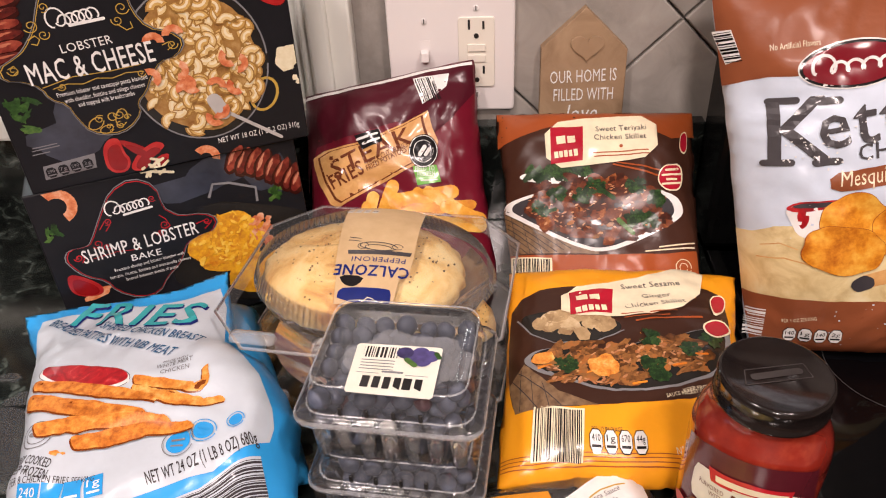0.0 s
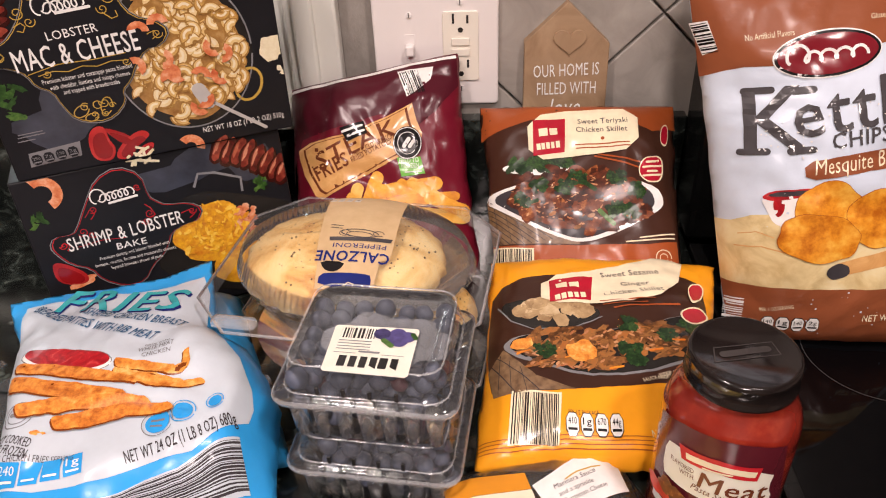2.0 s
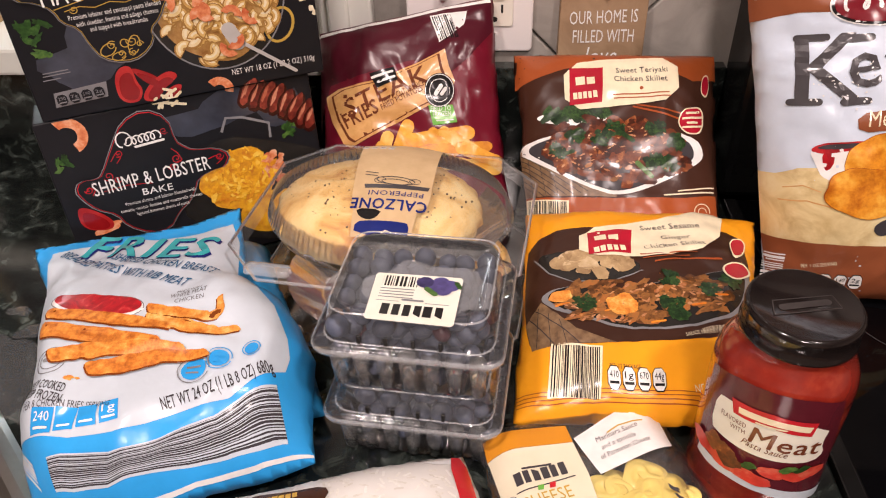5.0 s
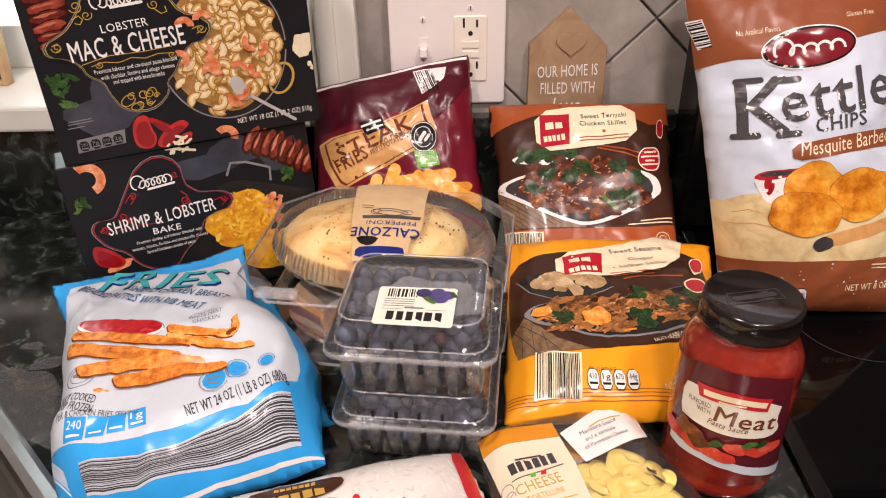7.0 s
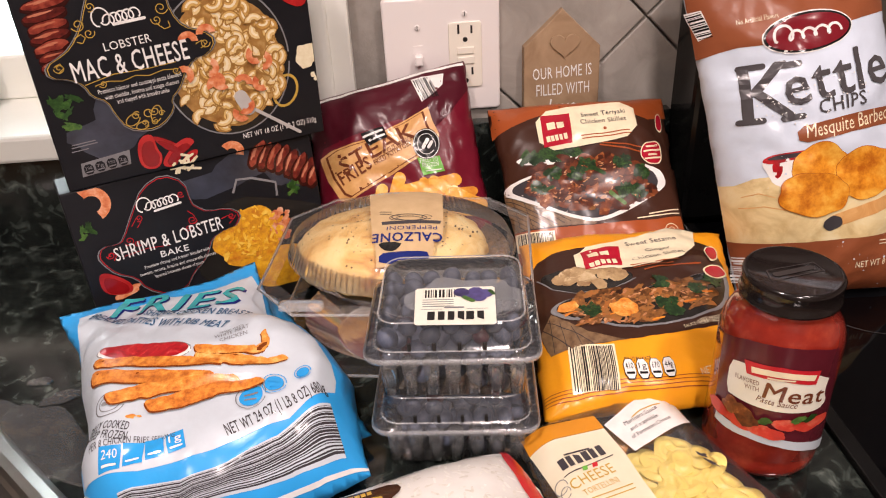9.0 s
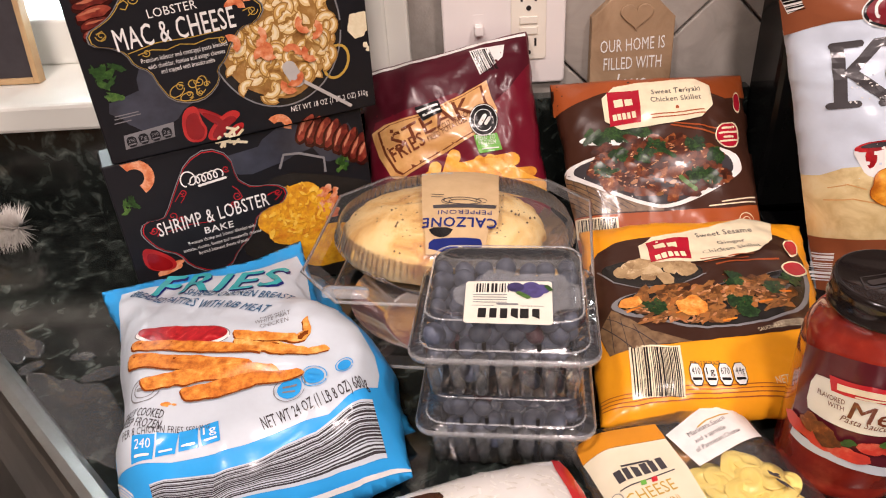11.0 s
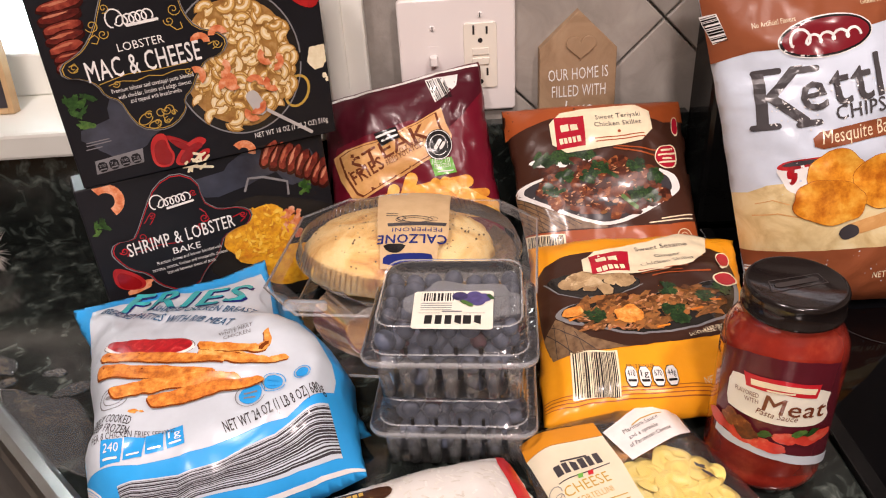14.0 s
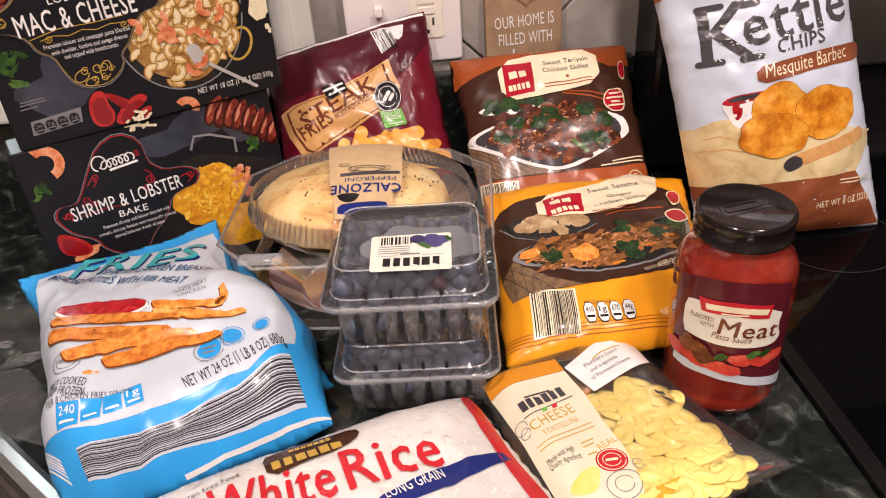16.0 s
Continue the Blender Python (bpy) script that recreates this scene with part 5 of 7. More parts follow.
s.text("Gluten Free", (0.0150, 0.1155), (0.0380, 0.1187), .0036, I_CREAM, t, 0.0008)
s.flat("barcode_ground", [[(-0.1037, 0.1112), (-0.0924, 0.1132), (-0.0840, 0.0932), (-0.0927, 0.0884)]], I_WHITE, t, 0.0008)
s.flat("barcode", bars((-0.1027, 0.1096), (-0.0928, 0.0893), (-0.0930, 0.1120), 14, 6), I_BLACK, t, 0.0011)
I_KETTLE = ink("ink_dark_grey", (0.075, 0.07, 0.075))
s.text("K", (-0.0592, 0.0203), (-0.0190, 0.0254), .046, I_KETTLE, t, 0.0008, bold=0.014, label="charcoal slab capital")
s.flat("serif", [capsule((-.0625, .0203), (-.0455, .0224), .0050), capsule((-.0640, .0640), (-.0470, .0660), .0050), capsule((-.0330, .0660), (-.0200, .0676), .0050), capsule((-.0300, .0235), (-.0150, .0254), .0050)], I_KETTLE, t, 0.0009)
s.text("ettle", (-0.0274, 0.0330), (0.0586, 0.0512), .034, I_KETTLE, t, 0.0010, bold=0.014)
s.flat("print_wear", [lumpy(*within(rnd, *(-0.0072, 0.0400), .05, .018, 15), rnd.uniform(.0004, .0011), rnd.uniform(.0003, .0007), rnd.uniform(0, 180), .4, 7, seed=i) for i in range(60)], I_WHITE, t, 0.0013)
s.text("CHIPS", (-0.0027, 0.0266), (0.0364, 0.0336), .0112, I_KETTLE, t, 0.0008, bold=0.014)
s.flat("flavour_band", [soft([(-0.0202, 0.0157), (0.0025, 0.0214), (0.0307, 0.0274), (0.0805, 0.0326), (0.0827, 0.0184), (0.0313, 0.0131), (0.0077, 0.0081), (-0.0170, 0.0024)], 1)], I_SACK, t, 0.0008)
s.text("Mesquite Barbec", (-0.0120, 0.0076), (0.0597, 0.0202), .0112, I_CREAM, t, 0.0012, shear=0.15)
s.flat("dip_bowl", [soft([(-0.0457, -0.0120), (-0.0348, -0.0077), (-0.0074, -0.0045), (-0.0079, -0.0181), (-0.0123, -0.0318), (-0.0331, -0.0335), (-0.0399, -0.0215)])], I_WHITE, t, 0.0006)
s.flat("dip_sauce", [soft([(-0.0460, -0.0120), (-0.0370, -0.0053), (-0.0075, -0.0017), (-0.0060, -0.0050), (-0.0222, -0.0105), (-0.0384, -0.0145)]), soft([(-0.0373, -0.0122), (-0.0288, -0.0116), (-0.0289, -0.0232), (-0.0319, -0.0269), (-0.0351, -0.0221)])], KETCHUP, t, 0.0008)
s.flat("dip_shadow", [soft([(-0.0434, -0.0111), (-0.0349, -0.0063), (-0.0097, -0.0030), (-0.0223, -0.0091)])], I_CHAR, t, 0.0010)
for k, (q, a, b, turn) in enumerate(zip([(0.0020, -0.0192), (0.0419, -0.0221), (-0.0030, -0.0388)], (.0235, .0265, .0285), (.0215, .0225, .0185), (20, 10, -4))):
    s.flat("crisp_edge", [lumpy(*q, a * 1.014, b * 1.014, turn, .10, 40, seed=k + .5)], I_RUST, t, 0.0009 + .0004 * k)
    s.flat("crisp_print", [lumpy(*q, a, b, turn, .10, 40, seed=k + .5)], CRISP, t, 0.0011 + .0004 * k, "golden crisp picture")
s.flat("roll_print", [capsule((0.0150, -0.0632), (0.0755, -0.0442), .011), ], KRAFT, t, 0.0008)
s.flat("roll_tip", [lumpy(*(0.0142, -0.0646), .0085, .0060, 15, .1, seed=1)], I_CHAR, t, 0.0010)
s.flat("cloth_fold", [ribbon([(-0.0564, -0.0538), (-0.0398, -0.0504), (-0.0149, -0.0540)], .0010), ribbon([(-0.0555, -0.0436), (-0.0446, -0.0392), (-0.0325, -0.0421)], .0008)], KRAFT, t, 0.0007)
s.text("NET WT 8 OZ (227g)", (0.0412, -0.1067), (0.0944, -0.1026), .0058, I_CREAM, t, 0.0008, bold=0.01)
s.flat("fine_print", [capsule((0.0586, -0.0822), (0.0914, -0.0824), .001), capsule((0.0591, -0.0853), (0.0916, -0.0854), .001)], I_CREAM, t, 0.0008)
s.text("PER 1 OZ SERVING", (-0.0310, -0.1068), (-0.0089, -0.0999), .0032, I_CREAM, t, 0.0008, bold=0.01)
icons(s, t, (-0.0282, -0.1237), (0.0129, -0.1185), .0125, ["140", "1g", "140", "2g"])
s.flat("side_barcode", bars((-0.0556, -0.1008), (-0.0546, -0.1267), (-0.0429, -0.0982), 12, 8), I_WHITE, t, 0.0008)

# steak fries bag
s, t = BAGS["fry"]
rnd = random.Random(24)
s.flat("dark_top", [[(-.099, .071), (.0565, .108), (.0600, .078)] + [(0.0424, 0.0528), (0.0282, 0.0395), (-0.0076, 0.0485), (-0.0384, 0.0377), (-0.0834, 0.0236)] + [(-.094, -.02)]], film("maroon_film", (0.07, 0.006, 0.014)), t, 0.0004)
s.flat("white_strip", [ribbon([(-.0995, .068), (-.06, .0765), (-.02, .0865), (.02, .0965), (.0565, .105)], .0030)], I_WHITE, t, 0.0008)
s.flat("barcode_ground", [[(0.0048, 0.0880), (0.0372, 0.0940), (0.0357, 0.0821), (0.0256, 0.0713), (0.0154, 0.0648)]], I_WHITE, t, 0.0008)
s.flat("barcode", bars((0.0066, 0.0869), (0.0228, 0.0903), (0.0163, 0.0664), 16, 9), I_BLACK, t, 0.0011)
plaque = [(-0.0867, 0.0132), (-0.0739, 0.0204), (-0.0328, 0.0312), (0.0026, 0.0487), (0.0213, 0.0589), (0.0255, 0.0444), (0.0315, 0.0321), (0.0300, 0.0210), (-0.0058, -0.0003), (-0.0592, -0.0313), (-0.0668, -0.0279), (-0.0789, -0.0091)]
s.flat("wood_plaque", [plaque], KRAFT, t, 0.0008, "orange wooden plaque picture")
s.flat("plaque_line", [about(plaque, .9)], I_BROWN, t, 0.0010)
s.flat("plaque_face", [about(plaque, .86)], KRAFT, t, 0.0012)
s.text("STEAK", (-0.0610, -0.0051), (0.0111, 0.0294), .0165, I_BROWN, t, 0.0015, bold=0.014, arch=.002)
s.text("FRIES", (-0.0630, -0.0144), (-0.0329, 0.0018), .0130, I_BROWN, t, 0.0018, bold=0.02)
s.text("THICK CUT FRENCH", (-0.0310, 0.0080), (0.0071, 0.0272), .0050, I_BROWN, t, 0.0020, bold=0.01)
s.text("FRIED POTATOES", (-0.0303, 0.0034), (0.0047, 0.0221), .0050, I_BROWN, t, 0.0020, bold=0.01)
s.flat("brand_tag", [[(-0.0441, 0.0345), (-0.0228, 0.0416), (-0.0182, 0.0306), (-0.0367, 0.0225)]], I_BLACK, t, 0.0022)
s.flat("brand_mark", [capsule((-0.0413, 0.0310), (-0.0237, 0.0375), .0022), capsule((-0.0358, 0.0276), (-0.0214, 0.0330), .0022)], I_WHITE, t, 0.0024)
x, y = (0.0189, 0.0226)
s.flat("round_badge", [oval(x, y, .0130, .0148, 32)], I_BLACK, t, 0.0022)
s.flat("badge_ring", [ribbon(oval(x, y, .0122, .0138, 32) + oval(x, y, .0122, .0138, 32)[:1], .0007), ribbon(oval(x, y, .0085, .0098, 28) + oval(x, y, .0085, .0098, 28)[:1], .0006), capsule((x - .003, y - .003), (x + .001, y + .004), .0035), capsule((x + .002, y - .003), (x + .005, y + .002), .003)], I_WHITE, t, 0.0024)
s.flat("green_tag", [[(0.0098, 0.0092), (0.0309, 0.0110), (0.0359, -0.0039), (0.0150, -0.0077)]], I_GREEN, t, 0.0020)
s.text("FIELD TO", (0.0125, 0.0043), (0.0296, 0.0059), .0045, I_WHITE, t, 0.0024)
s.text("FROZEN", (0.0147, -0.0002), (0.0302, 0.0014), .0040, I_WHITE, t, 0.0024)
s.flat("green_fine_print", [capsule((0.0179, -0.0036), (0.0324, -0.0020), .001)], I_WHITE, t, 0.0024)
s.flat("fries_print", [capsule(p, q, rnd.uniform(.008, .013), wob=.001, seed=i) for i, (p, q) in enumerate([((-0.0281, -0.0346), (-0.0249, -0.0202)), ((-0.0141, -0.0310), (-0.0081, -0.0095)), ((-0.0047, -0.0322), (0.0152, -0.0137)), ((-0.0051, -0.0221), (0.0452, -0.0126)), ((0.0055, -0.0293), (0.0627, -0.0231)), ((0.0253, -0.0134), (0.0682, -0.0372)), ((-0.0098, -0.0375), (0.0359, -0.0291)), ((0.0160, -0.0390), (0.0709, -0.0422)), ((-0.0333, -0.0410), (-0.0309, -0.0281)), ((0.0407, -0.0254), (0.0706, -0.0361)), ((-0.0149, -0.0428), (0.0157, -0.0299))])], FRENCH, t, 0.0012, "golden chunky fries picture", rise=0.00004)

# chicken fries bag
s, t = BAGS["ff"]
rnd = random.Random(25)
panel = [(-.1330, .1085), (-.1131, .1150), (-.0593, .1232), (-.0190, .1313), (.0000, .1440), (.0105, .1235), (.0200, .0850), (.0400, .0640), (.0600, .0420), (.0737, .0161), (.0769, .0029), (.0767, -.0084), (.0499, -.0346), (.0155, -.0470), (-.0143, -.0581), (-.0409, -.0620), (-.0820, -.0580), (-.0880, -.0300), (-.0950, -.0060), (-.1045, .0190), (-.1205, .0640)]
s.flat("white_panel", [panel], I_PANEL, t, 0.0004, "white printed panel")
SLATE = ink("ink_slate_blue", (0.04, 0.13, 0.26))
s.text("FRIES", (-.1040, .0985), (-.0010, .0880), .0300, I_NAVY, t, 0.0009, bold=0.02)
s.text("FRIES", (-.1052, .1008), (-.0026, .0903), .0300, I_TEAL, t, 0.0012, bold=0.02)
s.text("SHAPED CHICKEN BREAST", (-.0750, .0915), (.0100, .0700), .0088, SLATE, t, 0.0014, bold=0.012, arch=-.002)
s.text("BREADED PATTIES WITH RIB MEAT", (-.1215, .1000), (-.0035, .0530), .0088, SLATE, t, 0.0014, bold=0.012, arch=-.004)
s.text("MADE WITH", (-.0050, .0450), (.0120, .0480), .0024, I_GREY, t, 0.0009)
s.text("WHITE MEAT", (-.0073, .0385), (.0168, .0440), .0046, I_GREY, t, 0.0009)
s.text("CHICKEN", (-.0026, .0333), (.0165, .0375), .0040, I_GREY, t, 0.0009)
x, y = (-.0560, .0345)
s.flat("bowl_print", [oval(x, y - .0010, .0350, .0120, 40, -8)], I_WHITE, t, 0.0006)
s.flat("bowl_edge", [ribbon(oval(x, y - .0010, .0345, .0114, 40, -8), .0007)], I_GREY, t, 0.0008)
s.flat("ketchup_print", [oval(x, y + .0006, .0325, .0096, 40, -8)], KETCHUP, t, 0.0010, "red ketchup picture")
STRIP_EDGE = ink("strip_shade", (0.20, 0.045, 0.008))
strips = (([(-.0207, .0290), (.0010, .0262), (.0260, .0222), (.0310, .0270), (.0270, .0400)], .0078), ([(-.0192, .0220), (.0000, .0165), (.0180, .0125), (.0330, .0120), (.0459, .0165)], .0090),
          ([(-.0900, .0245), (-.0600, .0240), (-.0250, .0180), (.0045, .0125)], .0100), ([(-.0890, .0120), (-.0600, .0080), (-.0300, .0040), (.0020, .0010)], .0125),
          ([(-.0706, -.0121), (-.0480, -.0070), (-.0150, -.0020), (.0180, -.0025)], .0115), ([(-.0431, -.0200), (-.0250, -.0165), (.0020, -.0080), (.0342, -.0060)], .0110))
for i, (line, w) in enumerate(strips):
    o = []
    for side in (1, -1):
        pts = line if side > 0 else line[::-1]
        dense = [(pts[k][0] + (pts[k + 1][0] - pts[k][0]) * f / 6, pts[k][1] + (pts[k + 1][1] - pts[k][1]) * f / 6) for k in range(len(pts) - 1) for f in range(6)]
        for k, (a, b) in enumerate(dense):
            c, d = dense[k + 1] if k + 1 < len(dense) else pts[-1]
            nx, ny = -(d - b), c - a
            L = math.hypot(nx, ny)
            f = k / len(dense) if side > 0 else 1 - k / len(dense)
            half = w / 2 * (.55 + .45 * math.sin(math.pi * min(1, .18 + f * .9))) * (1 + .35 * noise.noise(Vector((a * 260, b * 260, i + side))))
            o.append((a + nx / L * half, b + ny / L * half))
    s.flat("strip_shade", [[(a - .0006, b - .0012) for a, b in soft(o, 1)]], STRIP_EDGE, t, 0.0007 + .0004 * i)
    s.flat("chicken_strip_print", [soft(o, 1)], CHICKEN, t, 0.0009 + .0004 * i, "crisp breaded chicken strip picture")
s.flat("crumbs_print", [lumpy(-.0500, -.0265, .0030, .0018, 0, .3, seed=3), lumpy(-.0450, -.0263, .0015, .001, 0, .3, seed=4)], CHICKEN, t, 0.0008)
for q, r in zip([(.0242, -.0167), (.0392, -.0100), (.0570, -.0010)], (.0100, .0078, .0056)):
    s.flat("round_badge", [oval(*q, r * .78, r * .78, 28)], I_BLUE, t, 0.0016)
    s.flat("badge_text_ring", [ribbon(oval(*q, r, r, 28), .0006), capsule((q[0] - r * .4, q[1] + .001), (q[0] + r * .4, q[1] + .001), .0016), capsule((q[0] - r * .35, q[1] - .003), (q[0] + r * .35, q[1] - .003), .0012)], I_GREY if r > .009 else I_BLUE, t, 0.0019)
s.text("NET WT 24 OZ (1 LB 8 OZ) 680g", (.0121, -.0440), (.0725, -.0135), .0082, I_CHAR, t, 0.0009, bold=0.012, arch=-.003)
s.text("FULLY COOKED", (-.0790, -.0312), (-.0502, -.0362), .0056, I_CHAR, t, 0.0009, bold=0.008)
s.text("KEEP FROZEN", (-.0770, -.0385), (-.0504, -.0430), .0056, I_CHAR, t, 0.0009, bold=0.008)
s.text("PER 8 CHICKEN FRIES SERVING", (-.0740, -.0462), (-.0205, -.0432), .0042, I_CHAR, t, 0.0009, bold=0.008)
x, y = (-.0705, -.0180)
s.flat("seal", [ribbon(oval(x + .004, y + .004, .0098, .0095, 32), .0007), ribbon(oval(x + .004, y + .004, .0068, .0065, 24), .0006), capsule((x, y + .004), (x + .008, y + .004), .003)], I_GREY, t, 0.0009)
for a, b, w in (((-.0667, -.0590), (-.0523, -.0592), "240"), ((-.0506, -.0585), (-.0382, -.0578), ""), ((-.0363, -.0568), (-.0250, -.0545), ""), ((-.0230, -.0538), (-.0124, -.0508), "1g")):
    a, b = Vector(a), Vector(b)
    n = Vector((-(b - a).y, (b - a).x)).normalized() * .0135
    s.flat("icon", [[tuple(a), tuple(b), tuple(b + n), tuple(a + n)]], I_BLUE, t, 0.0009)
    if w:
        s.text(w, a + n * .45 + (b - a) * .15, b + n * .45 - (b - a) * .15, .005, I_WHITE, t, 0.0012)
    s.flat("icon_text", [capsule(a + n * .2 + (b - a) * .2, b + n * .2 - (b - a) * .2, .0013)], I_WHITE, t, 0.0012)
upper = [(-.0545, -.0700), (-.0380, -.0695), (-.0151, -.0680), (.0113, -.0585), (.0423, -.0445), (.0600, -.0310), (.0745, -.0205)]
lower = [(-.0490, -.0850), (-.0380, -.0850), (-.0177, -.0822), (.0194, -.0700), (.0500, -.0622), (.0680, -.0560), (.0828, -.0490)]
s.flat("barcode_ground", [upper + lower[::-1]], I_PANEL, t, 0.0007)
rnd, f, lines = random.Random(10), .06, []
while f < .93:
    w = rnd.choice((.012, .018, .03, .045))
    lines.append([(a[0] + (b[0] - a[0]) * f, a[1] + (b[1] - a[1]) * f) for a, b in zip(upper, lower)] + [(a[0] + (b[0] - a[0]) * (f + w), a[1] + (b[1] - a[1]) * (f + w)) for a, b in zip(upper[::-1], lower[::-1])])
    f += w + rnd.choice((.014, .02, .035))
s.flat("barcode", lines, I_CHAR, t, 0.0010)
s.flat("white_line", [ribbon([(.0960, -.0490), (.0654, -.0628), (.0300, -.0738), (.0061, -.0840)], .0018)], I_WHITE, t, 0.0008)
s.flat("side_barcode", bars((-.0865, -.0560), (-.0800, -.0690), (-.0680, -.0700), 9, 12), I_WHITE, t, 0.0008)

# rice bag
s, t = BAGS["rice"]
GRAIN = islands("rice_grains", [(0.1, (0.6, 0.57, 0.5)), (0.6, (0.78, 0.76, 0.7)), (0.95, (0.86, 0.85, 0.82))], scale=300)
rnd = random.Random(26)
s.flat("rice_grain", [capsule((x, y), (x + .0045 * math.cos(a), y + .0045 * math.sin(a)), .0015, 3) for x, y, a in ((rnd.uniform(-.11, .08), rnd.uniform(-.03, .10), rnd.uniform(0, 6.3)) for i in range(700)) if s.profile(x, y) > .4], GRAIN, t, 0.0003, rise=0.0000003)
s.flat("red_strip", [soft([(.0490, .1150), (.0590, .1190), (.0680, .0840), (.0760, .0500), (.0900, .0200), (.1000, -.0020), (.0860, -.0060), (.0780, .0172), (.0689, .0407), (.0621, .0655)], 1)], I_RED, t, 0.0012)
s.flat("blue_band", [[(-.0060, .0165), (.0032, .0225), (.0323, .0376), (.0684, .0531), (.0750, .0480), (.0379, .0238), (.0119, .0150), (.0020, .0120)]], I_NAVY, t, 0.0012)
s.text("LONG GRAIN", (.0020, .0175), (.0342, .0298), .0070, I_WHITE, t, 0.0016, bold=0.008)
s.text("White", (-.0900, .0100), (-.0239, .0245), .030, I_RED, t, 0.0016, bold=0.022, label="bold red lettering")
s.text("Rice", (-.0172, .0262), (.0350, .0397), .030, I_RED, t, 0.0016, bold=0.022, label="bold red lettering")
plaque = [(-.0698, .0625), (-.0610, .0665), (-.0525, .0740), (-.0340, .0745), (-.0163, .0790), (-.0114, .0700), (-.0205, .0606), (-.0433, .0513), (-.0624, .0430)]
s.flat("brand_plaque", [soft(plaque, 1)], ink("ink_umber", (0.055, 0.022, 0.012)), t, 0.0014, "plain dark brown brand plaque")
s.flat("brand_mark", blocks((-.0610, .0480), (-.0215, .0610), .0085, 6, 4) + blocks((-.0540, .0640), (-.0290, .0700), .0040, 7, 5), I_GOLD, t, 0.0018)
s.text("Gluten Free Food", (-.1120, .0330), (-.0797, .0484), .0042, I_CHAR, t, 0.0016)
# Glints on the clear film, painted as white patches.
s.flat("film_glint", [lumpy(.0120 + .018 * k, .1120 - .004 * abs(k - 1), .010, .0025, 20 * k - 20, .4, 16, seed=k) for k in range(3)], ink("glint_white", (0.86, 0.86, 0.86)), t, 0.0007)

# cheese tortellini pack
top = [(-.0859, .0824), (-.0447, .0951), (-.0072, .1062), (.0332, .1169)]
right = [top[-1], (.0536, .0616), (.0670, .0247), (.0834, -.0029), (.1017, -.0230)]
bottom = [right[-1], (.0539, -.0403), (-.0034, -.0571), (-.0510, -.0699)]
left = [bottom[-1], (-.0597, -.0224), (-.0729, .0302), top[0]]
s = pouch((.10, .17, .010), 0, 90, [(top, .022, .8), (right, .030, .8), (bottom, .030, .8), (left, .022, .8)], .0165, .0005, 8)
t = thing("pasta_pack", s.m, "clear flat pack of yellow tortellini with cream label", "food pack")
s.body("tray", clear("tray_plastic", 0.985, 0.10, 1.4, 0.03), t, .006, label="clear glossy plastic film")
rnd = random.Random(27)
PASTA = islands("tortellini_pasta", [(0.1, (0.74, 0.52, 0.09)), (0.5, (0.86, 0.67, 0.16)), (0.9, (0.90, 0.76, 0.28))], rough=0.32, scale=60, mix=0.5)


def tortellino(seed):
    """A stuffed ring of pasta with a thin folded flap."""
    bm = bmesh.new()
    bmesh.ops.create_grid(bm, x_segments=16, y_segments=16, size=1)
    for v in bm.verts:
        x, y = v.co.x, v.co.y
        x, y = x * math.sqrt(1 - y * y / 2), y * math.sqrt(1 - x * x / 2)
        r, a = math.hypot(x, y), math.atan2(y, x)
        z = .24 * math.exp(-((r - .52) / .24) ** 2) * (.75 + .25 * math.cos(a + .8)) + .05 * noise.noise(Vector((x * 2, y * 2, seed)))
        k = 1 + .12 * noise.noise(Vector((math.cos(a), math.sin(a), seed + 4))) + .10 * math.cos(2 * a)
        v.co = Vector((x * k, y * k * .86, z))
    solid = bmesh.ops.extrude_face_region(bm, geom=bm.faces[:])["geom"]
    for v in solid:
        if isinstance(v, bmesh.types.BMVert):
            v.co.z -= .10
    bmesh.ops.recalc_face_normals(bm, faces=bm.faces[:])
    for f in bm.faces:
        f.smooth = True
    me = bpy.data.meshes.new("tortellino")
    bm.to_mesh(me)
    bm.free()
    me.materials.append(PASTA)
    return me


TORTELLINI = [tortellino(k) for k in range(4)]
area = [(-.0150, .0440), (.0286, .0630), (.0445, .0270), (.0520, .0060), (.0580, -.0110), (.0700, -.0200), (.0740, -.0300), (.0480, -.0390), (-.0100, -.0500), (-.0060, -.0079)]


def inside(u, v, outline):
    odd = False
    for (ax, ay), (bx, by) in zip(outline, outline[1:] + outline[:1]):
        if (ay > v) != (by > v) and u < ax + (bx - ax) * (v - ay) / (by - ay):
            odd = not odd
    return odd


for layer in (0, 1):
    for gx in range(-3, 10):
        for gy in range(-8, 10):
            x, y = gx * .0125 + .006 * (gy % 2) + rnd.uniform(-.003, .003), gy * .0105 + .004 * layer + rnd.uniform(-.003, .003)
            if inside(x, y, about(area, .90)):
                ob = new("tortellino", TORTELLINI[rnd.randrange(4)])
                r = rnd.uniform(.0098, .0125)
                ob.parent = t
                ob.matrix_basis = Matrix.LocRotScale((x, y, .0072 + .0040 * layer + rnd.uniform(0, .0012)), Euler((rnd.uniform(-.28, .28), rnd.uniform(-.28, .28), rnd.uniform(-3, 3))), (r, r, r))
label = [(-.0765, .0558), (-.0237, .0648), (-.0160, .0427), (-.0106, .0164), (-.0040, -.0079), (-.0021, -.0330), (-.0017, -.0450), (-.0490, -.0480), (-.0530, -.0299), (-.0626, .0108), (-.0751, .0524)]
PAPER = mottled("cream_paper", [(0.3, (0.74, 0.66, 0.48)), (0.7, (0.80, 0.73, 0.55))], 40, 0.4, 3)
s.flat("cream_label", [label], PAPER, t, 0.0010, "cream paper label")
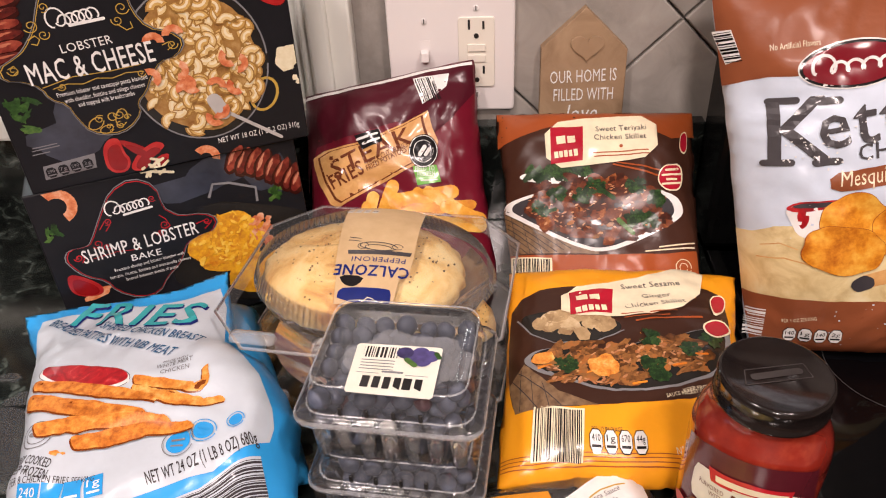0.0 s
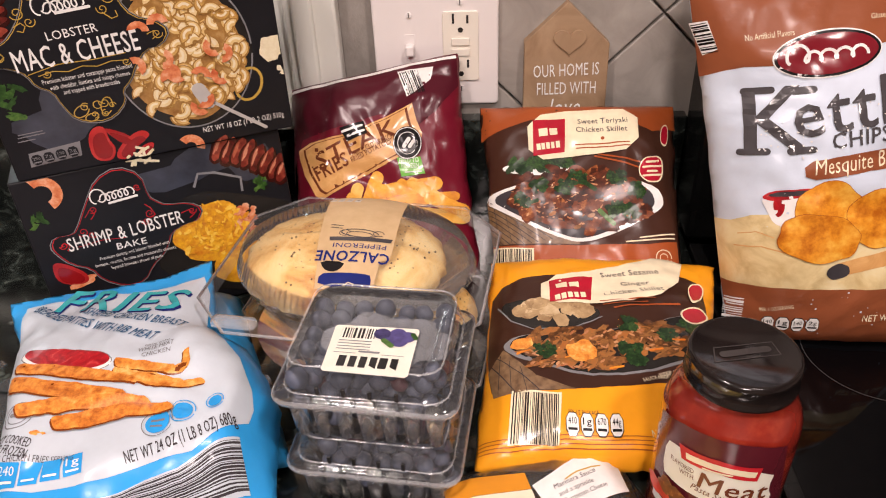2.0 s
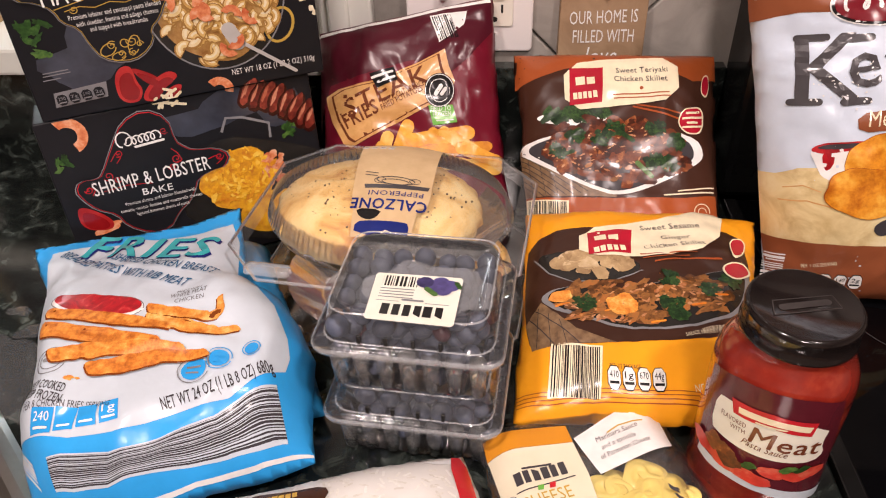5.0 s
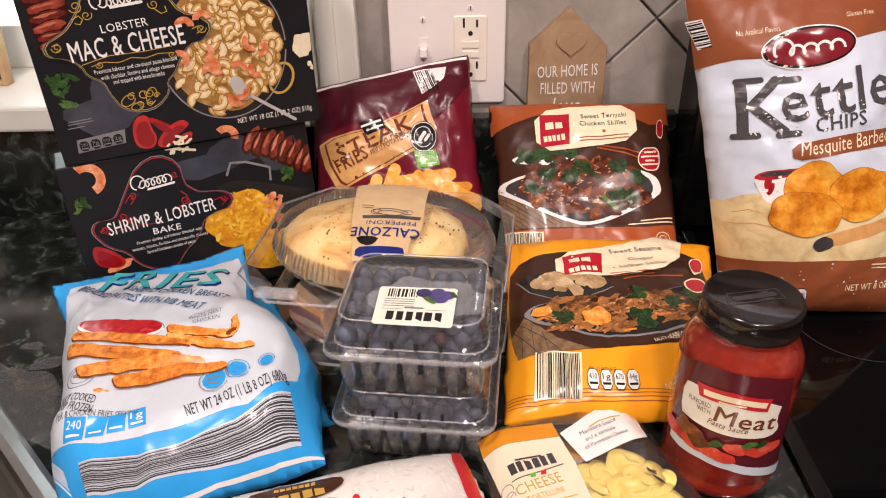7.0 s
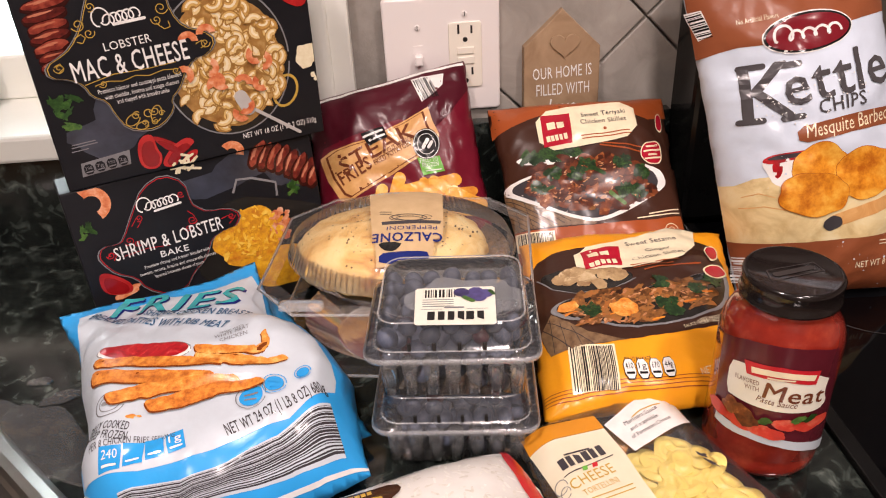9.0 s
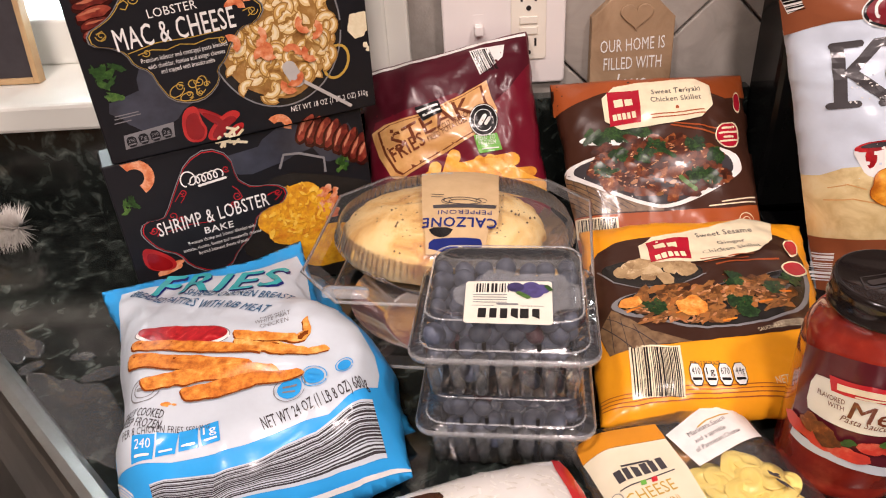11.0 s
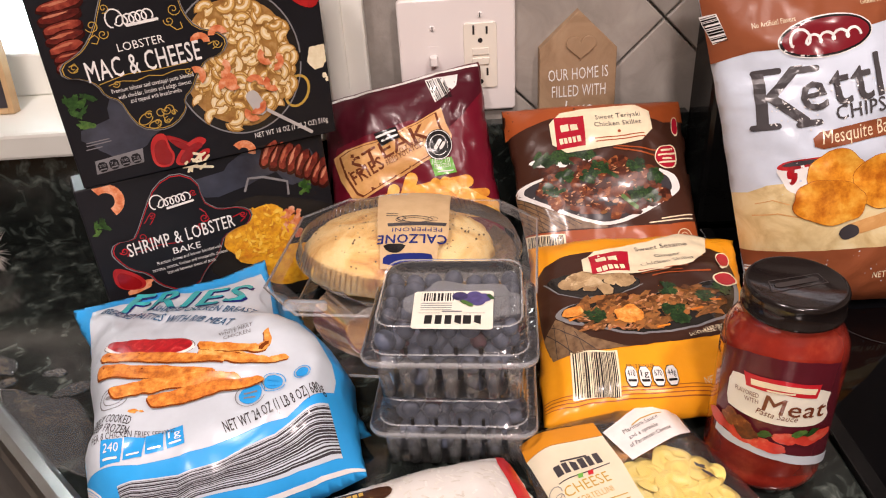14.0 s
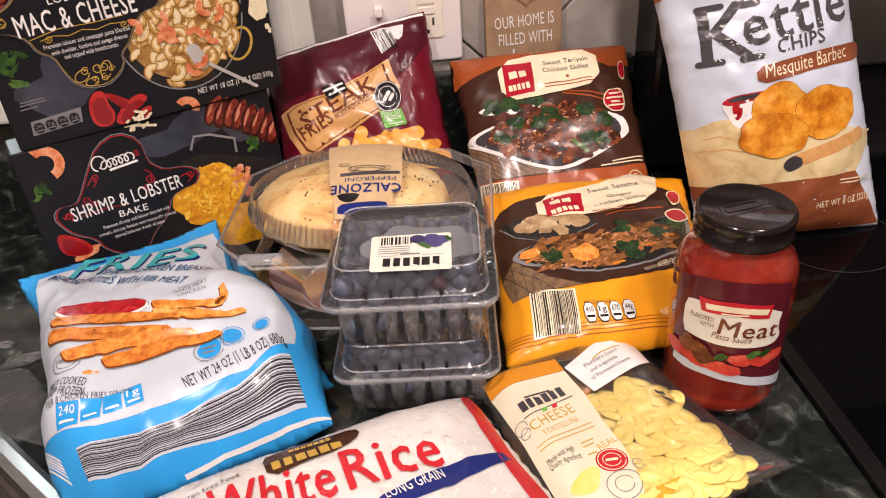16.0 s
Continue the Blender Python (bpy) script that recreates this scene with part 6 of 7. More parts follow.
s.flat("orange_band", [[(-.0798, .0712), (-.0275, .0774), (-.0237, .0648), (-.0765, .0558)]], film("amber_band", (0.66, 0.26, 0.02)), t, 0.0013)
s.flat("info_label", [[(-.0231, .0670), (.0301, .1105), (.0385, .0681), (-.0088, .0415)]], I_WHITE, t, 0.0016)
HAND = I_CHAR
s.text("Marinara Sauce", (-.0090, .0640), (.0186, .0800), .0036, HAND, t, 0.0020, shear=.3)
s.text("and a sprinkle", (-.0060, .0590), (.0166, .0715), .0034, HAND, t, 0.0020, shear=.3)
s.text("of Parmesan Cheese", (-.0070, .0520), (.0250, .0690), .0034, HAND, t, 0.0020, shear=.3)
s.flat("info_heading", [ribbon([(-.0020, .0720), (.0060, .0790), (.0150, .0830), (.0220, .0850)], .0010)], I_GOLD, t, 0.0020)
s.flat("brand_mark", blocks((-.0592, .0322), (-.0270, .0420), .0090, 6, 6), I_CHAR, t, 0.0014)
s.flat("brand_line", [ribbon([(-.0591, .0277), (-.0420, .0336), (-.0240, .0404)], .0008), ribbon([(-.0560, .0440), (-.0380, .0480)], .0014)], I_CHAR, t, 0.0014)
s.flat("flag", [[(-.0465, .0325), (-.0430, .0334), (-.0432, .0298), (-.0466, .0290)]], I_GREEN, t, 0.0018)
s.flat("flag", [[(-.0395, .0345), (-.0360, .0356), (-.0362, .0320), (-.0396, .0310)]], I_RED, t, 0.0018)
s.text("CHEESE", (-.0552, .0155), (-.0255, .0263), .0082, I_GOLD, t, 0.0014)
s.text("TORTELLINI", (-.0494, .0094), (-.0256, .0179), .0046, I_GOLD, t, 0.0014)
s.flat("fine_print", [capsule((-.0553, .0038), (-.0183, .0153), .0008), capsule((-.0543, .0005), (-.0175, .0118), .0008), capsule((-.0290, -.0010), (-.0210, .0020), .0010), capsule((-.0285, -.0040), (-.0215, -.0015), .0010), capsule((-.0270, -.0100), (-.0215, -.0085), .0010)], I_GOLD, t, 0.0014)
s.text("REAL", (-.0187, -.0078), (-.0062, -.0017), .0050, I_GOLD, t, 0.0014)
s.text("Made with High", (-.0518, -.0114), (-.0341, -.0054), .0042, HAND, t, 0.0014, shear=.3)
s.text("Quality Ingredients", (-.0511, -.0154), (-.0309, -.0116), .0040, HAND, t, 0.0014, shear=.3)
x, y = (-.0143, -.0160)
s.flat("red_seal", [oval(x, y, .0098, .0090, 28)], I_RED, t, 0.0014)
s.flat("seal_print", [ribbon(oval(x, y, .0085, .0078, 28), .0006), ribbon(oval(x, y, .0055, .0050, 20), .0005), capsule((x - .003, y), (x + .003, y), .002)], I_CREAM, t, 0.0017)
s.flat("cut_pasta_print", [soft([(-.0480, -.0360), (-.0330, -.0200), (-.0240, -.0180), (-.0230, -.0240), (-.0300, -.0400)])], PASTA, t, 0.0014)
s.flat("garlic_drawing", [ribbon(oval(-.0120, -.0340, .011, .009, 18, 20), .0006), ribbon(oval(-.0118, -.0340, .006, .005, 14, 20), .0005), ribbon(oval(.0000, -.0216, .003, .004, 12, 20), .0005), ribbon(oval(-.0620, .0220, .004, .005, 12), .0005), ribbon(oval(-.0600, .0170, .003, .004, 12), .0005)], I_GREY, t, 0.0016)
s.flat("lower_orange", [[(.0040, -.0380), (.0221, -.0322), (.0240, -.0370), (.0060, -.0440)]], film("amber_print", (0.75, 0.33, 0.02)), t, 0.0016)
s.text("COOK THOROUGHLY", (.0442, -.0286), (.0720, -.0180), .0034, I_CHAR, t, 0.0016)
s.flat("film_print", [capsule((.0600, -.0300), (.0830, -.0220), .0016), capsule((.0640, -.0340), (.0860, -.0260), .0012), lumpy(.0330, .0330, .004, .0014, -40, .4, seed=2), lumpy(.0360, .0260, .005, .0012, -50, .4, seed=3)], I_CHAR, t, 0.0016)
# a second chicken bag underneath
s2, t2 = bag("ff2", "frozen_chicken_bag", "blue frozen chicken bag lying beneath another", (-.150, .285, .012), 0, 88, [(-.10, .135), (-.018, .155), (.066, -.02), (-.07, -.06)], .026, (4, .5, 6, .45), 0, (0.02, 0.20, 0.42), back=.009, seed=9, crease=0.0018)

# ---- clear plastic packs ----
CLEAR = clear("clear_plastic", 0.985, 0.10, 1.5, 0.03)
# Rims carry extra white haze in place of bright edge highlights.
CLEAR_RIM = clear("clear_plastic_rim", 0.97, 0.16, 2.2, 0.26)


def ring(w, d, r, z, n=6, ribs=0, depth=0.0):
    pts = rounded(w, d, r, n)
    return [(x, y, z) for x, y in pts]


def long_ring(w, d, r, z, per=18, depth=0.0, ribs=6):
    """A rounded rectangle with many points, its sides fluted by `depth`."""
    base = rounded(w, d, r, 4)
    pts = []
    for (ax, ay), (bx, by) in zip(base, base[1:] + base[:1]):
        L = math.hypot(bx - ax, by - ay)
        n = per * 2 if L > 0.03 else 1
        for i in range(n):
            t = i / n
            x, y = ax + (bx - ax) * t, ay + (by - ay) * t
            if n > 1:
                k = depth * max(0.0, math.sin(t * ribs * 2 * math.pi - math.pi / 2) + 0.4)
                l = math.hypot(bx - ax, by - ay)
                x, y = x - k * (by - ay) / l, y + k * (bx - ax) / l
            pts.append((x, y, z))
    return pts


BERRY = mottled("blueberry_skin", [(0.3, (0.025, 0.03, 0.055)), (0.5, (0.08, 0.095, 0.14)), (0.7, (0.21, 0.24, 0.31))], 130, 0.5, 4, 0.2, 400)
BERRY_RED = mottled("unripe_berry_skin", [(0.3, (0.05, 0.012, 0.02)), (0.7, (0.13, 0.045, 0.06))], 130, 0.45, 4)


def berry_mesh():
    bm = bmesh.new()
    bmesh.ops.create_uvsphere(bm, u_segments=16, v_segments=10, radius=1)
    for v in bm.verts:
        r = v.co.xy.length
        if v.co.z > 0.8:
            v.co.z -= 0.22 * (1 - r / 0.6) if r < 0.5 else -0.03
        v.co.z *= 0.86
    me = bpy.data.meshes.new("blueberry")
    for f in bm.faces:
        f.smooth = True
    bm.to_mesh(me)
    bm.free()
    me.materials.append(BERRY)
    return me


BERRY_ME = berry_mesh()
BERRY_ME2 = BERRY_ME.copy()
BERRY_ME2.materials[0] = BERRY_RED


POCKET = clear("pocket_plastic", 0.985, 0.12, 1.2, 0.09)


def berry_pack(z, seed, base_rim, top):
    rnd = random.Random(seed)
    t = thing("blueberry_box", pose(-.0205, .2820, z, 0, 0, -6) @ Matrix.Diagonal((1, .925, 1, 1)), "clear vented plastic box full of blueberries", "fruit box", "stacked blueberry boxes")
    h = top
    rim = base_rim
    bm = loft([long_ring(.092, .084, .014, .0006, depth=.0), long_ring(.092, .084, .014, .003, depth=.0030), long_ring(.094, .086, .014, .008, depth=.0042), long_ring(.099, .091, .013, rim - .008, depth=.0042), long_ring(.100, .092, .013, rim - .005, depth=.0020), long_ring(.102, .094, .012, rim - .003), long_ring(.113, .104, .012, rim - .002), long_ring(.114, .105, .012, rim - .0008)], True, False)
    part("base", bm, CLEAR, t, "fluted clear base", smooth=True)
    bm = loft([long_ring(.114, .105, .012, rim), long_ring(.1145, .1055, .012, rim + .0018), long_ring(.108, .099, .012, rim + .0030), long_ring(.103, .094, .014, rim + .0034), long_ring(.097, .088, .015, h - .005), long_ring(.093, .084, .015, h - .001), long_ring(.089, .080, .015, h), long_ring(.085, .076, .014, h - .0002), long_ring(.083, .074, .014, h - .0016), long_ring(.074, .062, .010, h - .0018)], False, True)
    part("lid", bm, CLEAR, t, "clear hinged lid with moulded rim", smooth=True)
    bm = loft([long_ring(.1142, .1052, .012, rim - .0022), long_ring(.1156, .1066, .0125, rim - .0004), long_ring(.1156, .1066, .0125, rim + .0012), long_ring(.1128, .1038, .012, rim + .0020)], False, False)
    part("rim", bm, CLEAR_RIM, t, smooth=True)
    for k in range(7):
        x = -.042 + .014 * k
        for y0, tilt in ((-.0425, 1), (.0425, -1)):
            bm = bmesh.new()
            bmesh.ops.create_cone(bm, cap_ends=True, segments=16, radius1=.0046, radius2=.0054, depth=rim - .008)
            bmesh.ops.rotate(bm, verts=bm.verts[:], matrix=Matrix.Rotation(.09 * tilt, 3, "X"))
            bmesh.ops.translate(bm, verts=bm.verts[:], vec=(x, y0, rim / 2))
            part("pocket", bm, POCKET, t, smooth=True)
    # Whitened rings draw the bright highlight lines along the lid's edges.
    for off, zz in ((-.0125, rim + .0042), (-.0205, h - .0006)):
        bm = loft([long_ring(.1145 + off - .0012, .1055 + off - .0012, .012, zz), long_ring(.1145 + off, .1055 + off, .0125, zz + .0010), long_ring(.1145 + off + .0012, .1055 + off + .0012, .013, zz)], False, False)
        part("moulded_ridge", bm, CLEAR_RIM, t, smooth=True)
    # Vent holes drawn as near-black bars, their inner shade as colour.
    for k in range(4):
        x = -.027 + .016 * k
        part("vent_slot", boxed(x - .0012, x + .0012, -.0478, -.0462, rim + .0055, rim + .0115, bevel=.0005), DARK, t)
    placed = []
    for layer in range(6):
        zz = .0085 + layer * .0098
        if zz > h - .009:
            break
        lim = .039 + .0035 * min(1, zz / rim)
        for gx in range(7):
            for gy in range(6):
                x = -lim + (gx + .5 * (layer % 2)) * .0138 + rnd.uniform(-.0015, .0015)
                y = -lim * .92 + gy * .0142 + rnd.uniform(-.0015, .0015)
                if abs(x) < lim and abs(y) < lim * .92 and (abs(x) > .022 or abs(y) > .018 or zz > h - .022):
                    placed.append((x, y, zz + rnd.uniform(-.0015, .0015)))
    for x, y, zz in placed:
        r = rnd.uniform(.0062, .0078)
        ob = new("blueberry", BERRY_ME2 if rnd.random() < .06 else BERRY_ME)
        ob.parent = t
        ob.matrix_basis = Matrix.LocRotScale((x, y, min(zz, h - .0035 - r)), Euler([rnd.uniform(-3, 3) for k in range(3)]), (r, r, r))
    return t


berry_pack(.0005, 31, .036, .0600)
tb = berry_pack(.0612, 32, .0365, .0612)
sb = Sheet((-.0205, .286, .12265), -6, 90)
lab = [(-0.0237, -0.0063), (0.0290, -0.0051), (0.0290, -0.0476), (-0.0224, -0.0470)]
tl_ = thing("price_label", sb.m, "cream paper label lying on the berry box lid", "label")


def on_label(a, b):
    """A point of the berry label: a across from the reader's left, b up, as seen from the far side."""
    p0, p1, p2, p3 = [Vector(p) for p in lab]
    top, bottom = p0 + (p1 - p0) * (1 - a), p3 + (p2 - p3) * (1 - a)
    return tuple(top + (bottom - top) * b)


sb.flat("paper", [[on_label(.03, 0), on_label(.97, 0), on_label(1, .04), on_label(1, .96), on_label(.97, 1), on_label(.03, 1), on_label(0, .96), on_label(0, .04)]], LABEL, tl_, 0.0004)
sb.flat("brand_mark", blocks(on_label(.14, .66), on_label(.86, .66), .0105, 6, 7), I_BLACK, tl_, 0.0007, "plain dark brand bar")
sb.flat("brand_bar", [capsule(on_label(.4, .56), on_label(.62, .56), .0016), ribbon([on_label(.1, .6), on_label(.36, .6)], .0004), ribbon([on_label(.66, .6), on_label(.92, .6)], .0004)], I_GREY, tl_, 0.0007)
sb.flat("barcode", bars(on_label(.50, .06), on_label(.90, .06), on_label(.50, .28), 16, 14), I_BLACK, tl_, 0.0007)
sb.flat("fine_print", [capsule(on_label(.52, .34 + .06 * k), on_label(.9, .34 + .06 * k), .0007) for k in range(4)], I_GREY, tl_, 0.0007)
PURPLE = islands("berry_print", [(0.1, (0.02, 0.015, 0.06)), (0.9, (0.10, 0.08, 0.25))])
sb.flat("berry_print", [oval(*on_label(x, y), .0052, .0048, 18) for x, y in ((.12, .2), (.24, .14), (.33, .24), (.2, .3), (.42, .16))], PURPLE, tl_, 0.0008, rise=.00004)
sb.flat("leaf_print", [capsule(on_label(.28, .4), on_label(.38, .3), .0035), capsule(on_label(.06, .14), on_label(.02, .22), .003)], LEAF, tl_, 0.0010)


pad = bmesh.new()
pad.faces.new([pad.verts.new((x, y, .0590)) for x, y in lumpy(.010, -.010, .036, .026, 0, .22, 48, seed=2.4, freq=1.8)])
part("misted_patch", pad, clear("misted_plastic", 0.97, 0.3, 1.0, 0.22), tb, "misted patch inside the lid")


# ---- calzones in clear packs ----
def dome(r):
    """Height of the lid over its flange: a steep fluted wall, then a low vault."""
    return .017 * max(0.0, 1 - r) / .07 if r > .93 else .017 + .019 * (1 - (r / .93) ** 2.2) ** .8


class Dome(Sheet):
    def h(self, u, v):
        return dome(math.hypot(u / .094, v / .071))

    def bend(self, bm, lift):
        for v in bm.verts:
            v.co.y += .0085
        super().bend(bm, lift)


CRUST = mottled("baked_crust", [(0.33, (0.52, 0.22, 0.05)), (0.44, (0.74, 0.46, 0.14)), (0.56, (0.85, 0.62, 0.26)), (0.7, (0.87, 0.69, 0.34))], 34, 0.6, 8, 0.5, 220, distort=0.6)
HERB = ink("herb_flecks", (0.12, 0.07, 0.02), 0.6)


def oct_ring(a, b, c, z):
    return [(a, -b + c, z), (a, b - c, z), (a - c, b, z), (-a + c, b, z), (-a, b - c, z), (-a, -b + c, z), (-a + c, -b, z), (a - c, -b, z)]


def fluted(a, b, z, depth, n=288, ribs=36):
    return [((a * (1 + depth * math.cos(ribs * q))) * math.cos(q), (b * (1 + depth * math.cos(ribs * q))) * math.sin(q), z) for q in (2 * math.pi * i / n for i in range(n))]


def calzone_pack(m, label, seed, tall, at, kx, ky):
    t = thing("calzone_pack", m, label, "food pack", "stacked calzone packs")
    rnd = random.Random(seed)
    bm = bmesh.new()
    bmesh.ops.create_uvsphere(bm, u_segments=64, v_segments=32, radius=1)
    for v in bm.verts:
        q = math.atan2(v.co.y, v.co.x)
        r = v.co.xy.length
        up = max(0.0, v.co.z)
        lump = 1 + .05 * noise.noise(Vector((v.co.x * 2, v.co.y * 2, seed)))
        crimp = 1 + .022 * math.cos(26 * q) * (r ** 6)
        v.co = Vector((at[0] + v.co.x * kx * crimp * lump, at[1] + v.co.y * ky * crimp * lump, (v.co.z if v.co.z < 0 else v.co.z ** .8) * (.031 if v.co.z > 0 else .014) * lump - (.004 * up if v.co.y > 0 else 0)))
    part("calzone", bm, CRUST, t, "golden baked calzone crust with dark herb flecks", smooth=True)
    flecks = bmesh.new()
    for i in range(170):
        x, y = within(rnd, 0, 0, kx * .94, ky * .94)
        k = math.sqrt(max(0, 1 - (x / kx) ** 2 - (y / ky) ** 2))
        z = k ** .8 * .031 - (.004 * k if y > 0 else 0) + .0002
        x, y = x + at[0], y + at[1]
        bmesh.ops.create_icosphere(flecks, subdivisions=1, radius=rnd.uniform(.0004, .0010), matrix=Matrix.Translation((x, y, z)))
    tagged(part("herb_flecks", flecks, HERB, t), kind="stuff")
    bm = loft([fluted(.060, .050, -.024, 0), fluted(.064, .054, -.0225, 0), fluted(.086, .072, -.004, .002), fluted(.089, .075, -.001, .002)], True, False)
    part("tray", bm, POCKET, t, "clear fluted tray", smooth=True)
    bm = loft([oct_ring(.105, .092, .035, -.0012), oct_ring(.107, .094, .036, .0), oct_ring(.105, .092, .035, .0012)], False, False)
    inner = loft([oct_ring(.105, .092, .035, .0), oct_ring(.094, .081, .031, .0004)], False, False)
    part("flange", inner, CLEAR, t, "eight-sided clear flange")
    part("flange_edge", bm, CLEAR_RIM, t, smooth=True)
    if tall:
        prof = []
        for k in (1, .99, .975, .96, .945, .93, .90, .84, .75, .63, .48, .30, .12):
            prof.append(fluted(.094 * k, .071 * k, .001 + dome(k), .011 if .93 < k < .995 else .004 if k == .93 else 0, 440, 110))
        # White haze in the wall stands in for glints on its ribs.
        part("lid_wall", loft(prof[:6], False, False), clear("clear_wall", 0.99, 0.12, 1.1, 0.08), t, "finely fluted clear wall", smooth=True)
        bm = loft(prof[5:], False, True)
        part("lid", bm, clear("clear_dome", 0.997, 0.12, 0.6, 0.045), t, "clear fluted domed lid", smooth=True)
    bm = loft([ring(.034, .011, .004, .0004), ring(.033, .010, .004, .004), ring(.026, .006, .003, .0045)], False, True)
    bmesh.ops.translate(bm, verts=bm.verts[:], vec=(-.066, -.083, 0))
    part("catch", bm, CLEAR_RIM, t, smooth=True)
    return t


calzone_pack(pose(-.052, .402, .0255, 0, 0, -9), "clear pack with a calzone beneath another pack", 41, False, (.045, .012), .046, .042)
tc = calzone_pack(pose(-.053, .402, .083, 0, 0, -8), "clear domed pack with a baked pepperoni calzone", 42, True, (-.008, -.003), .0785, .0640)
sd = Dome((-.053, .402, .083), -8, 90, [(-.1, .1), (.1, .1), (.1, -.1), (-.1, -.1)])
td = thing("calzone_label", sd.m, "brown kraft paper label over the domed lid", "label")
KRAFT2 = mottled("kraft_paper", [(0.3, (0.54, 0.37, 0.19)), (0.7, (0.64, 0.46, 0.25))], 60, 0.55, 6, 0.1, 300)
sd.flat("paper", [[(-0.0330, 0.0520), (0.0312, 0.0510), (0.0377, -0.0320), (0.0373, -0.0416), (0.0315, -0.0449), (0.0305, -0.0690), (-0.0108, -0.0705), (-0.0141, -0.0463), (-0.0166, -0.0431)]], KRAFT2, td, 0.0012)


def flipped(words, a, b, height, mat, **k):
    return sd.text(words, b, a, height, mat, td, 0.0016, **k)


flipped("CALZONE", (-0.0164, -0.0416), (0.0367, -0.0382), .0090, I_NAVY, bold=0.035)
flipped("PEPPERONI", (-0.0064, -0.0330), (0.0324, -0.0298), .0046, I_NAVY, bold=0.03)
sd.flat("blue_patch", [soft([(-0.0095, -0.0605), (0.0019, -0.0588), (0.0228, -0.0571), (0.0279, -0.0577), (0.0285, -0.0685), (-0.0091, -0.0690)], 1)], I_NAVY, td, 0.0016)
sd.flat("black_patch", [soft([(-0.0120, -0.0502), (0.0073, -0.0498), (0.0043, -0.0565), (-0.0006, -0.0588), (-0.0076, -0.0570)], 1)], I_BLACK, td, 0.0016)
sd.flat("banner", [[(-0.0115, -0.0267), (0.0354, -0.0226), (0.0348, -0.0267), (-0.0101, -0.0308)]], I_CHAR, td, 0.0016)
sd.flat("calzone_drawing", [ribbon(oval(*(0.0099, -0.0200), .014, .0045, 24), .0009), ribbon(oval(*(0.0100, -0.0215), .010, .003, 18), .0007), ribbon(oval(*(-0.0015, -0.0209), .004, .0035, 12), .0006), ribbon(oval(*(0.0238, -0.0186), .004, .003, 12), .0006)], I_CHAR, td, 0.0016)
sd.flat("fine_print", [capsule((-0.0295, 0.0440), (-0.0062, 0.0435), .001), capsule((-0.0143, -0.0118), (-0.0052, -0.0126), .0008), capsule((-0.0138, -0.0153), (-0.0048, -0.0160), .0008)], I_CHAR, td, 0.0016)
for q in [(-0.0270, 0.0330), (-0.0202, 0.0330), (-0.0134, 0.0329), (-0.0066, 0.0328)]:
    sd.flat("icon", [[(q[0] - .0024, q[1] - .004), (q[0] + .0024, q[1] - .004), (q[0] + .0024, q[1] + .004), (q[0] - .0024, q[1] + .004)]], I_WHITE, td, 0.0016)
    sd.flat("icon_text", [capsule((q[0] - .0014, q[1]), (q[0] + .0014, q[1]), .001)], I_CHAR, td, 0.0019)
sd.flat("swirl", [ribbon([(0.0086, -0.0686), (0.0127, -0.0649), (0.0169, -0.0657), (0.0149, -0.0687), (0.0198, -0.0686), (0.0239, -0.0659)], .0008)], I_CREAM, td, 0.0019)


# ---- jar of sauce ----
class Round(Sheet):
    """Print wrapped round an upright cylinder: u along the curve, v up."""

    def bend(self, bm, lift):
        for v in bm.verts:
            a, r = v.co.x / self.r, self.r + lift + v.co.z
            v.co = Vector((r * math.sin(a), -r * math.cos(a), v.co.y * .95 + .0100))

    def face_out(self, ob):
        me = ob.data
        if sum(p.normal.x * p.center.x + p.normal.y * p.center.y for p in me.polygons) < 0:
            me.flip_normals()


sj = Round((.1868, .2345, 0), 0, 0, [(-.1, .2), (.1, .2), (.1, -.1), (-.1, -.1)], step=.004)
sj.m, sj.r = Matrix.Translation((.1868, .2345, 0)), .0382
tj = thing("sauce_jar", sj.m, "glass jar of red meat pasta sauce with a black lid", "jar")
SAUCE = mottled("tomato_sauce", [(0.3, (0.17, 0.012, 0.008)), (0.55, (0.25, 0.022, 0.012)), (0.72, (0.33, 0.048, 0.022))], 55, 0.07, 6, coat=1.0)
prof = [(.001, .001), (.030, .001), (.0385, .0025), (.0425, .006), (.0437, .010), (.0437, .014), (.0428, .017), (.0440, .020), (.0440, .090), (.0430, .093), (.0440, .0955), (.0437, .100), (.0425, .106), (.0400, .111), (.0365, .1155), (.0335, .1195), (.0330, .123), (.0330, .128), (.001, .128)]
part("glass_body", turned([(r * .858, z * 1.03) for r, z in prof], 72), SAUCE, tj, "glossy glass filled with red sauce", smooth=True)
LID = mottled("lid_lacquer", [(0.3, (0.008, 0.006, 0.006)), (0.7, (0.014, 0.010, 0.009))], 40, 0.16, 4, coat=0.15, spec=0.4)
part("lid", turned([(r * .795, z * 1.03) for r, z in [(.001, .1255), (.0370, .1255), (.0380, .1262), (.0382, .1275), (.0372, .1285), (.0368, .1370), (.0376, .1385), (.0376, .1400), (.0362, .1418), (.0345, .1422), (.0335, .1412), (.001, .1408)]], 72), LID, tj, "shiny black screw lid", smooth=True)
tl2 = [(-.018, -.008), (.018, -.002), (.016, .008), (-.016, .003)]
bm = bmesh.new()
for a, b in zip(tl2, tl2[1:] + tl2[:1]):
    o = ribbon([a, b], .0007)
    bm.faces.new([bm.verts.new((x, y, 0.1454)) for x, y in o])
o = capsule((-.012, -.002), (.012, .0025), .0045)
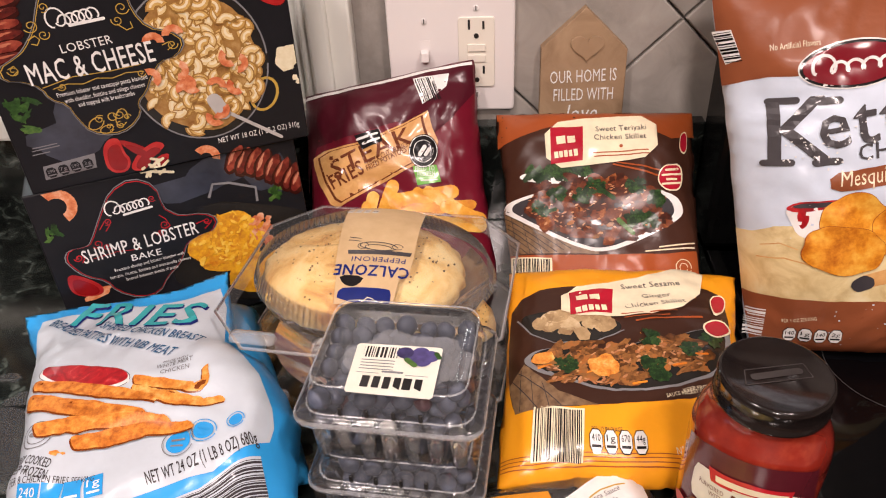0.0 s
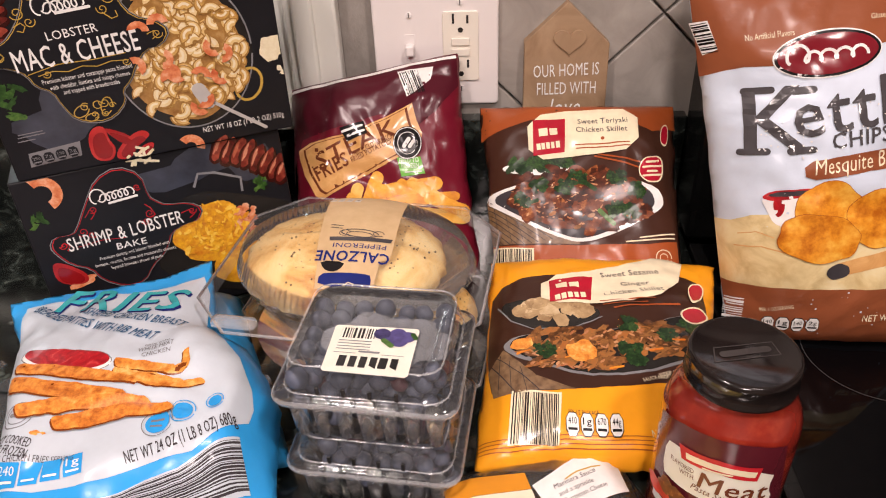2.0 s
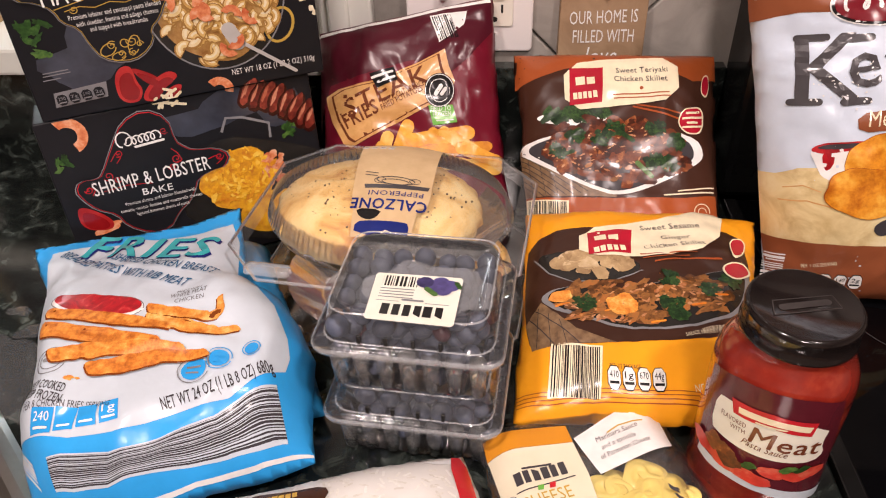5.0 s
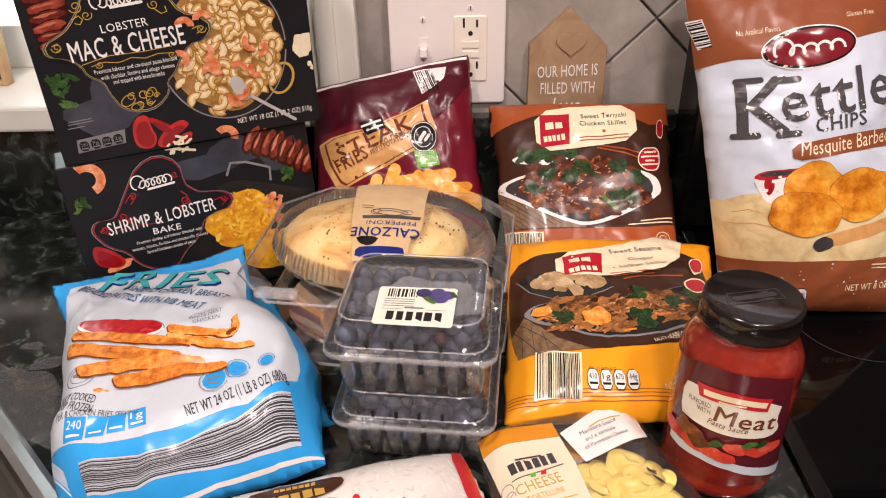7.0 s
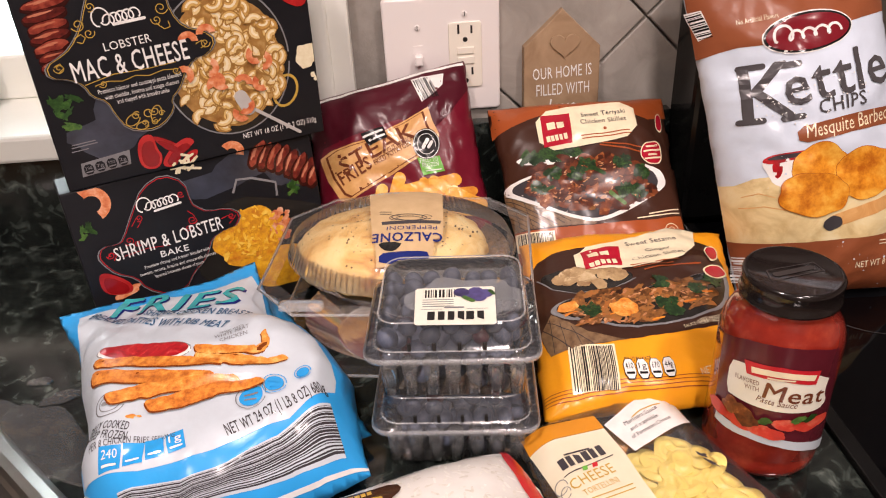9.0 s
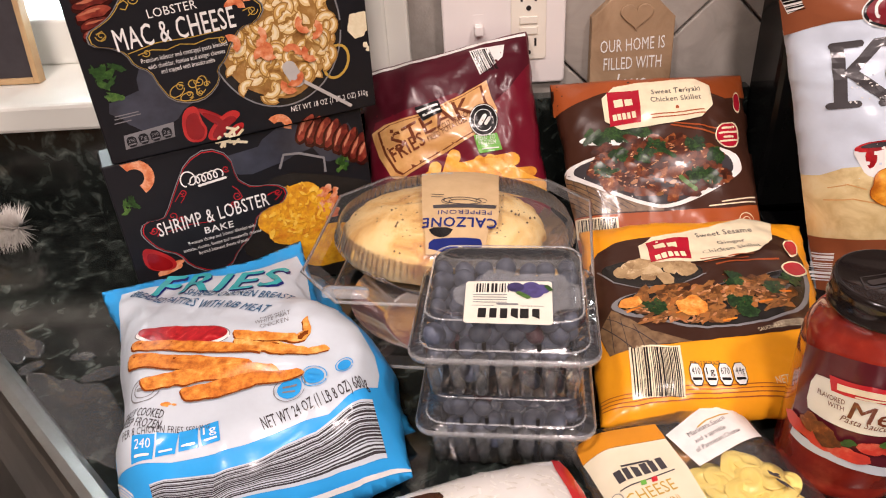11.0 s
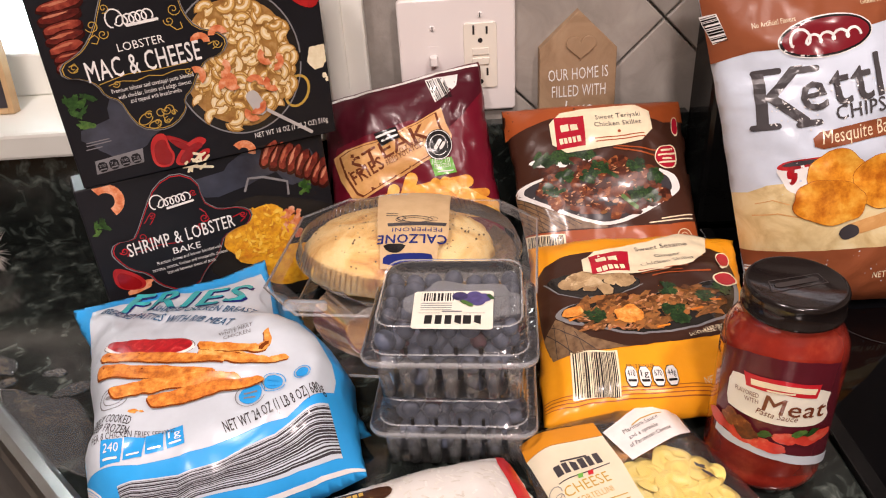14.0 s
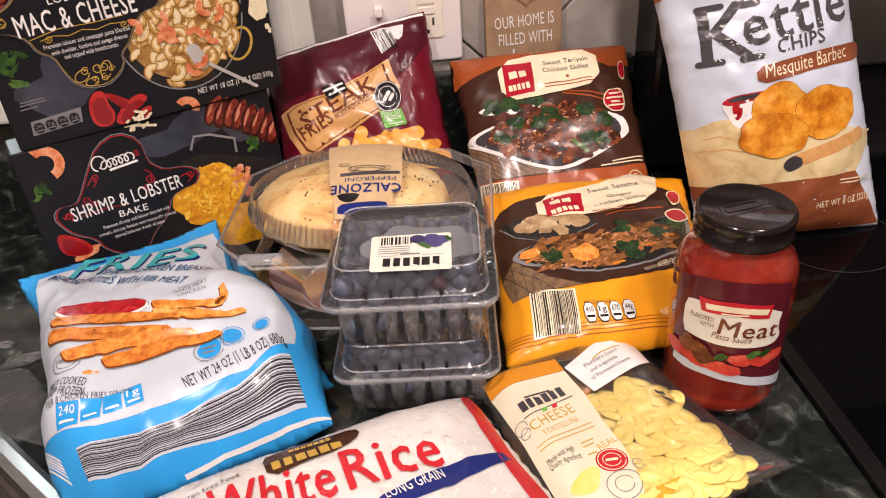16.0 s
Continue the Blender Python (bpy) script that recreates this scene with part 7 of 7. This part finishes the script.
bm.faces.new([bm.verts.new((x, y, 0.1454)) for x, y in o])
part("embossed_mark", bm, mottled("lid_emboss", [(0.3, (0.03, 0.025, 0.024)), (0.7, (0.045, 0.038, 0.036))], 40, 0.3), tj)
MAROON = ink("maroon_label", (0.10, 0.012, 0.020))
sj.flat("label_wrap", [[(-0.0587, 0.0987), (-0.0378, 0.1077), (-0.0241, 0.1102), (-0.0115, 0.1107), (0.0018, 0.1101), (0.0200, 0.1052), (0.0359, 0.0108), (0.0127, 0.0224), (-0.0085, 0.0294), (-0.0266, 0.0325), (-0.0421, 0.0324), (-0.0541, 0.0319)]], MAROON, tj, 0.0003, "maroon paper label")
sj.flat("cream_panel", [soft([(-0.0473, 0.0854), (-0.0388, 0.0890), (-0.0180, 0.0911), (0.0166, 0.0867), (0.0148, 0.0716), (0.0192, 0.0625), (0.0138, 0.0571), (-0.0026, 0.0578), (-0.0197, 0.0584), (-0.0382, 0.0590), (-0.0467, 0.0594)], 1)], LABEL, tj, 0.0006)
sj.flat("brand_plate", [[(-0.0377, 0.0923), (-0.0154, 0.0951), (0.0075, 0.0924), (0.0063, 0.0812), (-0.0137, 0.0843), (-0.0346, 0.0823)]], I_RED, tj, 0.0009)
sj.flat("brand_mark", [ribbon([(-.0322, .0872), (-.0230, .0888), (-.0140, .0893), (-.0050, .0888), (.0048, .0872)], .0046), capsule((-0.0220, 0.0848), (-0.0074, 0.0855), .0013)], I_CREAM, tj, 0.0012)
sj.text("FLAVORED", (-0.0412, 0.0747), (-0.0261, 0.0763), .0036, I_BROWN, tj, 0.0009)
sj.text("WITH", (-0.0343, 0.0704), (-0.0257, 0.0713), .0036, I_BROWN, tj, 0.0009)
sj.text("Meat", (-0.0232, 0.0681), (0.0137, 0.0647), .0130, I_BROWN, tj, 0.0009, bold=0.014)
sj.text("Pasta Sauce", (-0.0264, 0.0640), (-0.0023, 0.0621), .0048, I_BROWN, tj, 0.0009, shear=.2)
sj.flat("white_band", [[(-0.0516, 0.0299), (-0.0416, 0.0292), (-0.0262, 0.0301), (-0.0082, 0.0274), (0.0132, 0.0200), (0.0359, 0.0095), (0.0360, 0.0189), (0.0112, 0.0287), (-0.0094, 0.0349), (-0.0272, 0.0372), (-0.0428, 0.0365), (-0.0511, 0.0370)]], I_PANEL, tj, 0.0008)
TOM = islands("tomato_print", [(0.1, (0.35, 0.02, 0.015)), (0.6, (0.6, 0.05, 0.03)), (0.95, (0.75, 0.3, 0.18))], scale=70)
for k, q in enumerate([(-0.0438, 0.0428), (-0.0335, 0.0408), (-0.0205, 0.0400), (-0.0061, 0.0474), (0.0067, 0.0453), (0.0153, 0.0477), (-0.0134, 0.0389), (-0.0504, 0.0427)]):
    sj.flat("tomato_print", [lumpy(*q, .0085, .0050, -10, .12, 20, seed=k)], TOM, tj, 0.0010 + .0001 * k)
sj.flat("meat_print", [lumpy(*q, .007, .006, 20, .3, 18, seed=k) for k, q in enumerate([(-0.0393, 0.0520), (-0.0328, 0.0501), (-0.0286, 0.0465)])], MEATY, tj, 0.0020, rise=.00005)
sj.flat("herb_print", [lumpy(*q, .005, .0025, 30, .3, 14, seed=k) for k, q in enumerate([(-0.0184, 0.0496), (0.0001, 0.0527), (0.0079, 0.0532)])], LEAF, tj, 0.0020, rise=.00005)

# ---- wooden sign ----
ss = Sheet((.122, .6045, .1085), 0, 3)
ts = thing("wooden_sign", ss.m, "small house-shaped wooden sign with white lettering", "sign")
SIGN_WOOD = mottled("sign_wood", [(0.3, (0.26, 0.165, 0.09)), (0.55, (0.36, 0.24, 0.14)), (0.75, (0.44, 0.31, 0.19))], 24, 0.6, 6, 0.3, 120, distort=1.0)
out = [(-0.0383, 0.0747), (0.0001, 0.1107), (0.0392, 0.0724)]
house = [(-.0385, 0), (.0395, 0), out[2], out[1], out[0]]
part("board", slab(house, -.012, 0, .0008), SIGN_WOOD, ts)
hx, hy = (0.0028, 0.0756)
heart = [(hx + .00115 * 16 * math.sin(q) ** 3 * .82, hy + .00084 * (13 * math.cos(q) - 5 * math.cos(2 * q) - 2 * math.cos(3 * q) - math.cos(4 * q))) for q in (2 * math.pi * i / 48 for i in range(48))]
part("heart", slab(heart, 0.0001, .002, .0006), SIGN_WOOD, ts, "carved wooden heart")
ss.text("OUR HOME IS", (-0.0292, 0.0414), (0.0313, 0.0439), .0118, I_WHITE, ts, 0.0006)
ss.text("FILLED WITH", (-0.0255, 0.0245), (0.0293, 0.0255), .0118, I_WHITE, ts, 0.0006)
ss.text("love", (-0.0134, 0.0036), (0.0160, 0.0044), .0170, I_WHITE, ts, 0.0006, shear=.25)
ss.flat("dash", [capsule((-0.0245, 0.0084), (-0.0179, 0.0059), .0008), capsule((0.0180, 0.0079), (0.0245, 0.0084), .0008), capsule((0.0193, 0.0032), (0.0248, 0.0031), .0008)], I_WHITE, ts, 0.0006)

# ---- on the window sill and by the sink ----
sp = Sheet((-.549, .655, UP + .0265), 0, 8)
tp = thing("picture", sp.m, "black board with a white citrus drawing in a thin wooden frame", "picture")
part("board", boxed(-.068, .068, .004, .196, -.006, 0), I_CHAR, tp)
FRAME = mottled("frame_wood", [(0.3, (0.42, 0.27, 0.13)), (0.7, (0.55, 0.38, 0.2))], 30, 0.5, 5)
for a in ((-.074, -.068, 0, .20), (.068, .074, 0, .20), (-.068, .068, 0, .006), (-.068, .068, .194, .20)):
    part("frame", boxed(a[0], a[1], a[2], a[3], -.010, .004, bevel=.001), FRAME, tp)
wheel = [ribbon(oval(.018, .095, .034, .034, 40) + oval(.018, .095, .034, .034, 40)[:1], .0022)]
for k in range(8):
    q0, q1 = radians(45 * k + 5), radians(45 * k + 40)
    wheel.append([(.018 + .006 * math.cos((q0 + q1) / 2), .095 + .006 * math.sin((q0 + q1) / 2))] + [(.018 + .028 * math.cos(q0 + (q1 - q0) * i / 6), .095 + .028 * math.sin(q0 + (q1 - q0) * i / 6)) for i in range(7)])
sp.flat("citrus_drawing", wheel, I_WHITE, tp, 0.0006)

tbz = thing("scrub_brush", pose(-.502, .548, .001, 0, 0, 8), "white bristled scrubbing brush lying on the worktop", "brush")
part("brush_core", boxed(-.14, -.006, -.011, .011, .014, .028, bevel=.004), mottled("brush_wood", [(0.3, (0.5, 0.38, 0.25)), (0.7, (0.6, 0.48, 0.33))], 30, 0.5), tbz)
rnd = random.Random(51)
bm = bmesh.new()
for i in range(1500):
    x, a = rnd.uniform(-.05, .012), rnd.uniform(0, 2 * math.pi)
    L = rnd.uniform(.015, .024)
    d = Vector((rnd.uniform(-.3, .5), math.cos(a), math.sin(a))).normalized()
    p = Vector((x, 0, .022)) + d * .005
    e = p + d * L + Vector((rnd.uniform(-.003, .003), rnd.uniform(-.003, .003), 0))
    e.z = max(e.z, .0005)
    w = d.cross(Vector((1, 0, 0))).normalized() * .0007
    w2 = d.cross(w).normalized() * .0007
    vs = [bm.verts.new(p + w), bm.verts.new(p - w * .5 + w2), bm.verts.new(p - w * .5 - w2), bm.verts.new(e)]
    for f in ((0, 1, 3), (1, 2, 3), (2, 0, 3)):
        bm.faces.new([vs[k] for k in f])
tagged(part("bristles", bm, mottled("bristle_white", [(0.3, (0.66, 0.62, 0.56)), (0.7, (0.8, 0.78, 0.74))], 200, 0.6), tbz), kind="stuff")

# Slight white haze in the water stands in for the window's reflection.
WATER = clear("water", 0.95, 0.04, 2.6, 0.06)
rnd = random.Random(52)
for i, (x, y, a, b, turn) in enumerate(((-.342, .306, .068, .026, -42), (-.432, .392, .036, .016, -25), (-.335, .350, .018, .007, 20), (-.360, .372, .010, .005, 0), (-.400, .362, .010, .006, 40), (-.300, .330, .009, .005, 10), (-.315, .352, .007, .005, 60))):
    o = lumpy(x, y, a, b, turn, .20, 96, seed=i + 3.3, freq=2.2)
    bm = loft([[(*p, .0003) for p in o], [(*p, .0011) for p in about(o, .985)], [(*p, .0016) for p in about(o, .95)]], False, True)
    tagged(finish("water_puddle", bm, WATER), "clear water puddle on the black granite", "puddle", "puddles by the sink")

# ---- wall tiles ----
side, gap, D = .1524, .0022, .1524 * math.sqrt(2)
hw = (side - gap) / 2 * math.sqrt(2)
bm = bmesh.new()
o = [(hw, 0), (0, hw), (-hw, 0), (0, -hw)]
f = bm.faces.new([bm.verts.new((x, .0088, z)) for x, z in o])
r = bmesh.ops.extrude_face_region(bm, geom=[f])
for v in r["geom"]:
    if isinstance(v, bmesh.types.BMVert):
        v.co.y = 0
front = [e for e in bm.edges if all(abs(v.co.y) < 1e-7 for v in e.verts)]
bmesh.ops.bevel(bm, geom=front, offset=.0016, segments=2, affect="EDGES", profile=0.5)
bmesh.ops.recalc_face_normals(bm, faces=bm.faces[:])
tile_me = bpy.data.meshes.new("tile")
bm.to_mesh(tile_me)
bm.free()
tile_me.materials.append(TILE)
for i in range(-1, 6):
    for j in range(0, 5):
        for half in (0, 1):
            x, z = .21 + D * (i - 1) + D / 2 * half, .204 - D / 2 + D * j + D / 2 * half
            if x - hw > -.137 and x < 1.1:
                ob = new("tile", tile_me)
                ob.parent = wall_back
                ob.location = (x, WALL, z)
